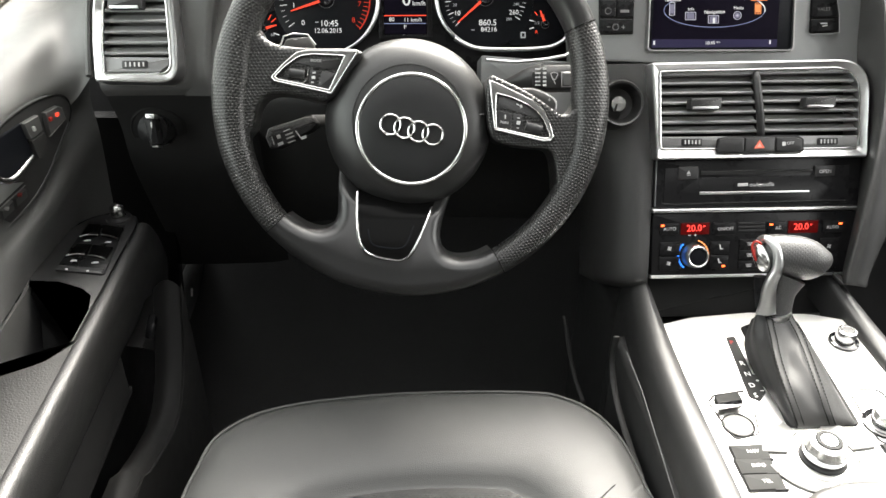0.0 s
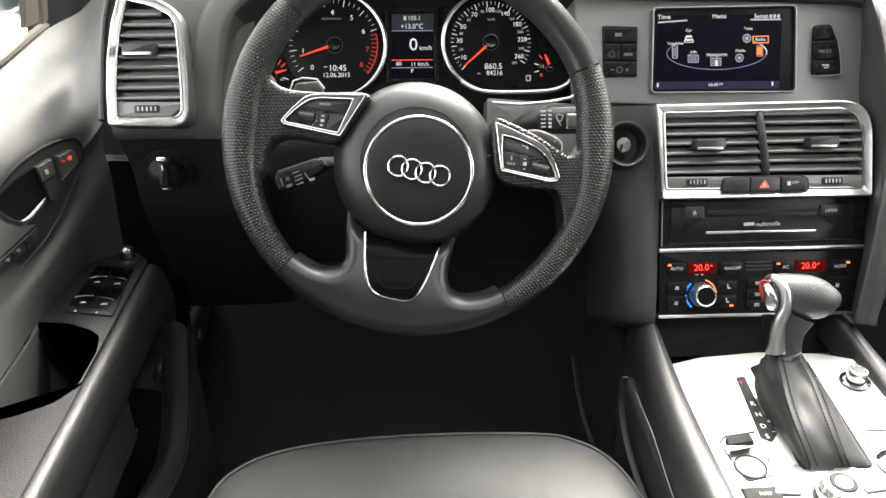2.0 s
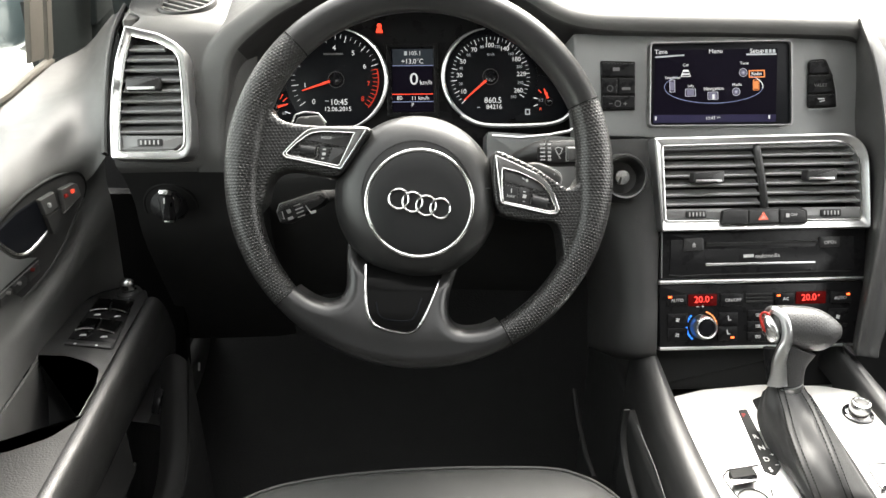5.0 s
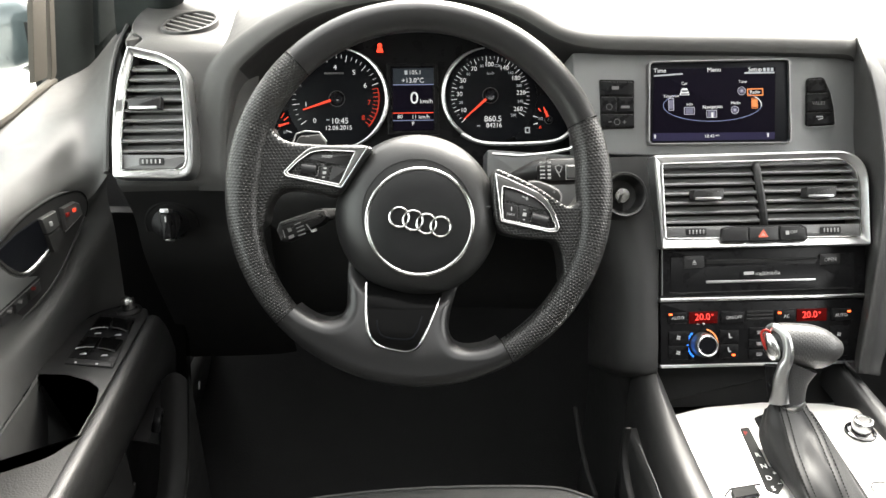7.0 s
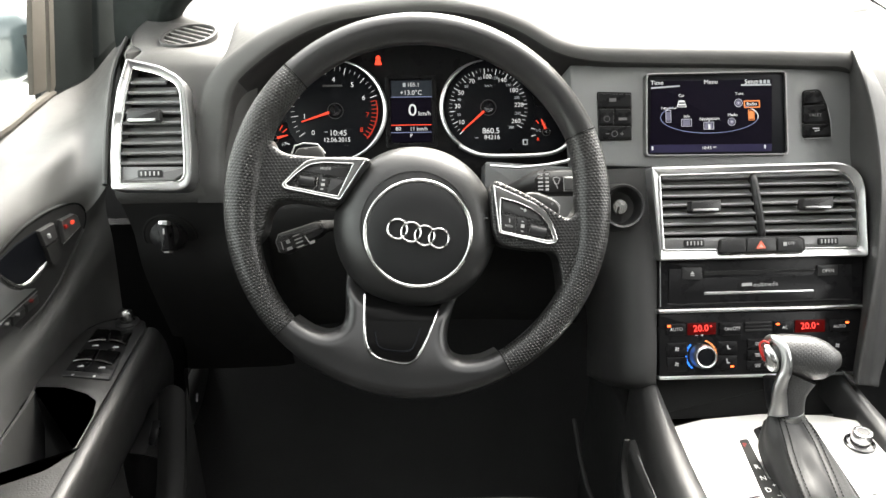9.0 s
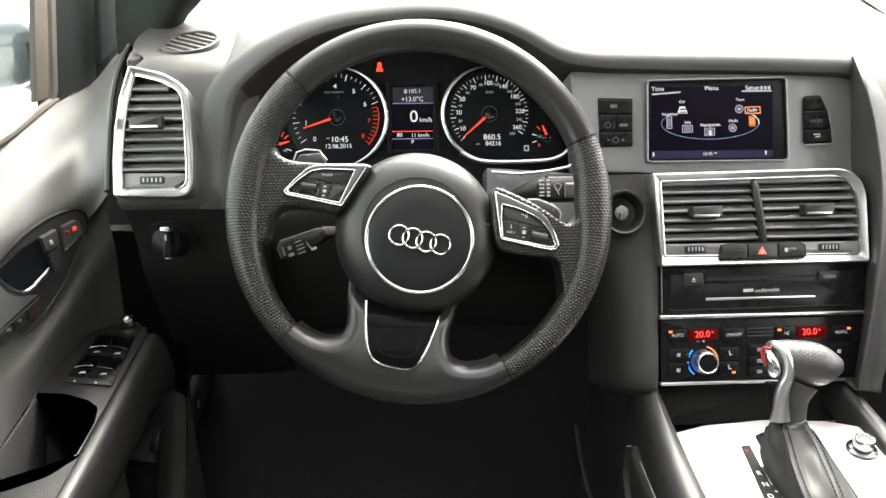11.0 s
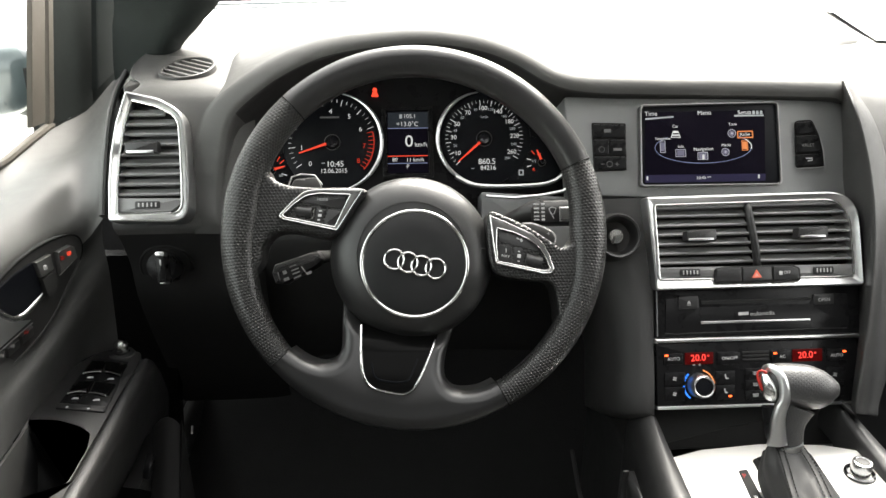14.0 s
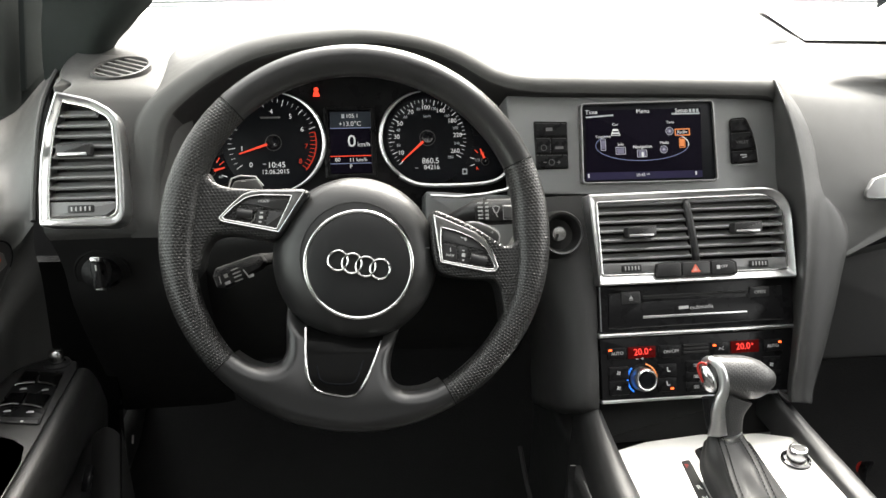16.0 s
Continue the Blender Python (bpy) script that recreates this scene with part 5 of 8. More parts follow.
part("stalk_head", solid(rounded([(0.1411, 0.0862), (0.1535, 0.0932), (0.1934, 0.0935), (0.1942, 0.0679), (0.1526, 0.0677), (0.1418, 0.0716)], 0.004), -0.845, -0.806, 0.006), HARD, wip, "black wiper stalk head")
part("rocker", block(0.1702, 0.0705, -0.812, 0.1830, 0.0848, -0.802, 0.002), KEY_FACE, wip, "black rocker switch")
part("rocker_line", tube([(0.1698, 0.0702, -0.8045), (0.1834, 0.0702, -0.8045), (0.1834, 0.0851, -0.8045), (0.1698, 0.0851, -0.8045)], 0.0005, 0.0005, 6, closed=True), MARK, wip, "fine light rocker outline")
for y in (0.0887, 0.0844, 0.0802, 0.0760, 0.0723):
    bar(0.1451, y, 0.0055, 0.0014, -0.8055, MARK, wip)
    bar(0.1523, y, 0.0035, 0.0022, -0.8055, MARK, wip)
fan = rounded([(0.1586, 0.0841), (0.1622, 0.0852), (0.1665, 0.0839), (0.1638, 0.0779), (0.1608, 0.0780)], 0.0008)
part("wiper_symbol", strip(fan, 0.0008, -0.8062, -0.8056, True), MARK, wip, flat=True)
bar([0.1620, 0.0780][0], [0.1619, 0.0768][1], 0.0008, 0.008, -0.8056, MARK, wip, turn=25)
ign = thing("ignition_lock", DASH, (0.2530, 0.0562, -.885), "round black ignition lock beside the centre stack", "ignition lock")
part("surround", lathe(0.2503, 0.0569, [(0.030, -0.9060), (0.0265, -0.8680), (0.0245, -0.8635), (0.0225, -0.8645), (0.0185, -0.8790), (0.0185, -0.8880), (0, -0.8880)]), HARD, ign, "stepped black surround")
part("lock_barrel", lathe(0.2504, 0.0569, [(0.0092, -0.8910), (0.0092, -0.8780), (0.0080, -0.8762), (0, -0.8755)]), POLISH, ign, "metal lock barrel")
part("key_slot", solid(rounded([(0.2444, 0.0493), (0.2474, 0.0573), (0.2494, 0.0565), (0.2470, 0.0486)], 0.0005), -0.8770, -0.8748, 0.0002), DARK, ign)
# ---- infotainment screen ----
scr = thing("infotainment_screen", DASH, (0.3705, 0.1666, -.885), "lit dash screen showing a menu, in a chrome frame", "screen")
so = rounded([(0.2869, 0.2135), (0.4563, 0.2150), (0.4564, 0.1145), (0.2840, 0.1156)], 0.006, 6)
si = rounded([(0.2892, 0.2114), (0.4541, 0.2130), (0.4537, 0.1166), (0.2865, 0.1176)], 0.005, 6)
part("frame", hoop(so, si, -0.90, -0.8835, 0.0009), POD_FRAME, scr, "rounded chrome frame")
part("bezel", solid(offset(so, 0.001), -0.90, -0.8868, 0.0005), GAUGE_FACE, scr, "gloss black bezel")
sd = rounded([(0.2941, 0.2046), (0.4398, 0.2056), (0.4366, 0.1197), (0.2903, 0.1202)], 0.001)
dsp = part("display", solid(sd, -0.888, -0.8862, 0.0002), SCREEN, scr, "dark lit display")
Z1 = -0.8858
part("status_bar", solid(rounded([(0.2907, 0.1296), (0.4370, 0.1285), (0.4366, 0.1197), (0.2903, 0.1202)], 0.0005), -0.8862, -0.8861, 0.00005), SCREEN_BAR, dsp, flat=True)
writing("Time", 0.3008, 0.2024, Z1, 0.0074, WHITE_GLOW, dsp, turn=1.5)
writing("Menu", 0.3654, 0.2027, Z1, 0.0074, WHITE_GLOW, dsp, turn=1.5)
writing("Setup", 0.4146, 0.2026, Z1, 0.0074, WHITE_GLOW, dsp, turn=1.5)
for k in range(3):
    bar([0.4305, 0.2024][0] + (k - 1) * 0.0046, [0.4305, 0.2024][1], 0.0030, 0.0040, Z1, DIM_GLOW, dsp, turn=1.5)
for a, b in (((0.2937, 0.1964), (0.3280, 0.1986)), ((0.4019, 0.1987), (0.4380, 0.1988))):
    part("menu_line", strip([a, b], 0.0018, Z1 - 0.0002, Z1), DIM_GLOW, dsp, flat=True)
writing("10:45", 0.3582, 0.1248, Z1, 0.0054, WHITE_GLOW, dsp, turn=1.5)
writing("am", 0.3678, 0.1259, Z1, 0.0036, WHITE_GLOW, dsp)
for x, y in ((0.2933, 0.1255), (0.4285, 0.1253)):
    bar(x, y, 0.0018, 0.0045, Z1, WHITE_GLOW, dsp)
# oval menu track with seven icons
ex, ey = 0.3627, 0.1613
SP = 0.885 / 1357.93
ov = []
for k in range(60):
    a = radians(138 + 264 * k / 59)
    ov.append((ex + 90 * SP * math.cos(a), ey + 29 * SP * math.sin(a)))
part("menu_oval", strip(ov, 0.0006, Z1 - 0.0002, Z1), BLUEISH, dsp, flat=True)
part("menu_oval_end", strip(ov[48:57], 0.0011, Z1 - 0.0001, Z1 + 0.0001), WHITE_GLOW, dsp, flat=True)


def icon_box(x, y, w, h, mat=ICON_GLOW, fill=None):
    part("icon", hoop(rect(x - w / 2, y - h / 2, x + w / 2, y + h / 2, 0.0008), rect(x - w / 2 + .0007, y - h / 2 + .0007, x + w / 2 - .0007, y + h / 2 - .0007, 0.0004), Z1 - 0.0002, Z1, 0.00003), mat, dsp, flat=True)
    if fill:
        part("icon", solid(rect(x - w * 0.36, y - h * 0.36, x + w * 0.36, y + h * 0.36, 0.0004), Z1 - 0.0003, Z1 - 0.0001, 0.00003), fill, dsp, flat=True)


def icon_disc(x, y, r):
    part("icon", strip(disc(x, y, r, n=28), 0.0007, Z1 - 0.0002, Z1, True), ICON_GLOW, dsp, flat=True)
    part("icon", solid(disc(x, y, r * 0.72, n=24), Z1 - 0.0003, Z1 - 0.0001, 0.00003), ICON_DIM, dsp, flat=True)
    part("icon", solid(disc(x, y, r * 0.28, n=16), Z1 - 0.0002, Z1 + 0.0001, 0.00003), ICON_GLOW, dsp, flat=True)


icon_box(0.3134, 0.1629, 0.0065, 0.0145, ICON_GLOW, ICON_DIM)
icon_box(0.3349, 0.1550, 0.0125, 0.009, ICON_GLOW, ICON_DIM)
icon_box(0.3615, 0.1511, 0.0125, 0.009, ICON_GLOW, ICON_DIM)
bar(0.3621, 0.1497, 0.0025, 0.006, Z1 + 0.0001, WHITE_GLOW, dsp)
icon_disc(0.3893, 0.1553, 0.0044)
icon_disc(0.3980, 0.1776, 0.0046)
icon_box(0.4132, 0.1630, 0.0075, 0.0125, SCREEN_ORANGE, SCREEN_ORANGE)
part("icon", solid(rounded([(0.3235, 0.1735), (0.3266, 0.1816), (0.3327, 0.1815), (0.3358, 0.1733)], 0.0008), Z1 - 0.0003, Z1, 0.00003), WHITE_GLOW, dsp, flat=True)
bar(0.3298, 0.1782, 0.007, 0.0016, Z1 + 0.0002, SCREEN, dsp)
bar(0.3297, 0.1748, 0.009, 0.0012, Z1 + 0.0002, SCREEN, dsp)
for s, x, y, sz in (("Car", 0.3296, 0.1870, .0048), ("Telephone", 0.3138, 0.1724, .0044), ("Info", 0.3353, 0.1625, .0048), ("Navigation", 0.3626, 0.1592, .0056), ("Media", 0.3904, 0.1635, .0048), ("Tone", 0.3993, 0.1885, .0048)):
    writing(s, x, y, Z1 + 0.0001, sz, WHITE_GLOW, dsp, turn=1.5)
writing("Radio", 0.4139, 0.1760, Z1 + 0.0001, 0.0054, WHITE_GLOW, dsp, turn=1.5)
part("menu_highlight", hoop(rounded([(0.4044, 0.1802), (0.4238, 0.1806), (0.4241, 0.1717), (0.4046, 0.1714)], 0.0008), rounded([(0.4057, 0.1789), (0.4224, 0.1792), (0.4227, 0.1731), (0.4061, 0.1727)], 0.0004), Z1 - 0.0002, Z1, 0.00003), SCREEN_ORANGE, dsp, "orange highlight box", flat=True)

# button banks beside the screen
bank = thing("button_bank", DASH, (0.2508, 0.1643, -.89), "black bank of dash buttons beside the screen", "button panel", "dash button banks")
part("housing", solid(rounded([(0.2307, 0.1943), (0.2717, 0.1929), (0.2707, 0.1365), (0.2311, 0.1359)], 0.002), -0.905, -0.8905, 0.001), POCKET, bank)
for a, b, c, e in (((0.2315, 0.1918), (0.2703, 0.1905), (0.2704, 0.1748), (0.2308, 0.1755)), ((0.2314, 0.1735), (0.2498, 0.1732), (0.2490, 0.1549), (0.2314, 0.1552)), ((0.2512, 0.1731), (0.2703, 0.1728), (0.2702, 0.1545), (0.2504, 0.1548)), ((0.2313, 0.1532), (0.2701, 0.1524), (0.2701, 0.1375), (0.2313, 0.1383))):
    part("button", solid(rounded([a, b, c, e], 0.0015), -0.895, -0.8885, 0.0012), SATIN, bank)
bar(0.2483, 0.1836, 0.008, 0.004, -0.8882, FAINT, bank)
bar(0.2596, 0.1611, 0.010, 0.003, -0.8882, FAINT, bank)
part("symbol", strip(disc(0.2406, 0.1614, 0.0034, n=20), 0.0006, -0.8884, -0.8882, True), FAINT, bank, flat=True)
part("symbol", strip(disc(0.2494, 0.1437, 0.0034, n=20), 0.0007, -0.8884, -0.8882, True), FAINT, bank, flat=True)
bar(0.2412, 0.1439, 0.004, 0.0009, -0.8882, FAINT, bank)
bar(0.2582, 0.1435, 0.004, 0.0009, -0.8882, FAINT, bank)
bar(0.2582, 0.1435, 0.0009, 0.004, -0.8880, FAINT, bank)
bank2 = thing("button_bank", DASH, (0.4947, 0.1645, -.89), "black bank of dash buttons with a bright lower edge", "button panel", "dash button banks")
part("housing", solid(rounded([(0.4790, 0.1928), (0.5003, 0.1939), (0.5102, 0.1701), (0.5133, 0.1370), (0.4780, 0.1356)], [.006, .006, .02, .003, .003]), -0.905, -0.8905, 0.001), POCKET, bank2)
for loop in (((0.4793, 0.1903), (0.4976, 0.1914), (0.5039, 0.1768), (0.4785, 0.1758)), ((0.4783, 0.1738), (0.5044, 0.1747), (0.5089, 0.1539), (0.4779, 0.1531)), ((0.4778, 0.1511), (0.5095, 0.1518), (0.5108, 0.1381), (0.4777, 0.1367))):
    part("button", solid(rounded(loop, 0.0018), -0.895, -0.8885, 0.0012), SATIN, bank2)
writing("VALET", 0.4921, 0.1621, -0.8882, 0.0056, FAINT, bank2)
bar(0.4926, 0.1463, 0.008, 0.0014, -0.8882, MARK, bank2)
bar(0.4938, 0.1436, 0.006, 0.0012, -0.8882, MARK, bank2, turn=12)
part("edge_trim", tube([(0.4775, 0.1339, -.889), (0.5000, 0.1342, -.889), (0.5121, 0.1360, -.889), (0.5111, 0.1559, -.889), (0.5079, 0.1732, -.889)], 0.0008, 0.0008, 6), GREY, bank2)

# ---- centre vents ----
cv = thing("centre_air_vents", DASH, (0.4092, 0.0478, -.87), "twin black louvred centre vents in a chrome frame", "air vent")
co = rounded([(0.2837, 0.1010), (0.5365, 0.1034), (0.5381, -0.0076), (0.2907, -0.0067)], [.003, .040, .005, .004], 12)
ci = rounded([(0.2946, 0.0917), (0.5267, 0.0944), (0.5284, 0.0032), (0.2971, 0.0055)], [.003, .034, .004, .004], 12)
part("frame", hoop(co, ci, -0.90, -0.8640, 0.0022, -0.8685), CHROME, cv, "satin chrome frame")
part("inner_lip", tube([(p.x, p.y, -0.8680) for p in ci], 0.0008, 0.0008, 8, closed=True), BRIGHT, cv, "bright inner lip")
part("vent_body", solid(offset(co, 0.003), -0.94, -0.9, 0.001), DARK, cv, "dark vent cavity")
ends_l, ends_m, ends_r = [(0.2995, 0.0062), (0.2963, 0.0915)], [(0.4122, 0.0186), (0.4041, 0.0914)], [(0.5309, 0.0059), (0.5291, 0.0623), (0.5243, 0.0790), (0.5152, 0.0912)]
vl = lambda y: interp(y, [p[1] for p in ends_l], [p[0] for p in ends_l])
vm = lambda y: interp(y, [p[1] for p in ends_m], [p[0] for p in ends_m])
vr = lambda y: interp(y, [p[1] for p in ends_r], [p[0] for p in ends_r])
for (ya, yb), a, b in ((((0.3548, 0.0272)[1], (0.3567, 0.0818)[1]), vl, lambda y: vm(y) - 0.001), (((0.4693, 0.0278)[1], (0.4714, 0.0828)[1]), lambda y: vm(y) + 0.004, vr)):
    vent_slats(cv, a, b, -0.873, [lerp(ya, yb, k / 5) for k in range(6)], 0.0076, SLAT)
part("upper_lip", solid(rounded([(0.2975, 0.0862), (0.2970, 0.0915), (0.5099, 0.0939), (0.5165, 0.0885)], 0.001), -0.90, -0.8700, 0.0015), SLAT, cv, "plain black upper lip")
part("divider", tube(catmull([(0.4074, 0.0890, -0.8760), (0.4049, 0.0855, -0.8680), (0.4063, 0.0641, -0.8640), (0.4095, 0.0412, -0.8640), (0.4126, 0.0217, -0.8680), (0.4173, 0.0180, -0.8780)], 4, False), 0.0042, 0.005, 12), BUTTON, cv, "black centre divider")
vent_tab(cv, *(0.3445, 0.0553), -0.866, 0.036, 0.013)
vent_tab(cv, *(0.4764, 0.0557), -0.866, 0.036, 0.013)
part("lower_plate", solid(rounded([(0.2971, 0.0068), (0.2969, 0.0192), (0.5276, 0.0177), (0.5278, 0.0045)], 0.001), -0.90, -0.8695, 0.001), SLAT, cv, "plain black lower plate")
vent_wheel(cv, *(0.3330, 0.0125), -0.868, 0.024, 0.0085)
vent_wheel(cv, *(0.4915, 0.0113), -0.868, 0.024, 0.0085)
hz = thing("hazard_switch_row", DASH, (0.4107, 0.0088, -.866), "row of three black buttons with a red hazard triangle", "switch")
part("plinth", solid(rounded([(0.3601, -0.0002), (0.3622, 0.0161), (0.3731, 0.0184), (0.4541, 0.0188), (0.4620, 0.0146), (0.4625, 0.0001)], 0.003), -0.89, -0.8645, 0.001), DARK, hz)
for loop in (((0.3602, 0.0011), (0.3623, 0.0147), (0.3717, 0.0171), (0.3911, 0.0165), (0.3910, 0.0008)), ((0.3923, 0.0008), (0.3925, 0.0165), (0.4268, 0.0168), (0.4266, 0.0011)), ((0.4286, 0.0010), (0.4288, 0.0168), (0.4511, 0.0168), (0.4583, 0.0133), (0.4590, 0.0015))):
    part("button", solid(rounded(loop, 0.002), -0.872, -0.862, 0.0012), BUTTON, hz)
tri = [(0.4025, 0.0044), (0.4146, 0.0047), (0.4087, 0.0140)]
part("hazard_triangle", hoop(rounded(tri, 0.0004, 3), offset(rounded(tri, 0.0004, 3), 0.0016), -0.8622, -0.8612, 0.0001), ORANGE_MARK, hz, "red hazard triangle", flat=True)
part("hazard_triangle", solid(offset(rounded(tri, 0.0004, 3), 0.0022), -0.8622, -0.8614, 0.0001), HAZARD_PALE, hz, flat=True)
writing("OFF", 0.4444, 0.0097, -0.8614, 0.0048, MARK, hz)
bar(0.4370, 0.0092, 0.004, 0.0045, -0.8614, MARK, hz)

# ---- media player ----
med = thing("media_player", DASH, (0.4134, -0.0366, -.874), "satin black media player with a disc slot", "media player")
part("fascia", solid(rounded([(0.2932, -0.0060), (0.5366, -0.0060), (0.5345, -0.0631), (0.2907, -0.0622)], 0.002), -0.93, -0.8745, 0.001), SATIN, med, "satin black fascia")
part("front_flap", solid(rounded([(0.3044, -0.0168), (0.3434, -0.0154), (0.3441, -0.0279), (0.4757, -0.0274), (0.4831, -0.0164), (0.5230, -0.0162), (0.5219, -0.0573), (0.3025, -0.0579)], 0.002), -0.88, -0.8735, 0.0008), SATIN, med, "front flap")
part("disc_slot", solid(rounded([(0.3467, -0.0208), (0.4769, -0.0201), (0.4767, -0.0241), (0.3465, -0.0247)], 0.001), -0.878, -0.8742, 0.0003), DARK, med, "dark disc slot")
part("slot_lip", tube([(0.3467, -0.0208, -.8735), (0.4782, -0.0208, -.8735)], 0.0009, 0.0009, 6), BUTTON, med)
part("button", solid(rounded([(0.3198, -0.0153), (0.3426, -0.0147), (0.3426, -0.0291), (0.3191, -0.0297)], 0.001), -0.878, -0.8722, 0.0008), BUTTON, med)
part("button", solid(rounded([(0.4807, -0.0163), (0.5053, -0.0164), (0.5046, -0.0283), (0.4799, -0.0288)], 0.001), -0.878, -0.8722, 0.0008), BUTTON, med)
part("eject_symbol", solid(rounded([(0.3291, -0.0234), (0.3338, -0.0234), (0.3316, -0.0196)], 0.0001), -0.8724, -0.8719, 0.0001), MARK, med, flat=True)
bar(0.3314, -0.0248, 0.0045, 0.0008, -0.8720, MARK, med)
writing("OPEN", 0.4927, -0.0232, -0.8720, 0.0056, MARK, med, turn=1.5)
bar(0.3960, -0.0367, 0.012, 0.0036, -0.8732, MARK, med, "badge_mark", turn=1.5)
writing("multimedia", 0.4183, -0.0371, -0.8732, 0.0066, MARK, med, turn=1.5)
part("light_bar", solid(rounded([(0.3452, -0.0442), (0.4750, -0.0445), (0.4755, -0.0471), (0.3450, -0.0475)], 0.0006), -0.876, -0.8725, 0.0004), CHROME, med, "bright metal strip")
part("flap_edge", strip([(0.3019, -0.0565), (0.3178, -0.0583), (0.3312, -0.0575), (0.4661, -0.0567), (0.4934, -0.0563), (0.5180, -0.0571)], 0.0012, -0.8738, -0.8733), BUTTON, med)
part("lower_trim", solid(rounded([(0.2886, -0.0625), (0.5314, -0.0634), (0.5318, -0.0681), (0.2891, -0.0677)], 0.001), -0.90, -0.868, 0.0018), CHROME, med, "chrome strip below the player")
part("side_trim", tube([(0.2942, -0.0061, -.873), (0.2931, -0.0602, -.873)], 0.0008, 0.0008, 6), GREY, med)

# ---- climate panel ----
clm = thing("climate_panel", DASH, (0.4056, -0.1029, -.872), "black climate panel with red temperature displays", "climate control")
part("fascia", solid(rounded([(0.2910, -0.0685), (0.5322, -0.0695), (0.5229, -0.1441), (0.2897, -0.1428)], 0.002), -0.92, -0.8725, 0.001), SATIN, clm, "satin black fascia")
part("lower_trim", solid(rounded([(0.2878, -0.1396), (0.5180, -0.1414), (0.5171, -0.1446), (0.2883, -0.1434)], 0.0008), -0.89, -0.8685, 0.0012), CHROME, clm, "bright lower strip")
CZ = -0.8705
for loop in (((0.2981, -0.0802), (0.3214, -0.0797), (0.3208, -0.0926), (0.2982, -0.0931)), ((0.3614, -0.0798), (0.3882, -0.0801), (0.3874, -0.0944), (0.3606, -0.0947)), ((0.4258, -0.0801), (0.4488, -0.0796), (0.4480, -0.0939), (0.4251, -0.0944)), ((0.4922, -0.0804), (0.5181, -0.0807), (0.5173, -0.0938), (0.4914, -0.0942)),
             ((0.2991, -0.1016), (0.3230, -0.1018), (0.3223, -0.1172), (0.2984, -0.1170)), ((0.2984, -0.1183), (0.3222, -0.1185), (0.3214, -0.1346), (0.2983, -0.1343)), ((0.3589, -0.1018), (0.3817, -0.1020), (0.3809, -0.1168), (0.3582, -0.1166)), ((0.3581, -0.1179), (0.3808, -0.1181), (0.3800, -0.1343), (0.3573, -0.1340)),
             ((0.3938, -0.0998), (0.4194, -0.1001), (0.4187, -0.1117), (0.3932, -0.1115)), ((0.3932, -0.1128), (0.4187, -0.1130), (0.4181, -0.1241), (0.3926, -0.1237)), ((0.3925, -0.1250), (0.4180, -0.1254), (0.4174, -0.1363), (0.3920, -0.1360)), ((0.4897, -0.1006), (0.5128, -0.1008), (0.5118, -0.1171), (0.4887, -0.1169)), ((0.4887, -0.1182), (0.5118, -0.1184), (0.5107, -0.1354), (0.4877, -0.1351))):
    part("button", solid(rounded(loop, 0.001), -0.876, CZ, 0.0007), SATIN, clm)
for loop, tx0, ty0 in ((((0.3240, -0.0798), (0.3574, -0.0797), (0.3567, -0.0933), (0.3234, -0.0934)), 0.3406, -0.0861), (((0.4515, -0.0797), (0.4868, -0.0796), (0.4860, -0.0940), (0.4507, -0.0940)), 0.4675, -0.0867)):
    td = part("temperature_display", solid(rounded(loop, 0.0006), -0.876, -0.8712, 0.0003), DISPLAY_RED, clm, "dark red temperature display")
    writing("20.0", tx0 - 0.0015, ty0, -0.8708, 0.0108, SEGMENT_RED, td, turn=1.5, squash=0.98)
    writing("°", tx0 + 0.0102, ty0 - 0.0003, -0.8708, 0.0090, SEGMENT_RED, td)
for s, x, y in (("AUTO", 0.3101, -0.0864), ("ON/OFF", 0.3760, -0.0874), ("AC", 0.4384, -0.0876), ("AUTO", 0.5034, -0.0880)):
    writing(s, x, y, CZ + 0.0002, 0.0053, MARK, clm, turn=1.5)
for x, y in ((0.3017, -0.0822), (0.4299, -0.0834), (0.5126, -0.0837), (0.3744, -0.1307)):
    part("indicator_led", solid(rect(x - 0.002, y - 0.0011, x + 0.002, y + 0.0011, 0.0003), CZ - 0.001, CZ + 0.0006, 0.0003), LED_ORANGE, clm, "lit orange indicator")
for k in range(3):
    part("grille_bar", tube([(0.3917, -0.0814 - 0.0042 * k, -0.8715), (0.4226, -0.0812 - 0.0042 * k, -0.8715)], 0.0013, 0.0012, 6), BUTTON, clm)
def fan_symbol(x, y):
    for k in range(4):
        a = radians(90 * k + 25)
        bar(x + 0.0016 * math.cos(a), y + 0.0016 * math.sin(a), 0.0024, 0.0013, CZ + 0.0002, MARK, clm, "symbol", turn=90 * k + 60)


def seat_symbol(x, y):
    bar(x - 0.0009, y + 0.0008, 0.0012, 0.0046, CZ + 0.0002, MARK, clm, "symbol", turn=8)
    bar(x + 0.0008, y - 0.0018, 0.0034, 0.0011, CZ + 0.0002, MARK, clm, "symbol", turn=4)


def screen_symbol(x, y):
    part("symbol", strip([(x - 0.0034, y + 0.0014), (x + 0.0034, y + 0.0014), (x + 0.0027, y - 0.0016), (x - 0.0027, y - 0.0016)], 0.0005, CZ, CZ + 0.0003, True), MARK, clm, flat=True)
    for k in range(3):
        bar(x + (k - 1) * 0.0015, y - 0.0003, 0.0005, 0.0028, CZ + 0.0004, MARK, clm, "symbol", turn=12)


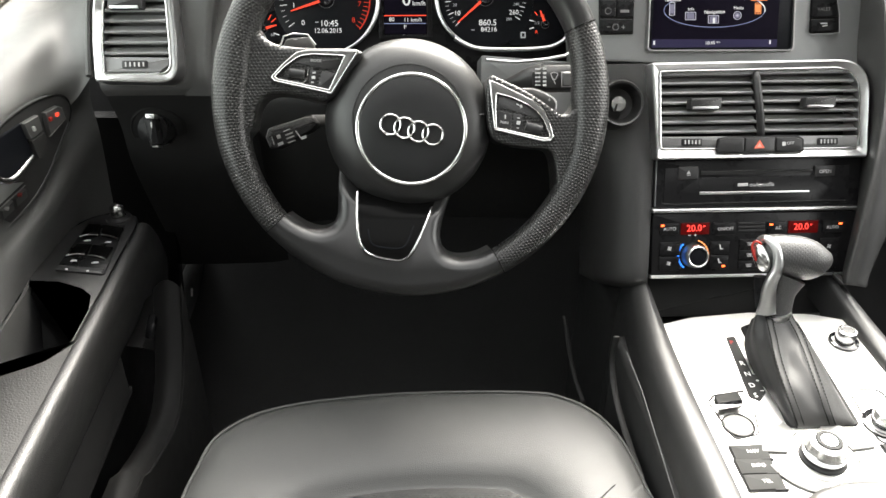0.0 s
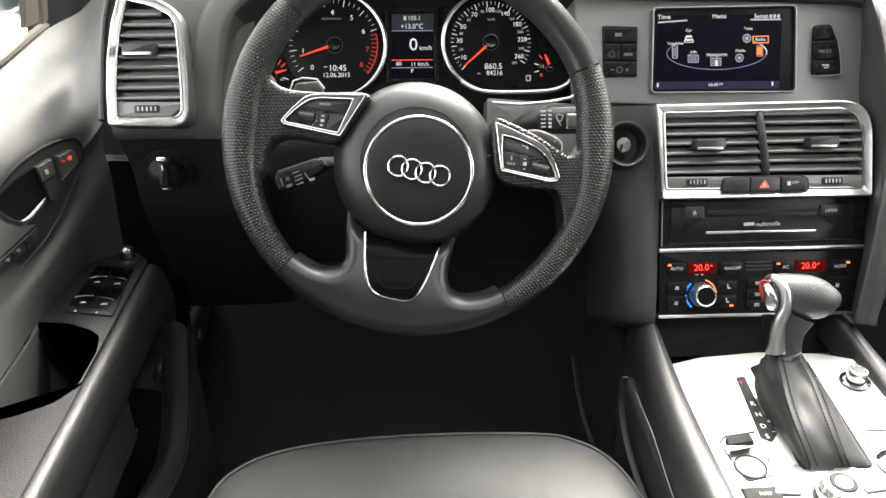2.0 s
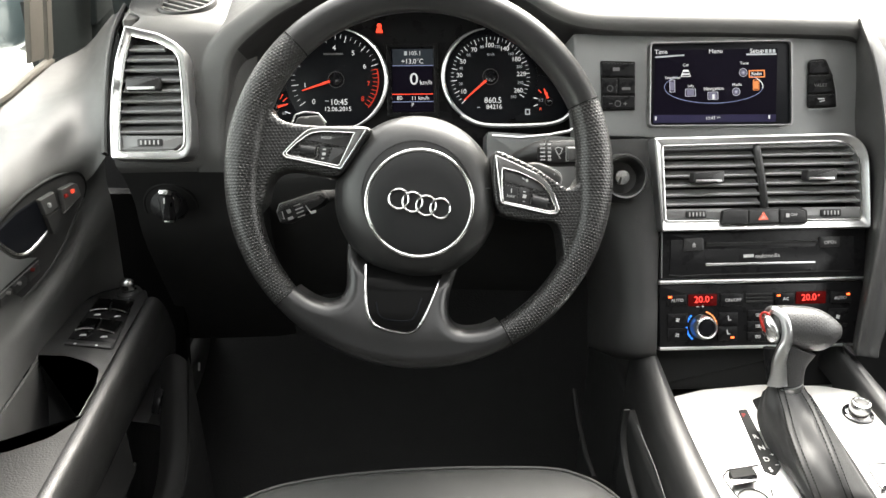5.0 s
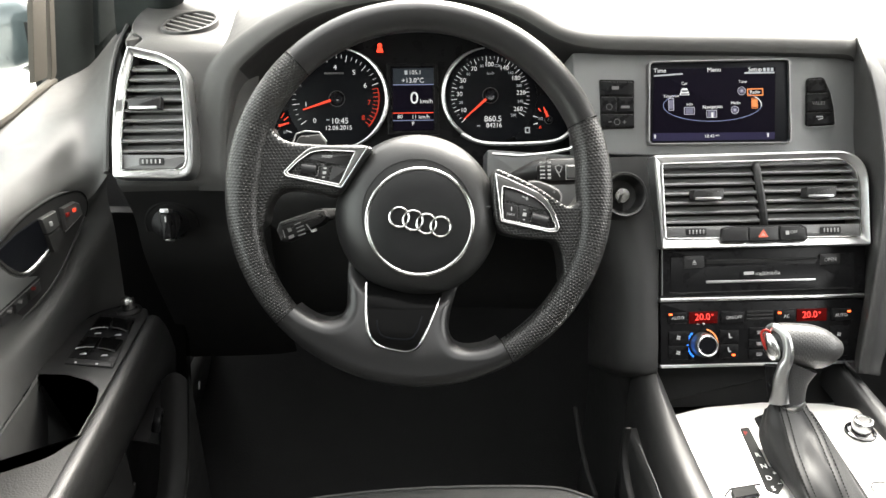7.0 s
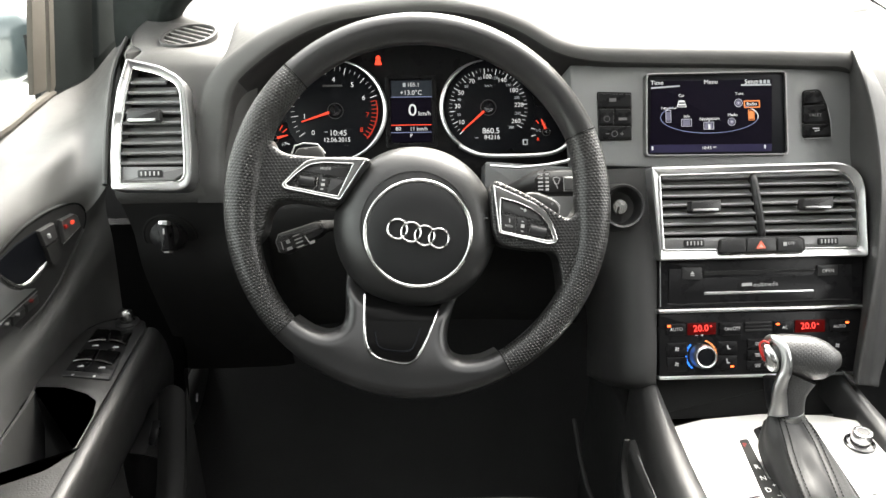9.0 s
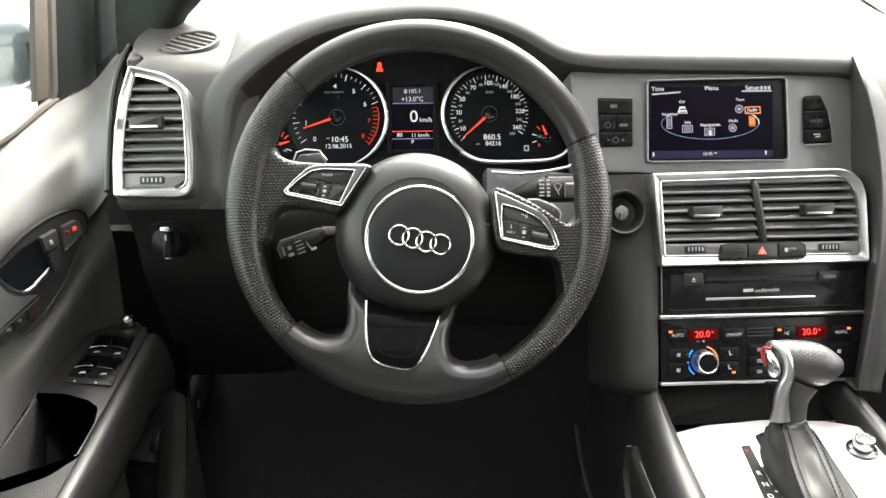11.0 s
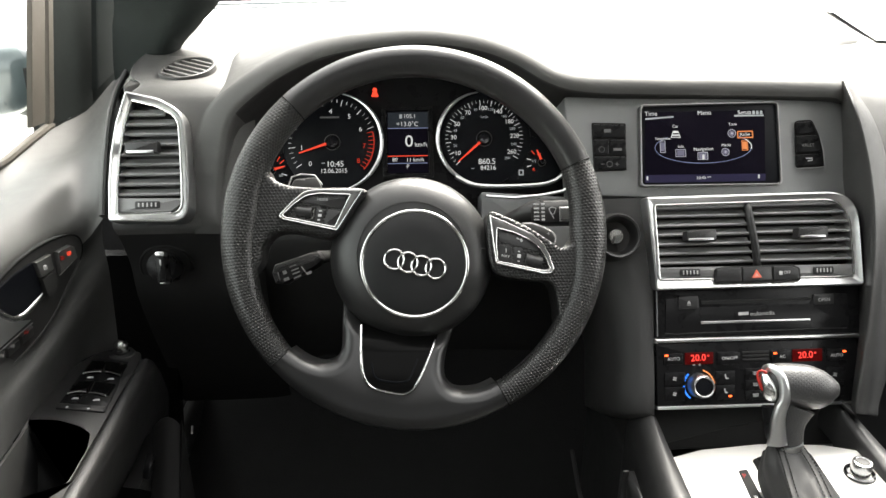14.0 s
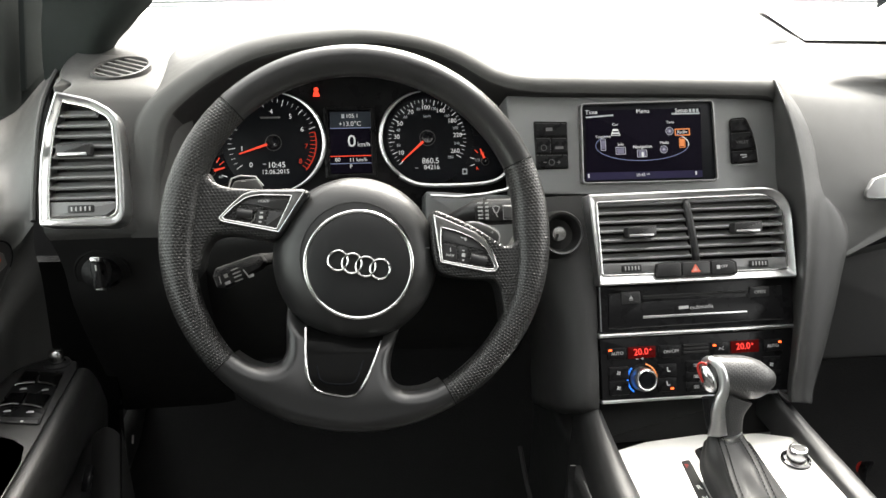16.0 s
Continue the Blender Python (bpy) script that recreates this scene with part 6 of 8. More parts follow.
for x, y in ((0.3103, -0.1089), (0.3095, -0.1263), (0.5001, -0.1101)):
    fan_symbol(x, y)
for x, y in ((0.3709, -0.1086), (0.3694, -0.1247), (0.4991, -0.1270)):
    seat_symbol(x, y)
for x, y in ((0.4058, -0.1053), (0.4052, -0.1183), (0.4045, -0.1305)):
    screen_symbol(x, y)
kx, ky = 0.3390, -0.1175
dialk = part("temperature_dial", lathe(kx, ky, [(0.0142, -0.874), (0.0137, -0.862), (0.0128, -0.8570), (0.0114, -0.8555), (0.0103, -0.8560), (0.0096, -0.860), (0, -0.861)]), CHROME, clm, "knurled chrome temperature dial")
part("dial_cap", lathe(kx, ky, [(0.0097, -0.864), (0.0094, -0.8580), (0.0084, -0.8568), (0, -0.8562)], 28), GAUGE_FACE, dialk, "black dial cap")
for k in range(9):
    a = radians(228 - 11.5 * k)
    part("blue_segment", strip([(kx + 0.0178 * math.cos(a - 0.075), ky + 0.0178 * math.sin(a - 0.075)), (kx + 0.0178 * math.cos(a + 0.075), ky + 0.0178 * math.sin(a + 0.075))], 0.0018, -0.8735, -0.8715), BLUE_GLOW, clm, "lit blue segment", flat=True)
for k in range(8):
    a = radians(68 - 12 * k)
    part("red_segment", strip([(kx + 0.0178 * math.cos(a - 0.075), ky + 0.0178 * math.sin(a - 0.075)), (kx + 0.0178 * math.cos(a + 0.075), ky + 0.0178 * math.sin(a + 0.075))], 0.0016, -0.8735, -0.8715), ORANGE_GLOW, clm, "lit orange segment", flat=True)
bar(kx - 0.005, ky + 0.0235, 0.003, 0.0008, -0.8716, MARK, clm)
bar(kx + 0.0015, ky + 0.0238, 0.003, 0.0008, -0.8716, MARK, clm)
bar(kx + 0.0015, ky + 0.0238, 0.0008, 0.003, -0.8714, MARK, clm)
# dark tray under the stack
part("lower_tray", solid(rounded([(0.2896, -0.1437), (0.5265, -0.1451), (0.5232, -0.2001), (0.2805, -0.1995)], 0.004), -0.96, -0.915, 0.004), DARK, clm, "dark recess below the panel")
# ---- centre console ----
CZT = 0.46
con = thing("centre_console", WORLD, (0.395, 0.45, 0.02), "centre console with silver trim panel and black soft sides", "centre console")
panel = rounded([(0.290, -0.25), (0.503, -0.25), (0.504, 0.40), (0.504, 0.672), (0.47, 0.684), (0.40, 0.690), (0.33, 0.684), (0.2905, 0.672)], [.002, .002, .01, .004, .05, .05, .05, .003], 4)
part("trim_panel", solid(panel, 0.43, CZT, 0.002), ALU, con, "bright silver metal trim panel", WORLD)


def console_side(sign, x_in):
    rows = []
    for k in range(16):
        y = -0.25 + k * 0.0667
        up = 0.0 if y < 0.56 else 0.018 * ((y - 0.56) / 0.19) ** 1.6
        out = 0.0 if y < 0.60 else -0.012 * (y - 0.60) / 0.15
        rows.append([(x_in + sign * (0.004), y, 0.44), (x_in + sign * 0.0005, y, 0.461 + up), (x_in - sign * 0.005, y, 0.4665 + up), (x_in - sign * (0.016 + out), y, 0.468 + up), (x_in - sign * (0.026 + out), y, 0.463 + up), (x_in - sign * (0.0335 + out), y, 0.448 + up),
                     (x_in - sign * (0.0365 + out), y, 0.415 + up * 0.6), (x_in - sign * (0.038 + out), y, 0.25), (x_in - sign * (0.039 + out), y, 0.0)])
    return sheet(catmull_rows(rows, 2))


part("side_rail", console_side(1, 0.2895), SOFT, con, "padded black console side", WORLD)
part("side_rail", console_side(-1, 0.5045), SOFT, con, "padded black console side", WORLD)
part("core", block(0.25, -0.25, 0.0, 0.545, 0.70, 0.425, 0.01), DARK, con, "", WORLD)
part("front_core", block(0.27, 0.60, 0.0, 0.54, 0.95, 0.40, 0.01), DARK, con, "", WORLD)
part("carpet_edge", tube([(0.2250, 0.8387, 0.3446), (0.2250, 0.7944, 0.3210), (0.2220, 0.7404, 0.3192), (0.2200, 0.6869, 0.3290)], 0.003, 0.003, 8), DARK, con, "soft carpet edge by the tunnel", WORLD)

part("side_seam", tube([(0.2505, 0.6530, 0.4371), (0.2505, 0.5898, 0.4367), (0.2505, 0.4824, 0.4194), (0.2505, 0.4423, 0.4141)], 0.0006, 0.0006, 6), FAINT, con, "fine seam line", WORLD)

# selector plate, keys and knobs on the console
FLAT = pose(0, 0, CZT, 0, 0, 0)


def on_console(*p):
    return [q[:2] for q in p]


gate = thing("gear_gate", FLAT, (0.35, 0.63, 0), "silver selector plate with a dark gear position window", "gear gate")
part("plate", solid(rounded(on_console((0.3445, 0.6535, 0.4600), (0.3555, 0.6611, 0.4600), (0.4050, 0.6712, 0.4600), (0.3706, 0.5136, 0.4600), (0.3410, 0.5091, 0.4600)), 0.004), -0.002, 0.0012, 0.0008), ALU, gate, "silver plate", FLAT)
win = part("position_window", solid(rounded([(0.3553, 0.6431, 0.4620)[:2], (0.3653, 0.6446, 0.4620)[:2], (0.3610, 0.5833, 0.4620)[:2], (0.3655, 0.5797, 0.4620)[:2], (0.3638, 0.5564, 0.4620)[:2], (0.3528, 0.5441, 0.4620)[:2], (0.3442, 0.5509, 0.4620)[:2]], 0.0022), 0.0, 0.0024, 0.0006), KEY_GREY, gate, "dark gear position window", FLAT)
part("slot_line", strip([(0.3483, 0.6513, 0.4612)[:2], (0.3448, 0.6153, 0.4612)[:2], (0.3428, 0.5851, 0.4612)[:2]], 0.0008, 0.0004, 0.0016), MARK, gate, "fine edge of the plate", FLAT)
for s, (x, y, z) in (("P", (0.3578, 0.6337, 0.4625)), ("R", (0.3561, 0.5996, 0.4625)), ("N", (0.3554, 0.5830, 0.4625)), ("D", (0.3533, 0.5662, 0.4625)), ("S", (0.3513, 0.5517, 0.4625))):
    writing(s, x, y, 0.0027, 0.0085, RED_MARK if s == "P" else PAPER, win, turn=0, frame_m=FLAT)
for s, (x, y, z) in (("+", (0.3617, 0.5725, 0.4625)), ("–", (0.3605, 0.5585, 0.4625))):
    writing(s, x, y, 0.0027, 0.007, PAPER, win, frame_m=FLAT)
sel = thing("gear_selector", WORLD, (0.385, 0.63, CZT), "automatic gear lever with a perforated grip and leather boot", "gear selector")
# leather boot, from its collar down to the gate: left edge, two seams and right edge of each cross-section
BOOT = [((0.3679, 0.6189, 0.5120), (0.3774, 0.6139, 0.5140), (0.3989, 0.6138, 0.5140), (0.4052, 0.6200, 0.5120)), ((0.3630, 0.6056, 0.4990), (0.3746, 0.5909, 0.5060), (0.4022, 0.5895, 0.5060), (0.4117, 0.6001, 0.5000)), ((0.3642, 0.5832, 0.4840), (0.3702, 0.5629, 0.4975), (0.4015, 0.5614, 0.4975), (0.4194, 0.5761, 0.4900)),
        ((0.3651, 0.5499, 0.4740), (0.3693, 0.5326, 0.4870), (0.4004, 0.5310, 0.4870), (0.4239, 0.5459, 0.4780)), ((0.3669, 0.5254, 0.4660), (0.3727, 0.5149, 0.4745), (0.4029, 0.5134, 0.4745), (0.4299, 0.5227, 0.4670)), ((0.3689, 0.5121, 0.4605), (0.3767, 0.5083, 0.4640), (0.4073, 0.5075, 0.4640), (0.4341, 0.5110, 0.4605))]
rows = []
for k, (a, b, c, e) in enumerate(BOOT):
    a, b, c, e = Vector(a), Vector(b), Vector(c), Vector(e)
    fold = 0.0022 * math.sin(2.2 * k + 0.6) if 0 < k < 5 else 0.0
    away = Vector((0, interp(k, [0, 1, 2, 3, 4, 5], [0.006, 0.012, 0.03, 0.045, 0.05, 0.05]), interp(k, [0, 1, 5], [-0.012, -0.02, -0.006])))
    rows.append([a, lerp(a, b, 0.5) + Vector((0, 0, 0.0012 - fold * 0.6)), b - Vector((0.003, 0, 0.0004)), b + Vector((0.003, 0, 0)), lerp(b, c, 0.35) + Vector((0, 0, -0.0008 + fold)), lerp(b, c, 0.7) + Vector((0, 0, -0.0008 - fold)), c - Vector((0.003, 0, 0)), c + Vector((0.003, 0, -0.0004)), lerp(c, e, 0.55) + Vector((0, 0, 0.0014 + fold * 0.5)), e,
                 e + away * 0.5, e + away, lerp(a, e, 0.5) + away * 1.15, a + away, a + away * 0.5])
rows.append([Vector((p.x, p.y, CZT - 0.004)) for p in rows[-1]])
cols = [catmull([r[j] for r in rows], 6, closed=False) for j in range(len(rows[0]))]
rr = [catmull([c[i] for c in cols], 4) for i in range(len(cols[0]))]
boot = part("boot", sheet(rr, closed_u=True), LEATHER, sel, "creased black leather boot", WORLD)
for j in (2, 3, 6, 7):
    line_pts = catmull([r[j] + Vector((0, -0.0008, 0.0010)) for r in rows[:6]], 8, closed=False)
    for i in range(len(line_pts) - 1):
        part("stitch", tube([line_pts[i], lerp(line_pts[i], line_pts[i + 1], 0.6)], 0.0006, 0.0006, 5, ends=False), STITCH, boot, "", WORLD)
part("boot_ring", solid(rounded([(0.3778, 0.6604, 0.4600)[:2], (0.4015, 0.6705, 0.4600)[:2], (0.4474, 0.6704, 0.4600)[:2], (0.4367, 0.5084, 0.4600)[:2], (0.3649, 0.5091, 0.4600)[:2]], 0.006), 0.458, 0.4622, 0.001), SATIN, sel, "black frame under the boot", WORLD)
# stem and grip, in the dashboard frame
K = 0.768
part("stem_collar", tube([(0.3897, -0.1701, -0.7750), (0.3891, -0.1675, -0.7740), (0.3885, -0.1643, -0.7730)], [0.0160, 0.0166, 0.0160], [0.0155, 0.0162, 0.0155], 28), CHROME, sel, "satin metal collar")
stem = catmull([(0.3950, -0.1675, -0.7760), (0.3948, -0.1521, -0.7740), (0.3964, -0.1399, -0.7720), (0.4023, -0.1266, -0.7690)], 5, False)
part("stem", tube([p - Vector((0.0035, 0, 0)) for p in stem], [lerp(0.0150, 0.0200, (k / (len(stem) - 1)) ** 1.6) for k in range(len(stem))], 0.0150, 20), KNOB_PERF, sel, "black leather stem")
fr = catmull([(0.3735, -0.1646, -0.7620), (0.3735, -0.1523, -0.7590), (0.3729, -0.1395, -0.7560), (0.3746, -0.1281, -0.7530), (0.3776, -0.1185, -0.7500), (0.3779, -0.1058, -0.7490), (0.3751, -0.0940, -0.7510), (0.3691, -0.0870, -0.7570), (0.3665, -0.0896, -0.7660)], 5, False)
part("stem_trim", tube(fr, [interp(k / (len(fr) - 1), [0, 0.12, 0.35, 0.6, 1.0], [0.0110, 0.0085, 0.0066, 0.0050, 0.0034]) for k in range(len(fr))], 0.0050, 16), CHROME, sel, "satin metal spine")
part("stem_inset", tube(catmull([(0.3728, -0.1623, -0.7680), (0.3707, -0.1443, -0.7670), (0.3690, -0.1266, -0.7670)], 4, False), 0.0062, 0.010, 14), SATIN, sel, "black inset in the stem")
HEAD = [((0.3709, -0.1051), 0.015, 0.016), ((0.3768, -0.1041), 0.0200, 0.019), ((0.3917, -0.1056), 0.0215, 0.021), ((0.4078, -0.1087), 0.0228, 0.0215), ((0.4235, -0.1114), 0.0200, 0.020), ((0.4343, -0.1130), 0.0135, 0.015), ((0.4398, -0.1149), 0.0075, 0.009), ((0.4422, -0.1155), 0.001, 0.001)]
hp = catmull([(p[0], p[1], a) for p, a, b in HEAD], 4, False)
hb = catmull([(b, 0, 0) for p, a, b in HEAD], 4, False)
part("grip", tube([(p.x, p.y, -K) for p in hp], [max(0.0008, p.z) for p in hp], [max(0.0008, q.x) for q in hb], 24), KNOB_PERF, sel, "grey perforated leather grip")
bx0, by0 = 0.3659, -0.1068
bm = bmesh.new()
bmesh.ops.create_uvsphere(bm, u_segments=20, v_segments=12, radius=1.0)
bmesh.ops.scale(bm, verts=bm.verts, vec=(0.0075, 0.0165, 0.011))
bmesh.ops.rotate(bm, verts=bm.verts, matrix=Matrix.Rotation(radians(18), 3, "Z"))
bmesh.ops.translate(bm, verts=bm.verts, vec=(bx0, by0, -0.760))
part("release_button", bm, POLISH, sel, "satin metal release button")
part("button_ring", tube(catmull([(0.3595, -0.1090, -.757), (0.3564, -0.1009, -.758), (0.3561, -0.0929, -.760), (0.3595, -0.0895, -.758), (0.3636, -0.0919, -.755)], 4, False), 0.0012, 0.0012, 6), RED_MARK, sel, "red ring at the button")


def knob_at(x, y, name, label, category, r, h, cap_mat, ring=True):
    t = thing(name, FLAT, (x, y, 0), label, category)
    if ring:
        part("surround", lathe(x, y, [(r * 1.55, 0.0), (r * 1.5, 0.0022), (r * 1.25, 0.003), (r * 1.12, 0.001)], 36), PIANO, t, "dark surround", FLAT)
    part("knob", lathe(x, y, [(r * 0.95, 0.0), (r, h * 0.45), (r, h * 0.8), (r * 0.9, h * 0.97), (r * 0.72, h), (r * 0.66, h * 0.96)], 36), POLISH, t, "metal knob", FLAT)
    part("cap", lathe(x, y, [(r * 0.68, h * 0.9), (r * 0.6, h * 0.99), (0, h * 1.01)], 30), cap_mat, t, "", FLAT)
    return t


knob_at(*(0.4832, 0.6319, 0.4600)[:2], "parking_knob", "small bright push knob with a black cap on the silver console", "knob", 0.0105, 0.017, BUTTON)
key = thing("console_key", FLAT, (0.3221, 0.5464, 0), "tilted silver parking brake key", "switch")
part("recess", hoop(rounded(on_console((0.3007, 0.5474, 0.4600), (0.3097, 0.5566, 0.4600), (0.3516, 0.5628, 0.4600), (0.3354, 0.5021, 0.4600), (0.3086, 0.4962, 0.4600)), 0.006), rounded(on_console((0.3021, 0.5465, 0.4600), (0.3103, 0.5549, 0.4600), (0.3498, 0.5613, 0.4600), (0.3341, 0.5029, 0.4600), (0.3099, 0.4983, 0.4600)), 0.006), -0.002, 0.0012, 0.0004), KEY_GREY, key, "fine recess line", FLAT)
part("key", solid(rounded(on_console((0.3080, 0.5502, 0.4600), (0.3333, 0.5563, 0.4600), (0.3338, 0.5412, 0.4600), (0.3069, 0.5362, 0.4600)), 0.002), 0.0, 0.006, 0.0015), KEY_GREY, key, "tilted silver key", FLAT)
part("key_shadow_gap", solid(rounded(on_console((0.3041, 0.5379, 0.4660), (0.3314, 0.5429, 0.4660), (0.3298, 0.5344, 0.4660), (0.3038, 0.5294, 0.4660)), 0.001), 0.0055, 0.0066, 0.0004), PIANO, key, "dark lower edge", FLAT)
sx1, sy1 = (0.3194, 0.5145, 0.4600)[:2]
sb = thing("start_button", FLAT, (sx1, sy1, 0), "round silver button with a fine ring", "button")
part("ring", hoop(disc(sx1, sy1, 0.0155), disc(sx1, sy1, 0.0140), -0.002, 0.002, 0.0005), KEY_GREY, sb, "fine metal ring", FLAT)
part("cap", solid(disc(sx1, sy1, 0.0138), -0.002, 0.0012, 0.0006, 0.001), ALU_DARK, sb, "silver cap", FLAT)
ctrl = thing("rotary_controller", FLAT, (0.3923, 0.4785, 0), "silver rotary controller knob with a dark ringed cap", "rotary controller")
mx, my = (0.3819, 0.4719, 0.4600)[:2]
# dark ring stands in for the shadow round the knob's foot
part("foot_ring", lathe(mx, my, [(0.0214, 0.0), (0.0210, 0.0022), (0.0190, 0.0030), (0.0185, 0.0045)], 48), DARK, ctrl, "dark ring for the shadow at the foot of the knob", FLAT)
part("dish", lathe(mx, my, [(0.0302, 0.0), (0.0290, 0.0016), (0.0252, 0.0008), (0.0218, 0.0004)], 48), ALU, ctrl, "shallow silver dish", FLAT)
part("knob", lathe(mx, my, [(0.0181, 0.003), (0.0190, 0.006), (0.0192, 0.011), (0.0185, 0.0118), (0.0180, 0.013), (0.0166, 0.0195), (0.0141, 0.0212), (0.0122, 0.0216), (0.0113, 0.0205)], 48), POLISH, ctrl, "bright knob", FLAT)
part("cap", lathe(mx, my, [(0.0114, 0.0206), (0.0106, 0.0226), (0.0082, 0.0230), (0.0077, 0.0215)], 36), DARK, ctrl, "dark ring", FLAT)
part("cap_centre", lathe(mx, my, [(0.0077, 0.0215), (0.0071, 0.0228), (0, 0.0224)], 30), POLISH, ctrl, "bright centre", FLAT)
for a0, a1 in ((110, 170), (190, 250), (-70, -10), (10, 70)):
    loop = [(mx + 0.031 * math.cos(radians(lerp(a0, a1, k / 8))), my + 0.031 * math.sin(radians(lerp(a0, a1, k / 8)))) for k in range(9)] + [(mx + 0.055 * math.cos(radians(lerp(a1, a0, k / 4))) , my + 0.046 * math.sin(radians(lerp(a1, a0, k / 4)))) for k in range(5)]
    part("soft_key", solid(rounded(loop, 0.001, 2), -0.002, 0.0028, 0.0008), ALU_DARK, ctrl, "silver soft key", FLAT)
for i, (s, (x, y, z)) in enumerate((("NAV", (0.3172, 0.4799, 0.4600)), ("INFO", (0.3158, 0.4633, 0.4600)), ("TEL", (0.3161, 0.4454, 0.4600)))):
    kt = thing("menu_key", FLAT, (x, y, 0), "flat silver menu key with dark lettering", "button", "console menu keys")
    part("key", solid(rounded([(x - 0.017, y - 0.0085), (x + 0.016, y - 0.0085), (x + 0.016, y + 0.0085), (x - 0.017, y + 0.0085)], 0.0012), -0.002, 0.0026, 0.0008), KEY_GREY, kt, "", FLAT)
    part("key_joint", hoop(rect(x - 0.0182, y - 0.0097, x + 0.0172, y + 0.0097, 0.0016), rect(x - 0.0172, y - 0.0087, x + 0.0162, y + 0.0087, 0.0012), -0.002, 0.0012, 0.0003), DARK, kt, "dark joint", FLAT)
    writing(s, x + 0.002, y, 0.0029, 0.0056, MARK, kt, frame_m=FLAT)
    part("key_slot", solid(rect(x + 0.006, y - 0.0098, x + 0.018, y - 0.0085, 0.0003), 0.0, 0.003, 0.0003), DARK, kt, "", FLAT)
vol = knob_at(*(0.4606, 0.5095, 0.4600)[:2], "volume_knob", "silver volume knob on the console", "knob", 0.013, 0.018, POLISH, True)
part("knob_recess", hoop(rounded(on_console((0.4494, 0.5585, 0.4600), (0.4840, 0.5569, 0.4600), (0.4790, 0.4884, 0.4600), (0.4432, 0.4830, 0.4600)), 0.01), offset(rounded(on_console((0.4494, 0.5585, 0.4600), (0.4840, 0.5569, 0.4600), (0.4790, 0.4884, 0.4600), (0.4432, 0.4830, 0.4600)), 0.01), 0.0012), -0.002, 0.0012, 0.0004), KEY_GREY, vol, "fine recess line", FLAT)
rk = thing("menu_key", FLAT, (0.462, 0.475, 0), "flat silver menu key with dark lettering", "button", "console menu keys")
part("key", solid(rect(0.443, 0.4665, 0.476, 0.4835, 0.0012), -0.002, 0.0026, 0.0008), KEY_GREY, rk, "", FLAT)
part("key_joint", hoop(rect(0.4418, 0.4653, 0.4772, 0.4847, 0.0016), rect(0.4428, 0.4663, 0.4762, 0.4837, 0.0012), -0.002, 0.0012, 0.0003), DARK, rk, "dark joint", FLAT)
# padded lid behind the controls
lid = thing("storage_box", FLAT, (0.39, 0.1, 0), "storage box with a grained black padded lid on the console", "storage box")
puffed([(0.300, -0.20), (0.300, 0.30), (0.312, 0.39), (0.345, 0.422), (0.39, 0.432), (0.435, 0.422), (0.468, 0.39), (0.480, 0.30), (0.480, -0.20)], 5, 0.0, 0.022, 0.012, LID, lid, "lid", "", frame_m=FLAT)
# ---- driver door ----
door = thing("driver_door", WORLD, (-0.46, 0.4, 0.0), "black driver door trim with armrest, switches and chrome pull", "car door")
YS = [-0.60 + 0.05 * k for k in range(38)]
# trim surface from the window base down to the armrest, closing against the dash end
UPPER = [
    [(-0.5050, 0.8427, 0.7119), (-0.5000, 0.9437, 0.7196), (-0.4950, 1.1109, 0.7319), (-0.4700, 1.1796, 0.7421), (-0.4300, 1.1886, 0.7821), (-0.3920, 1.1637, 0.8091)],
    [(-0.4850, 0.7982, 0.7015), (-0.4780, 0.8901, 0.7086), (-0.4650, 1.0128, 0.7179), (-0.4450, 1.0834, 0.7259), (-0.4150, 1.1022, 0.7636), (-0.3860, 1.0818, 0.7894)],
    [(-0.4620, 0.7510, 0.6976), (-0.4520, 0.8300, 0.7020), (-0.4380, 0.9387, 0.7120), (-0.4200, 1.0065, 0.7190), (-0.3980, 1.0242, 0.7406), (-0.3800, 1.0232, 0.7656)],
    [(-0.4450, 0.7145, 0.6913), (-0.4350, 0.7870, 0.6904), (-0.4200, 0.8751, 0.7007), (-0.4050, 0.9454, 0.6997), (-0.3870, 0.9671, 0.7134), (-0.3730, 0.9722, 0.7339)],
    [(-0.4370, 0.6892, 0.6725), (-0.4270, 0.7581, 0.6680), (-0.4120, 0.8145, 0.6746), (-0.3970, 0.8683, 0.6730), (-0.3810, 0.9045, 0.6764), (-0.3670, 0.9301, 0.7003)],
    [(-0.4370, 0.6708, 0.6359), (-0.4290, 0.7519, 0.6473), (-0.4160, 0.8020, 0.6574), (-0.3990, 0.8730, 0.6553), (-0.3860, 0.8883, 0.6443), (-0.3640, 0.9027, 0.6693)]]
MIDDLE = [
    [(-0.4400, 0.6360, 0.5555), (-0.4300, 0.7092, 0.5596), (-0.4190, 0.7684, 0.5643), (-0.4080, 0.8325, 0.5822), (-0.3960, 0.8871, 0.6179), (-0.3680, 0.9011, 0.6401)],
    [(-0.4320, 0.6076, 0.5304), (-0.4250, 0.6836, 0.5309), (-0.4120, 0.7390, 0.5397), (-0.4000, 0.7939, 0.5541), (-0.3850, 0.8527, 0.5749), (-0.3640, 0.8933, 0.5973)],
    [(-0.4151, 0.5585, 0.4990), (-0.4122, 0.6394, 0.4990), (-0.4146, 0.7301, 0.4990), (-0.4100, 0.7876, 0.4990), (-0.4011, 0.8578, 0.4990), (-0.3655, 0.8827, 0.4990)]]
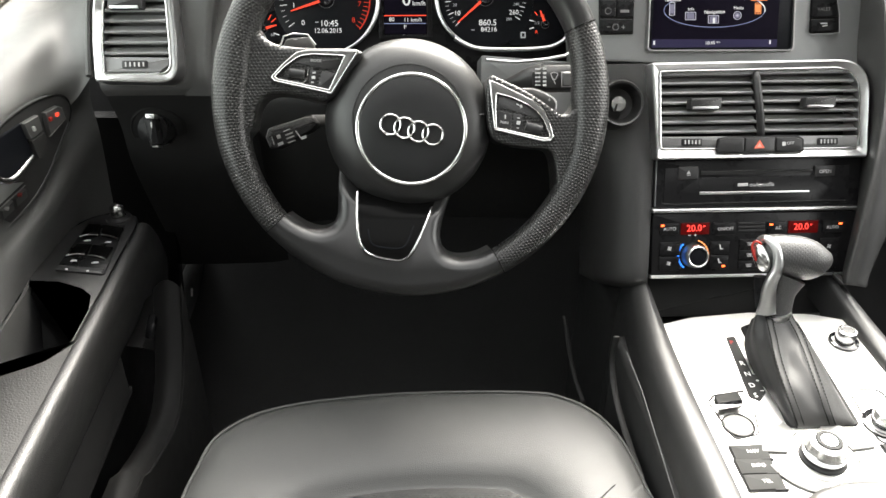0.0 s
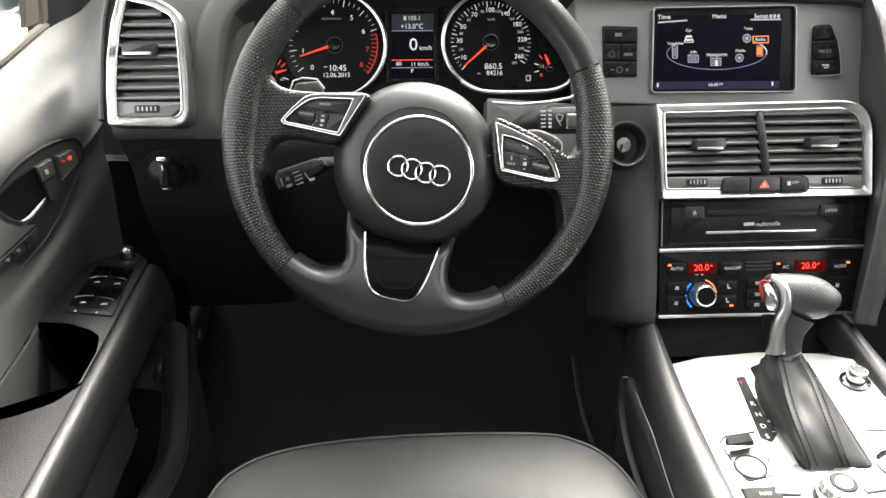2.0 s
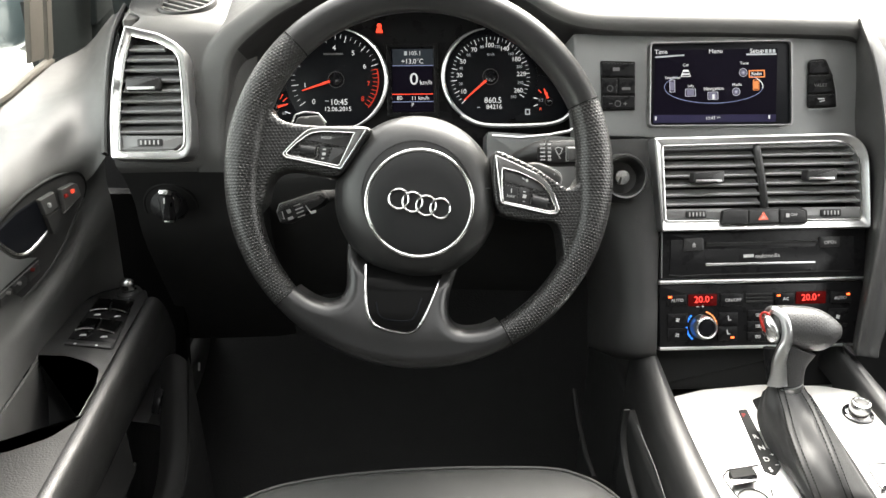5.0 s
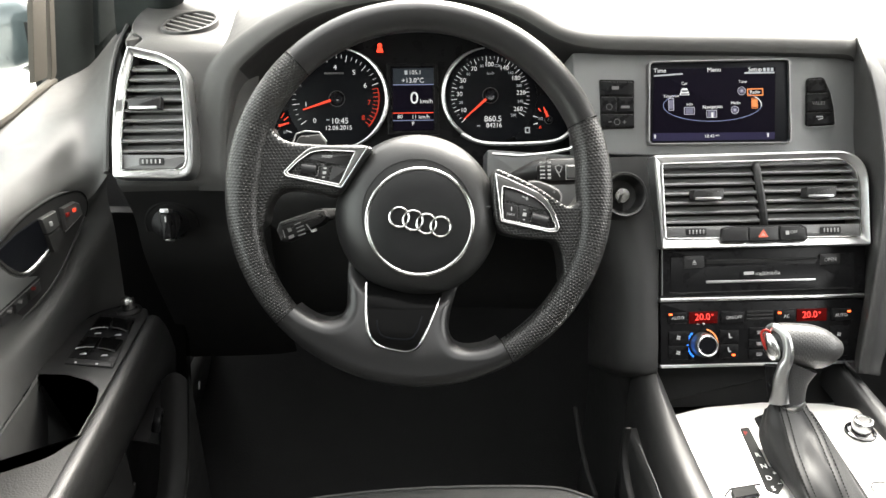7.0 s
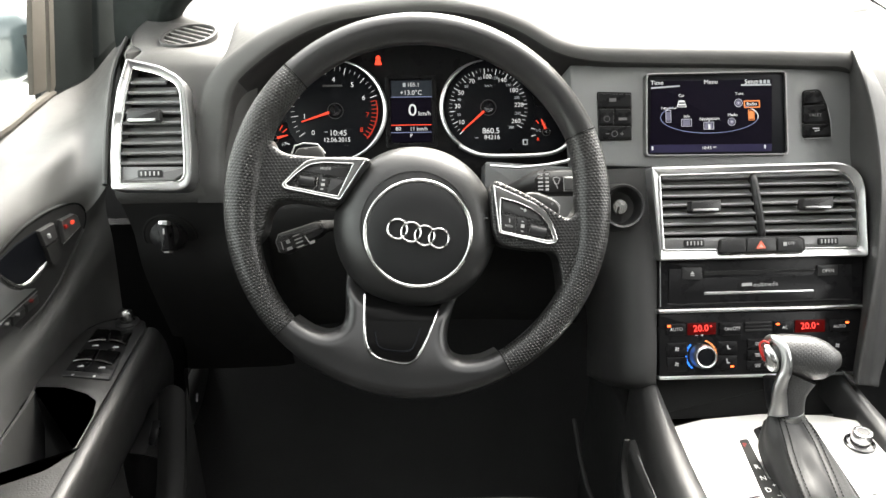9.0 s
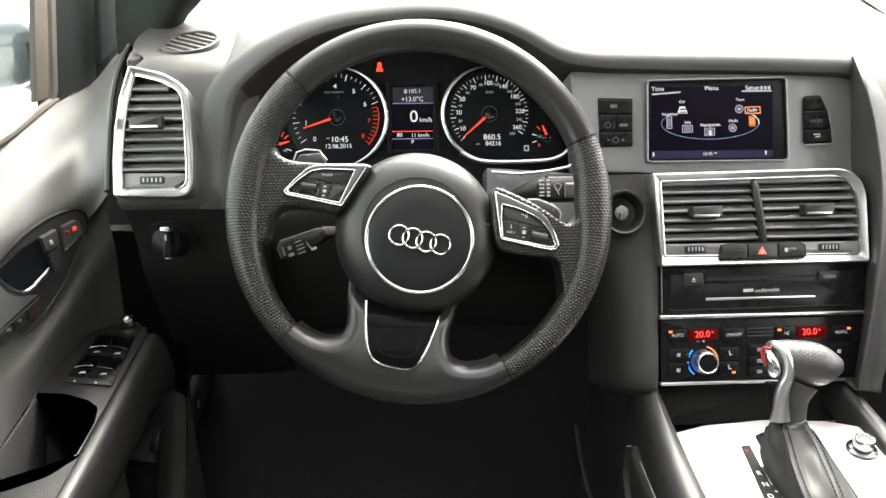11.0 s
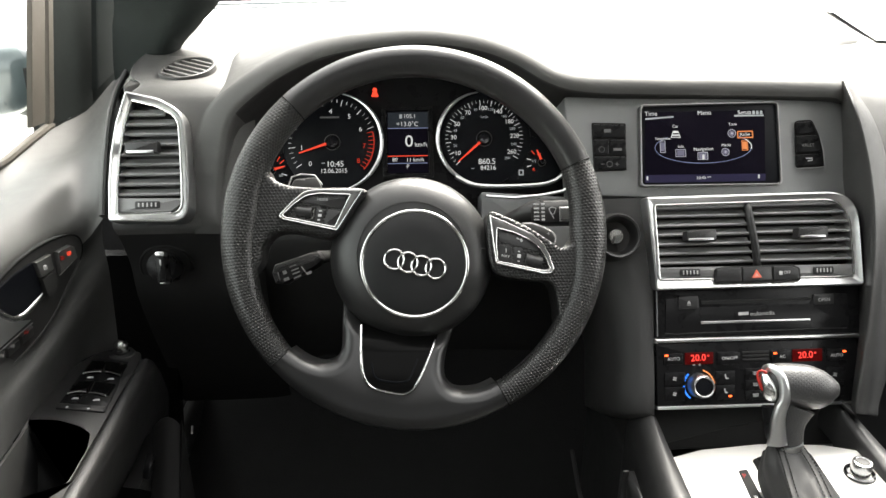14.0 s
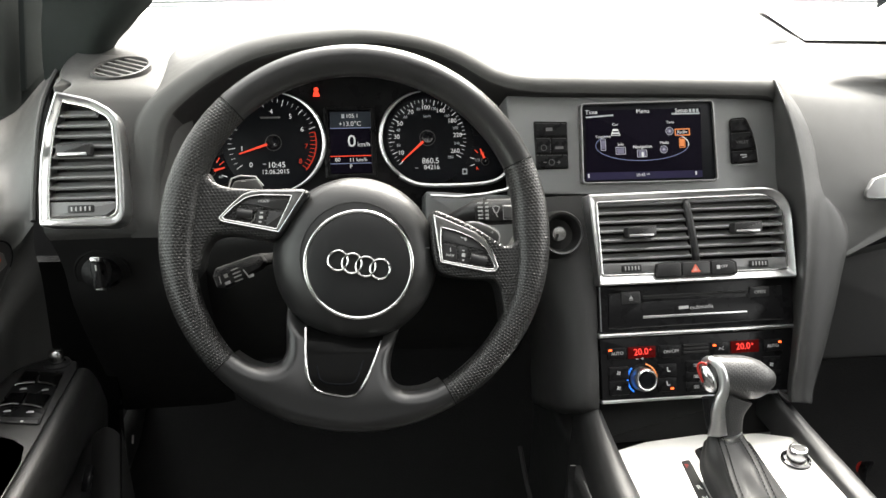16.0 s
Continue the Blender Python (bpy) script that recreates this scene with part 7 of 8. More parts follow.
rows = [[Vector((r[0][0], -0.6, r[0][2])), Vector((r[0][0], 0.2, r[0][2]))] + [Vector(p) for p in r] for r in UPPER + MIDDLE]
part("upper_trim", sheet(catmull_rows(rows[:6], 5)), DOOR_SOFT, door, "soft black upper door trim", WORLD)
# trim below the recess takes a darker colour for the shade it lies in
part("middle_trim", sheet(catmull_rows(rows[5:], 5)), DOOR_PANEL, door, "grained black door panel below the recess, darkened for shade", WORLD)
LOW = [(-0.3295, 0.495), (-0.3265, 0.5005), (-0.321, 0.5015), (-0.315, 0.499), (-0.311, 0.492), (-0.3105, 0.480), (-0.314, 0.455), (-0.321, 0.425), (-0.331, 0.400), (-0.345, 0.380), (-0.365, 0.35), (-0.39, 0.15), (-0.39, 0.0)]
rows = []
for y in YS:
    s = max(0.0, min(1.0, (y - 0.85) / 0.20))
    rows.append([(x - 0.05 * s, y, z - 0.26 * s ** 1.3) for x, z in LOW])
part("armrest_edge", sheet(catmull_rows(rows, 1)), ARM_EDGE, door, "padded armrest edge and lower trim", WORLD)
ZA = 0.498
swp = part("switch_plate", solid(rounded([(-0.420, 0.728), (-0.382, 0.7245), (-0.353, 0.711), (-0.339, 0.698), (-0.3335, 0.673), (-0.3335, 0.62), (-0.3290, 0.62), (-0.3290, 0.85), (-0.335, 0.8725), (-0.377, 0.8765), (-0.392, 0.867), (-0.404, 0.848), (-0.418, 0.795)], [.002, .01, .01, .01, .01, .001, .001, .01, .006, .01, .01, .01, .02]), 0.470, ZA + 0.002, 0.003), HARD, door, "black switch plate", WORLD)
part("armrest", solid(rounded([(-0.44, 0.566), (-0.381, 0.575), (-0.345, 0.595), (-0.334, 0.625), (-0.322, 0.625), (-0.322, -0.4), (-0.44, -0.4)], [.002, .03, .03, .01, .002, .01, .01]), 0.46, ZA + 0.002, 0.004), ARM, door, "grained padded armrest", WORLD)
# pocket floor and inner walls are near black: depth shade put into the colour
part("pocket", block(-0.43, 0.50, 0.33, -0.334, 0.73, 0.34, 0.002), POCKET, door, "pocket floor, its deep shade put into the colour", WORLD)
part("pocket_wall", block(-0.337, 0.50, 0.34, -0.333, 0.72, 0.49, 0.001), POCKET, door, "", WORLD)
part("pocket_wall", block(-0.43, 0.718, 0.34, -0.338, 0.724, 0.492, 0.001), POCKET, door, "", WORLD)
rows = [[(-0.4135, 0.7270, 0.4990), (-0.4115, 0.70, 0.4990), (-0.4105, 0.6413, 0.4990), (-0.4105, 0.56, 0.4990), (-0.4105, 0.48, 0.4990)], [(-0.4125, 0.7250, 0.488), (-0.4085, 0.70, 0.470), (-0.4065, 0.6413, 0.455), (-0.4065, 0.56, 0.450), (-0.4065, 0.48, 0.450)], [(-0.4120, 0.7240, 0.470), (-0.4085, 0.70, 0.432), (-0.4060, 0.6413, 0.365), (-0.4045, 0.56, 0.342), (-0.4040, 0.48, 0.342)]]
part("pocket_side", sheet(catmull_rows(rows, 3), thick=0.003), DOOR_PANEL, door, "door panel running down into the pocket", WORLD)
part("pocket_lip", tube([(-0.4130, 0.728, ZA + 0.002), (-0.4115, 0.70, ZA), (-0.4105, 0.6413, ZA), (-0.4105, 0.58, ZA)], 0.0009, 0.0009, 6), KEY_FACE, door, "fine pocket edge", WORLD)
# window switches: two rows of two rockers, each with a bright lip, and the child lock keys
part("switch_well", solid(rounded([(-0.3891, 0.8574, 0.5010)[:2], (-0.3412, 0.8456, 0.5010)[:2], (-0.3337, 0.7364, 0.5010)[:2], (-0.3925, 0.7481, 0.5010)[:2]], 0.003), 0.49, 0.5012, 0.0006), SATIN, swp, "black switch panel", WORLD)
ROCKERS = [([(-0.3859, 0.8470, 0.5030), (-0.3702, 0.8449, 0.5030), (-0.3656, 0.8193, 0.5030), (-0.3871, 0.8177, 0.5030)], [(-0.3847, 0.8127, 0.5060), (-0.3755, 0.8154, 0.5065), (-0.3637, 0.8157, 0.5060)], (-0.3755, 0.8107, 0.5030)),
           ([(-0.3681, 0.8448, 0.5030), (-0.3403, 0.8368, 0.5030), (-0.3401, 0.8104, 0.5030), (-0.3621, 0.8192, 0.5030)], [(-0.3604, 0.8155, 0.5060), (-0.3490, 0.8116, 0.5065), (-0.3380, 0.8055, 0.5060)], (-0.3500, 0.8057, 0.5030)),
           ([(-0.3848, 0.8010, 0.5030), (-0.3677, 0.7989, 0.5030), (-0.3670, 0.7767, 0.5030), (-0.3890, 0.7753, 0.5030)], [(-0.3866, 0.7706, 0.5060), (-0.3765, 0.7730, 0.5065), (-0.3654, 0.7721, 0.5060)], (-0.3770, 0.7664, 0.5030)),
           ([(-0.3657, 0.7988, 0.5030), (-0.3391, 0.7914, 0.5030), (-0.3405, 0.7660, 0.5030), (-0.3633, 0.7754, 0.5030)], [(-0.3611, 0.7707, 0.5060), (-0.3496, 0.7670, 0.5065), (-0.3384, 0.7613, 0.5060)], (-0.3513, 0.7617, 0.5030))]
for quad, lip, mark in ROCKERS:
    part("window_switch", solid(rounded([p[:2] for p in quad], 0.002), 0.499, 0.5038, 0.0014), DEEP_BLACK, swp, "black window rocker", WORLD)
    part("switch_lip", tube(catmull(lip, 5, False), 0.0011, 0.0010, 8), POLISH, swp, "bright switch lip", WORLD)
    x, y, z = mark
    part("symbol", solid(rounded([(x - 0.0042, y - 0.0014), (x + 0.0042, y - 0.0014), (x + 0.0030, y + 0.0016), (x - 0.0024, y + 0.0016)], 0.0004), 0.5010, 0.5018, 0.0002), MARK, swp, "", WORLD)
part("lower_keys", solid(rounded([(-0.3927, 0.7581, 0.5020)[:2], (-0.3369, 0.7475, 0.5020)[:2], (-0.3362, 0.7373, 0.5020)[:2], (-0.3915, 0.7477, 0.5020)[:2]], 0.001), 0.495, 0.5022, 0.0006), BUTTON, swp, "child lock keys", WORLD)
for x, y, z in ((-0.3788, 0.7476, 0.5025), (-0.3535, 0.7430, 0.5025)):
    part("symbol", solid(disc(x, y, 0.0016, n=10), z - 0.002, z + 0.0004, 0.0002), MARK, swp, "", WORLD)
# mirror control knob
px0, py0 = (-0.3553, 0.8654, 0.5000)[:2]
mk = thing("mirror_control", WORLD, (px0, py0, 0.50), "small chrome mirror control knob on the door", "knob")
part("base", lathe(px0, py0, [(0.016, 0.498), (0.015, 0.502), (0.010, 0.504)], 24), BUTTON, mk, "", WORLD)
part("knob", lathe(px0, py0, [(0.0080, 0.502), (0.0088, 0.511), (0.0088, 0.514), (0.0080, 0.5175), (0.0055, 0.5195), (0.0025, 0.5204), (0, 0.5206)], 24), POLISH, mk, "chrome knob", WORLD)
# pull handle and lock keys in the recess


def door_pad(pts, mat, name, label, off=0.0, parent=None, sunk=0.006, inset=0.06):
    P = [Vector(p) for p in pts]
    n = (P[1] - P[0]).cross(P[2] - P[0]).normalized()
    if n.x < 0:
        n = -n
    bm = bmesh.new()
    c = sum(P, Vector()) / len(P)
    r0 = [bm.verts.new(p - n * sunk) for p in P]
    r1 = [bm.verts.new(p + n * off) for p in P]
    r2 = [bm.verts.new(lerp(p, c, inset) + n * (off + 0.0014)) for p in P]
    bridge(bm, [r0, r1, r2])
    bm.faces.new(r2)
    bmesh.ops.recalc_face_normals(bm, faces=bm.faces)
    return part(name, bm, mat, parent or door, label, WORLD, flat=False)


SURROUND = catmull([(-0.4403, 0.7007, 0.6392), (-0.4250, 0.7471, 0.6529), (-0.4179, 0.7685, 0.6612), (-0.4103, 0.7916, 0.6675), (-0.3996, 0.8240, 0.6705), (-0.3897, 0.8540, 0.6673), (-0.3846, 0.8694, 0.6596), (-0.3830, 0.8742, 0.6466), (-0.3855, 0.8667, 0.6307), (-0.3955, 0.8365, 0.6049), (-0.4019, 0.8169, 0.5882), (-0.4117, 0.7873, 0.5718), (-0.4237, 0.7508, 0.5612), (-0.4352, 0.7162, 0.5544), (-0.4504, 0.6700, 0.5439)], 4)
door_pad(SURROUND, DARK, "handle_surround", "black surround of the door handle", 0.0, sunk=0.02, inset=0.012)
part("surround_gap", tube([p + Vector((0.0008, -0.0004, 0.0010)) for p in SURROUND[:36]], 0.0013, 0.0013, 6), STITCH, door, "dark joint round the surround", WORLD)
part("surround_edge", tube(catmull([(-0.3849, 0.8654, 0.6313), (-0.3949, 0.8352, 0.6055), (-0.4013, 0.8157, 0.5888), (-0.4111, 0.7861, 0.5725), (-0.4231, 0.7497, 0.5619), (-0.4345, 0.7151, 0.5551), (-0.4497, 0.6690, 0.5446)], 4, False), 0.0016, 0.0016, 8), SOFT, door, "rounded lower edge of the surround", WORLD)
# handle cavity is a flat pad; its inner shade is put into the black
door_pad([(-0.4389, 0.6958, 0.6354), (-0.4235, 0.7424, 0.6499), (-0.4154, 0.7669, 0.6565), (-0.4057, 0.7963, 0.6592), (-0.4048, 0.7992, 0.6358), (-0.4039, 0.8018, 0.6162), (-0.4123, 0.7763, 0.6095), (-0.4181, 0.7589, 0.6104), (-0.4249, 0.7381, 0.6362), (-0.4346, 0.7089, 0.6758)][:9], GAUGE_FACE, "handle_recess", "flat black pad for the shaded handle recess", 0.0, sunk=0.002, inset=0.02)
door_pad([(-0.4350, 0.7077, 0.6720), (-0.4254, 0.7368, 0.6323), (-0.4212, 0.7494, 0.6148), (-0.4170, 0.7620, 0.6052), (-0.4119, 0.7777, 0.5981), (-0.4300, 0.7227, 0.5874), (-0.4449, 0.6776, 0.5789)], GREY, "handle_plate", "grey satin plate below the pull", 0.0005, sunk=0.002, inset=0.02)
part("pull_handle", tube(catmull([(-0.4011, 0.7952, 0.6201), (-0.4045, 0.7788, 0.6164), (-0.4080, 0.7621, 0.6132), (-0.4121, 0.7498, 0.6143), (-0.4160, 0.7381, 0.6233), (-0.4194, 0.7276, 0.6395), (-0.4269, 0.7111, 0.6677)], 5, False), [interp(k / 30, [0, 0.1, 0.5, 1], [0.0020, 0.0030, 0.0030, 0.0016]) for k in range(31)], 0.0035, 10), POLISH, door, "chrome inner door pull", WORLD)
door_pad([(-0.4044, 0.7973, 0.6587), (-0.3971, 0.8194, 0.6593), (-0.3969, 0.8201, 0.6415), (-0.4011, 0.8073, 0.6390), (-0.4033, 0.8006, 0.6393)], KEY_FACE, "lock_key", "black lock key", 0.002, sunk=0.004)
door_pad([(-0.4033, 0.8008, 0.6372), (-0.3969, 0.8201, 0.6387), (-0.3969, 0.8199, 0.6231), (-0.4011, 0.8073, 0.6134), (-0.4024, 0.8034, 0.6147)], KEY_GREY, "lock_key", "black unlock key", 0.002, sunk=0.004)
door_pad([(-0.3938, 0.8294, 0.6578), (-0.3870, 0.8500, 0.6575), (-0.3853, 0.8552, 0.6531), (-0.3848, 0.8566, 0.6388), (-0.3943, 0.8280, 0.6293)], KEY_FACE, "alarm_key", "black key with a red lamp", 0.002, sunk=0.004)
door_pad([(-0.3852, 0.8404, 0.6522), (-0.3840, 0.8440, 0.6521), (-0.3840, 0.8439, 0.6486), (-0.3853, 0.8401, 0.6481)], DIAL_RED, "indicator_lamp", "lit red lamp", 0.0, sunk=0.003)
door_pad([(-0.3888, 0.8293, 0.6514), (-0.3877, 0.8329, 0.6512), (-0.3874, 0.8335, 0.6474), (-0.3887, 0.8298, 0.6469)], RED_MARK, "symbol", "", 0.0, sunk=0.003)
door_pad([(-0.3971, 0.8041, 0.6514), (-0.3963, 0.8067, 0.6516), (-0.3962, 0.8070, 0.6467), (-0.3971, 0.8044, 0.6465)], MARK, "symbol", "", 0.0, sunk=0.003)
part("key_edge", tube([(-0.3926, 0.8241, 0.6303), (-0.3879, 0.8381, 0.6347), (-0.3832, 0.8524, 0.6391)], 0.0007, 0.0007, 6), POLISH, door, "bright key edge", WORLD)
for k in range(4):
    a, b = k / 4 + 0.02, (k + 1) / 4 - 0.02
    p, q = [Vector(v) for v in ((-0.4109, 0.7777, 0.5916), (-0.4377, 0.6964, 0.5768))], [Vector(v) for v in ((-0.4113, 0.7765, 0.5822), (-0.4388, 0.6931, 0.5666))]
    door_pad([lerp(p[0], p[1], a), lerp(p[0], p[1], b), lerp(q[0], q[1], b), lerp(q[0], q[1], a)], BUTTON, "memory_key", "small black memory key", 0.0015, sunk=0.004)
part("strip_edge", tube([(-0.4094, 0.7761, 0.5953), (-0.4285, 0.7182, 0.5852), (-0.4385, 0.6878, 0.5796)], 0.0006, 0.0006, 6), FAINT, door, "fine upper edge of the key strip", WORLD)
for a, mat in (((-0.4110, 0.7637, 0.5900), RED_DIM), ((-0.4178, 0.7430, 0.5849), FAINT), ((-0.4229, 0.7275, 0.5822), FAINT)):
    x, y, z = a
    door_pad([(x, y - 0.0014, z - 0.0016), (x, y + 0.0014, z - 0.0004), (x, y + 0.0014, z + 0.0016), (x, y - 0.0014, z + 0.0004)], mat, "symbol", "", 0.0, sunk=0.003)
# window base seal, frame post and mirror corner
part("window_seal", tube([(-0.5000, 0.8215, 0.7228), (-0.5000, 0.9810, 0.7248), (-0.5000, 1.0502, 0.7315), (-0.5000, 1.1229, 0.7354)], 0.006, 0.006, 8), SEALTRIM, door, "window base seal", WORLD)
for name, mat, lab, pts in (("frame_post", SEALTRIM, "pale window frame post", [(-0.5000, 1.0608, 0.7460), (-0.4980, 1.0991, 0.7445), (-0.4980, 1.1967, 0.9508), (-0.5000, 1.1583, 0.9525)]),
                            ("frame_seal", RUBBER, "dark rubber seal", [(-0.5050, 1.1082, 0.7358), (-0.5030, 1.1260, 0.7347), (-0.5030, 1.2259, 0.9495), (-0.5050, 1.2078, 0.9503)]),
                            ("frame_post", SEALTRIM, "pale window frame post", [(-0.4970, 1.1075, 0.7392), (-0.4950, 1.1244, 0.7399), (-0.4950, 1.2200, 0.9497), (-0.4970, 1.2056, 0.9504)]),
                            ("mirror_corner", PILLAR, "black mirror corner panel", [(-0.4960, 1.1174, 0.7367), (-0.4700, 1.2071, 0.7407), (-0.4700, 1.3052, 0.9457), (-0.4960, 1.2147, 0.9500)]),
                            ("mirror_corner", PILLAR, "bevelled black panel edge", [(-0.4720, 1.2020, 0.7384), (-0.4520, 1.2481, 0.7566), (-0.4400, 1.3102, 0.7884), (-0.4300, 1.3576, 0.9432), (-0.4720, 1.3013, 0.9459)])):
    door_pad(pts, mat, name, lab, 0.0)
door_pad([(-0.4580, 1.1974, 0.7704), (-0.4430, 1.2484, 0.7901), (-0.4380, 1.2778, 0.8465), (-0.4360, 1.3061, 0.9456), (-0.4550, 1.2730, 0.9472)], PILLAR, "tweeter_cover", "dark speaker cover", 0.003)
part("seam_edge", tube(catmull([(-0.3910, 1.1627, 0.8085), (-0.3850, 1.0789, 0.7900), (-0.3790, 1.0205, 0.7662), (-0.3720, 0.9696, 0.7347), (-0.3660, 0.9276, 0.7011), (-0.3630, 0.9018, 0.6733)], 5, False), 0.0040, 0.005, 8), DOOR_SOFT, door, "rounded front edge of the door trim", WORLD)

# A-pillar
rows = [
    [(-0.4164, 1.1700, 0.7952), (-0.3727, 1.1300, 0.8147), (-0.3346, 1.1050, 0.8278), (-0.3136, 1.1100, 0.8337), (-0.3092, 1.1400, 0.8313)],
    [(-0.4018, 1.1500, 0.8623), (-0.3528, 1.1100, 0.8684), (-0.3075, 1.0800, 0.8739), (-0.2817, 1.0900, 0.8746), (-0.2740, 1.1300, 0.8720)],
    [(-0.3855, 1.1200, 0.9179), (-0.3299, 1.0800, 0.9207), (-0.2783, 1.0500, 0.9227), (-0.2481, 1.0600, 0.9217), (-0.2354, 1.1000, 0.9171)],
    [(-0.57, 0.60, 1.25), (-0.55, 0.60, 1.28), (-0.53, 0.58, 1.30), (-0.51, 0.56, 1.32), (-0.50, 0.54, 1.33)]]
for s in (0.55, 0.15):
    rows.insert(3, [tuple(lerp(Vector(a), Vector(b), s)) for a, b in zip(rows[2], rows[-1])])
rows.insert(0, [(p[0], p[1] + 0.01, p[2] - 0.08) for p in rows[0]])
structure("a_pillar_trim", sheet(catmull_rows(rows, 5)), PILLAR, "grey-green cloth-finished windscreen pillar trim", "pillar")
far_rows = [[(0.71 - p[0], p[1], p[2]) for p in r] for r in rows]
structure("a_pillar_trim_far", sheet(catmull_rows([[(p[0] + 0.16, p[1], p[2]) for p in r] for r in far_rows], 3)), PILLAR, "grey-green cloth-finished windscreen pillar trim", "pillar")
sg = structure("side_window", sheet([[(-0.54, -0.1, 0.60), (-0.54, 1.28, 0.60)], [(-0.54, -0.1, 0.72), (-0.54, 1.28, 0.72)], [(-0.52, -0.1, 1.30), (-0.52, 0.6, 1.30)]], thick=0.004), SIDE_GLASS, "clear side window glass", "window")
sg.visible_shadow = False

# wing mirror outside
MC = Vector((-0.7200, 1.4144, 0.7347))
wm = thing("wing_mirror", WORLD, MC, "dark glossy wing mirror outside the driver window", "wing mirror")
bm = bmesh.new()
bmesh.ops.create_uvsphere(bm, u_segments=28, v_segments=18, radius=1.0)
for v in bm.verts:
    x, y, z = v.co
    f = lambda q: math.copysign(abs(q) ** 0.62, q)
    v.co = MC + Vector((0.105 * f(x), 0.06 * f(y), 0.012 + 0.062 * f(z) + 0.02 * x))
part("housing", bm, PAINT, wm, "dark painted mirror housing", WORLD)
part("foot", tube([MC + Vector((0.05, 0, -0.03)), MC + Vector((0.11, -0.01, -0.05)), MC + Vector((0.19, -0.02, -0.07))], [0.022, 0.016, 0.018], [0.02, 0.015, 0.016], 12), HARD, wm, "black mirror foot", WORLD)

# ---- driver seat ----
seat = thing("driver_seat", WORLD, (0.01, 0.2, 0.0), "black leather driver seat with piped front edge", "car seat")
SE = [(-0.262, -0.35), (-0.255, 0.10), (-0.238, 0.36), (-0.220, 0.49), (-0.212, 0.545), (-0.195, 0.600), (-0.135, 0.636), (-0.009, 0.651), (0.139, 0.647), (0.184, 0.634), (0.211, 0.611), (0.226, 0.583), (0.234, 0.554), (0.238, 0.524), (0.241, 0.494), (0.262, 0.38), (0.285, 0.10), (0.290, -0.35)]
sp = catmull([(x, y, 0) for x, y in SE], 5, False)


def seat_row(s, z, sx):
    return [(0.008 + (p.x - 0.008) * sx, -0.05 + (p.y + 0.05) * (s if p.y > -0.05 else 1.0), z + 0.012 * max(0.0, (abs(p.x) - 0.14) / 0.1) * max(0.0, (0.5 - p.y)) * (1 if s > 0.87 else 0.4)) for p in sp]


rows = [seat_row(s, z, 1 - (1 - s) * 2.0 if s < 0.97 else s - 0.0) for s, z in ((0.985, 0.18), (1.0, 0.30), (1.0, 0.345), (1.002, 0.372), (1.0, 0.3835), (0.99, 0.390), (0.975, 0.3955), (0.95, 0.400), (0.91, 0.4030), (0.87, 0.4030), (0.838, 0.399), (0.820, 0.393), (0.813, 0.386), (0.806, 0.3845))]
part("cushion", sheet(rows), SEAT_LEATHER, seat, "black leather seat cushion", WORLD)
ins_rows = [seat_row(s, z, 0.600 * s / 0.808) for s, z in ((0.808, 0.3848), (0.800, 0.3885), (0.785, 0.393), (0.76, 0.396), (0.70, 0.3975), (0.6, 0.397), (0.3, 0.394), (0.02, 0.392))]
part("insert", sheet(ins_rows), SEAT_PERF, seat, "perforated leather seat insert", WORLD)
part("piping", tube([(0.008 + (p.x - 0.008) * 1.004, -0.05 + (p.y + 0.05) * 1.003, 0.3838) for p in sp], 0.0019, 0.0019, 8), SEAT_LEATHER, seat, "raised piping along the cushion edge", WORLD)
part("seat_base", block(-0.22, -0.3, 0.04, 0.24, 0.50, 0.30, 0.02), DARK, seat, "dark seat base", WORLD)
for a, b in (((-0.222, 0.50, 0.386), (-0.165, 0.47, 0.4025)), ((0.232, 0.525, 0.386), (0.178, 0.475, 0.4025))):
    mid = (Vector(a) + Vector(b)) / 2 + Vector((0, 0, 0.006))
    part("seam", tube(catmull([a, mid, b], 5, False), 0.0012, 0.0012, 6), STITCH, seat, "stitched bolster seam", WORLD)
part("side_valance", tube(catmull([(0.2400, 0.6638, 0.4505), (0.2400, 0.6640, 0.4156), (0.2400, 0.6420, 0.3927), (0.2400, 0.6043, 0.3819), (0.2400, 0.5615, 0.3796), (0.2400, 0.5236, 0.3800)], 5, False), 0.0012, 0.0035, 8, up=(1, 0, 0)), DARK, seat, "grey plastic seat side trim", WORLD)

# ---- footwell ----
rel = thing("bonnet_release", WORLD, (-0.335, 0.80, 0.30), "black bonnet release lever on the footwell side", "lever")
door_like = [(-0.3260, 0.8802, 0.3789), (-0.3260, 0.8456, 0.2928), (-0.3260, 0.7662, 0.3696), (-0.3260, 0.8249, 0.3683)]
bm = bmesh.new()
r0 = [bm.verts.new(p) for p in door_like]
r1 = [bm.verts.new(Vector(p) + Vector((-0.02, 0.004, 0))) for p in door_like]
bridge(bm, [r0, r1])
bm.faces.new(r0)
bmesh.ops.recalc_face_normals(bm, faces=bm.faces)
part("plate", bm, HARD, rel, "black side plate", WORLD)
part("lever", tube(catmull([(-0.3220, 0.7873, 0.3685), (-0.3200, 0.7934, 0.3800), (-0.3220, 0.8116, 0.3831)], 4, False), 0.006, 0.005, 8), SATIN, rel, "black pull lever", WORLD)
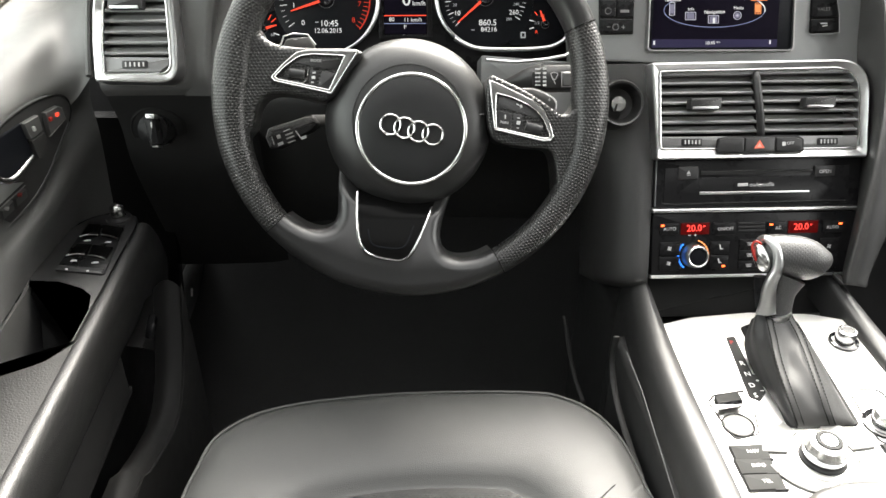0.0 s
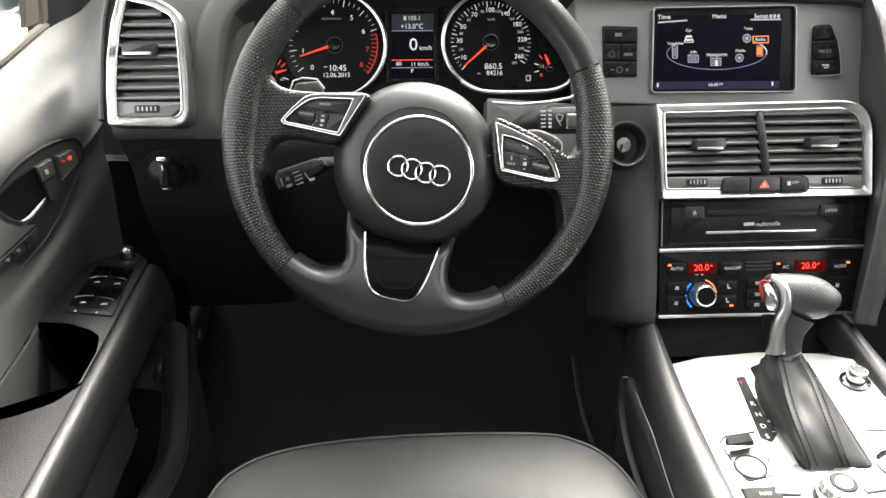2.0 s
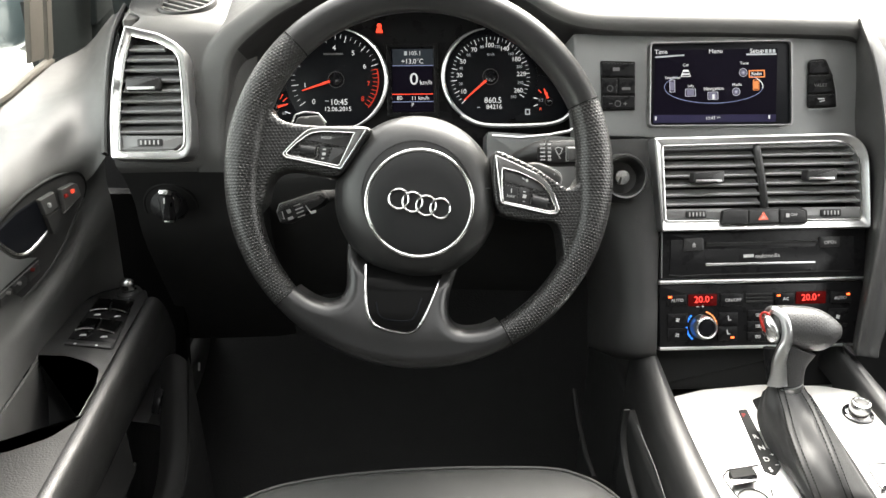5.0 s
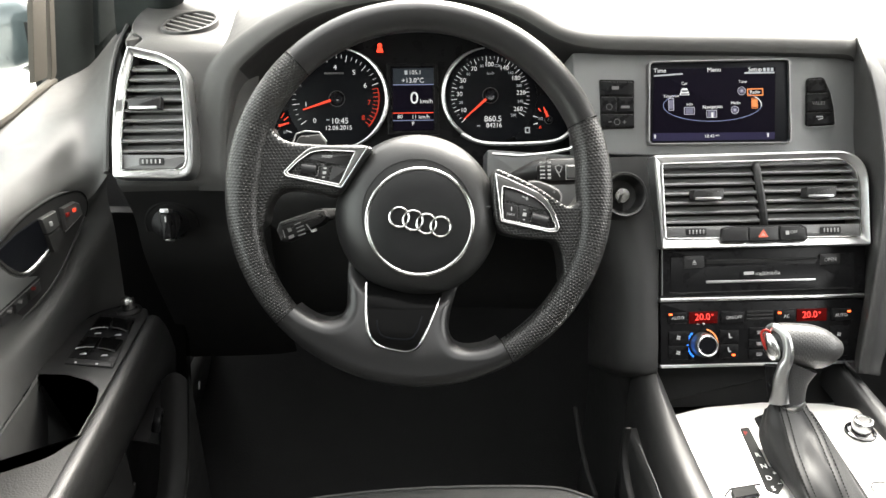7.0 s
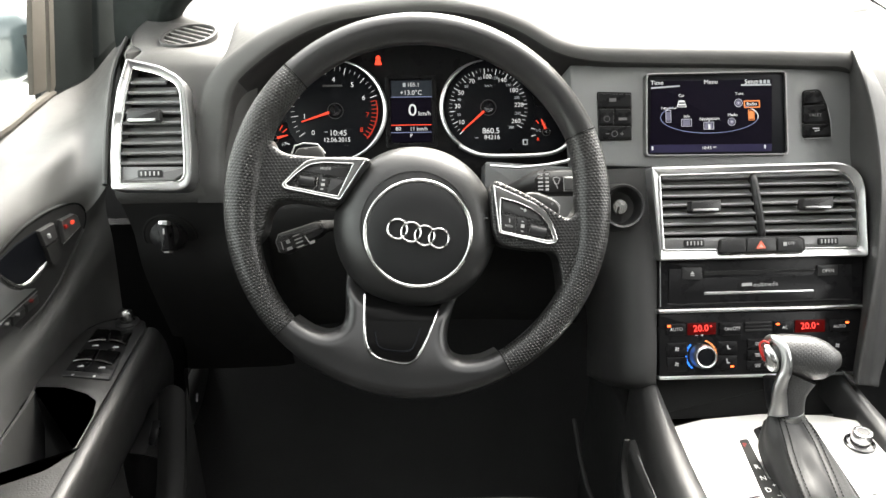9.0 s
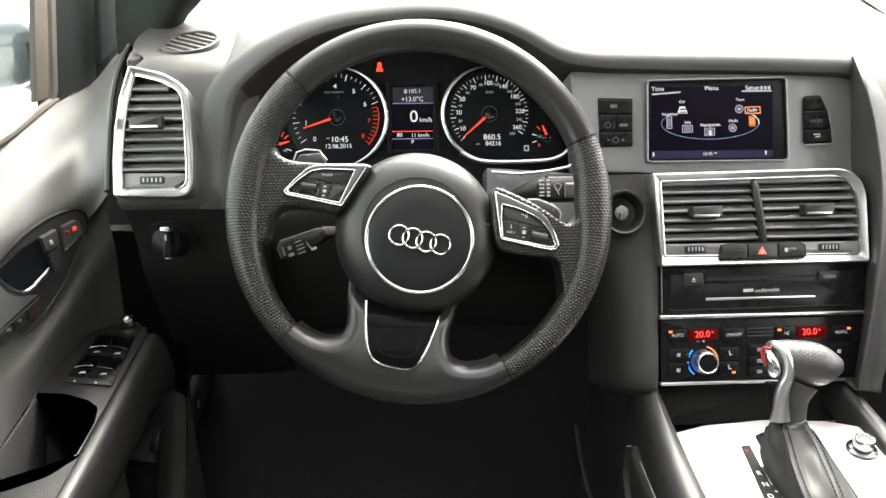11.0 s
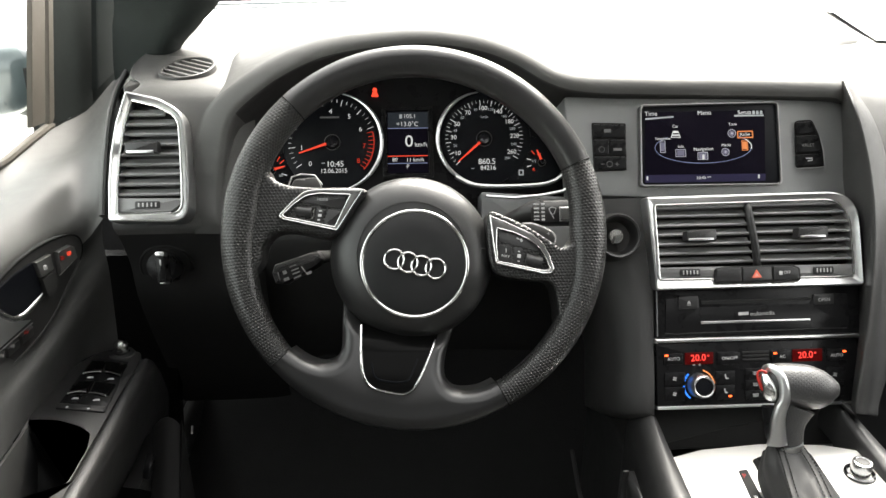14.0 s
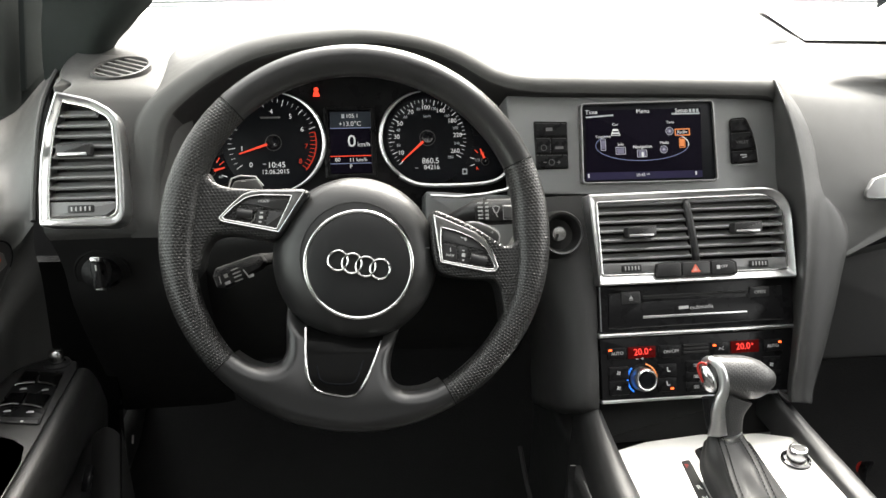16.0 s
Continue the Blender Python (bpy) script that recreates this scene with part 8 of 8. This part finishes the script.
sill = thing("footwell_trim", WORLD, (-0.30, 0.6, 0.0), "dark plastic footwell side trim beside the seat", "trim")
rows = []
for x, y, z in ((-0.3000, 0.8359, 0.4232), (-0.3000, 0.7901, 0.3485), (-0.3000, 0.7588, 0.3140), (-0.3000, 0.7189, 0.2990), (-0.3000, 0.6611, 0.3109), (-0.3000, 0.6120, 0.3279), (-0.3000, 0.5693, 0.3419), (-0.300, 0.40, 0.30), (-0.300, -0.30, 0.30)):
    rows.append([(x - 0.022, y, z - 0.012), (x - 0.010, y, z - 0.002), (x, y, z), (x + 0.012, y, z - 0.012), (x + 0.016, y, z - 0.04), (x + 0.016, y, 0.0)])
part("trim", sheet(catmull_rows(rows, 3)), SILL, sill, "dark side trim", WORLD)
# bright rod added to stand in for a faint glint in the dark footwell
part("footwell_glint", tube([(-0.2800, 0.8577, 0.3935), (-0.2800, 0.8514, 0.3850)], 0.0014, 0.0014, 6), CHROME, sill, "small bright rod added for a glint in the footwell", WORLD)

# small object in the passenger footwell
bx, by, bz = (0.9351, 1.0535, 0.0600)
torch = thing("hand_torch", WORLD, (bx, by, 0.0), "small black hand torch with a red ring, on the carpet", "torch")
TM = pose(bx, by, 0.045, 68, 0, 35)
part("body", lathe(0, 0, [(0.0, -0.09), (0.024, -0.09), (0.025, -0.02), (0.034, 0.0), (0.036, 0.03), (0.033, 0.032), (0.0, 0.026)], 28), SATIN, torch, "black body", TM)
part("ring", lathe(0, 0, [(0.0365, 0.010), (0.0375, 0.014), (0.0365, 0.018)], 28), RED_MARK, torch, "red ring", TM)

# sheet of paper on the dash top
PA, PB, PC = Vector((0.6741, 1.0670, 0.8480)), Vector((0.7899, 1.0538, 0.8480)), Vector((0.8294, 1.5287, 0.8580))
du, dv = (PB - PA).normalized(), (PC - PA).normalized()
rows = [[PA + du * (0.42 * j / 6) + dv * (0.40 * k / 6) + Vector((0, 0, 0.0035)) for j in range(7)] for k in range(7)]
tagged(part("paper_sheet", sheet(rows, thick=0.0012), PAPER, None, "", WORLD), "sheet of white paper lying on the dash top", "paper")
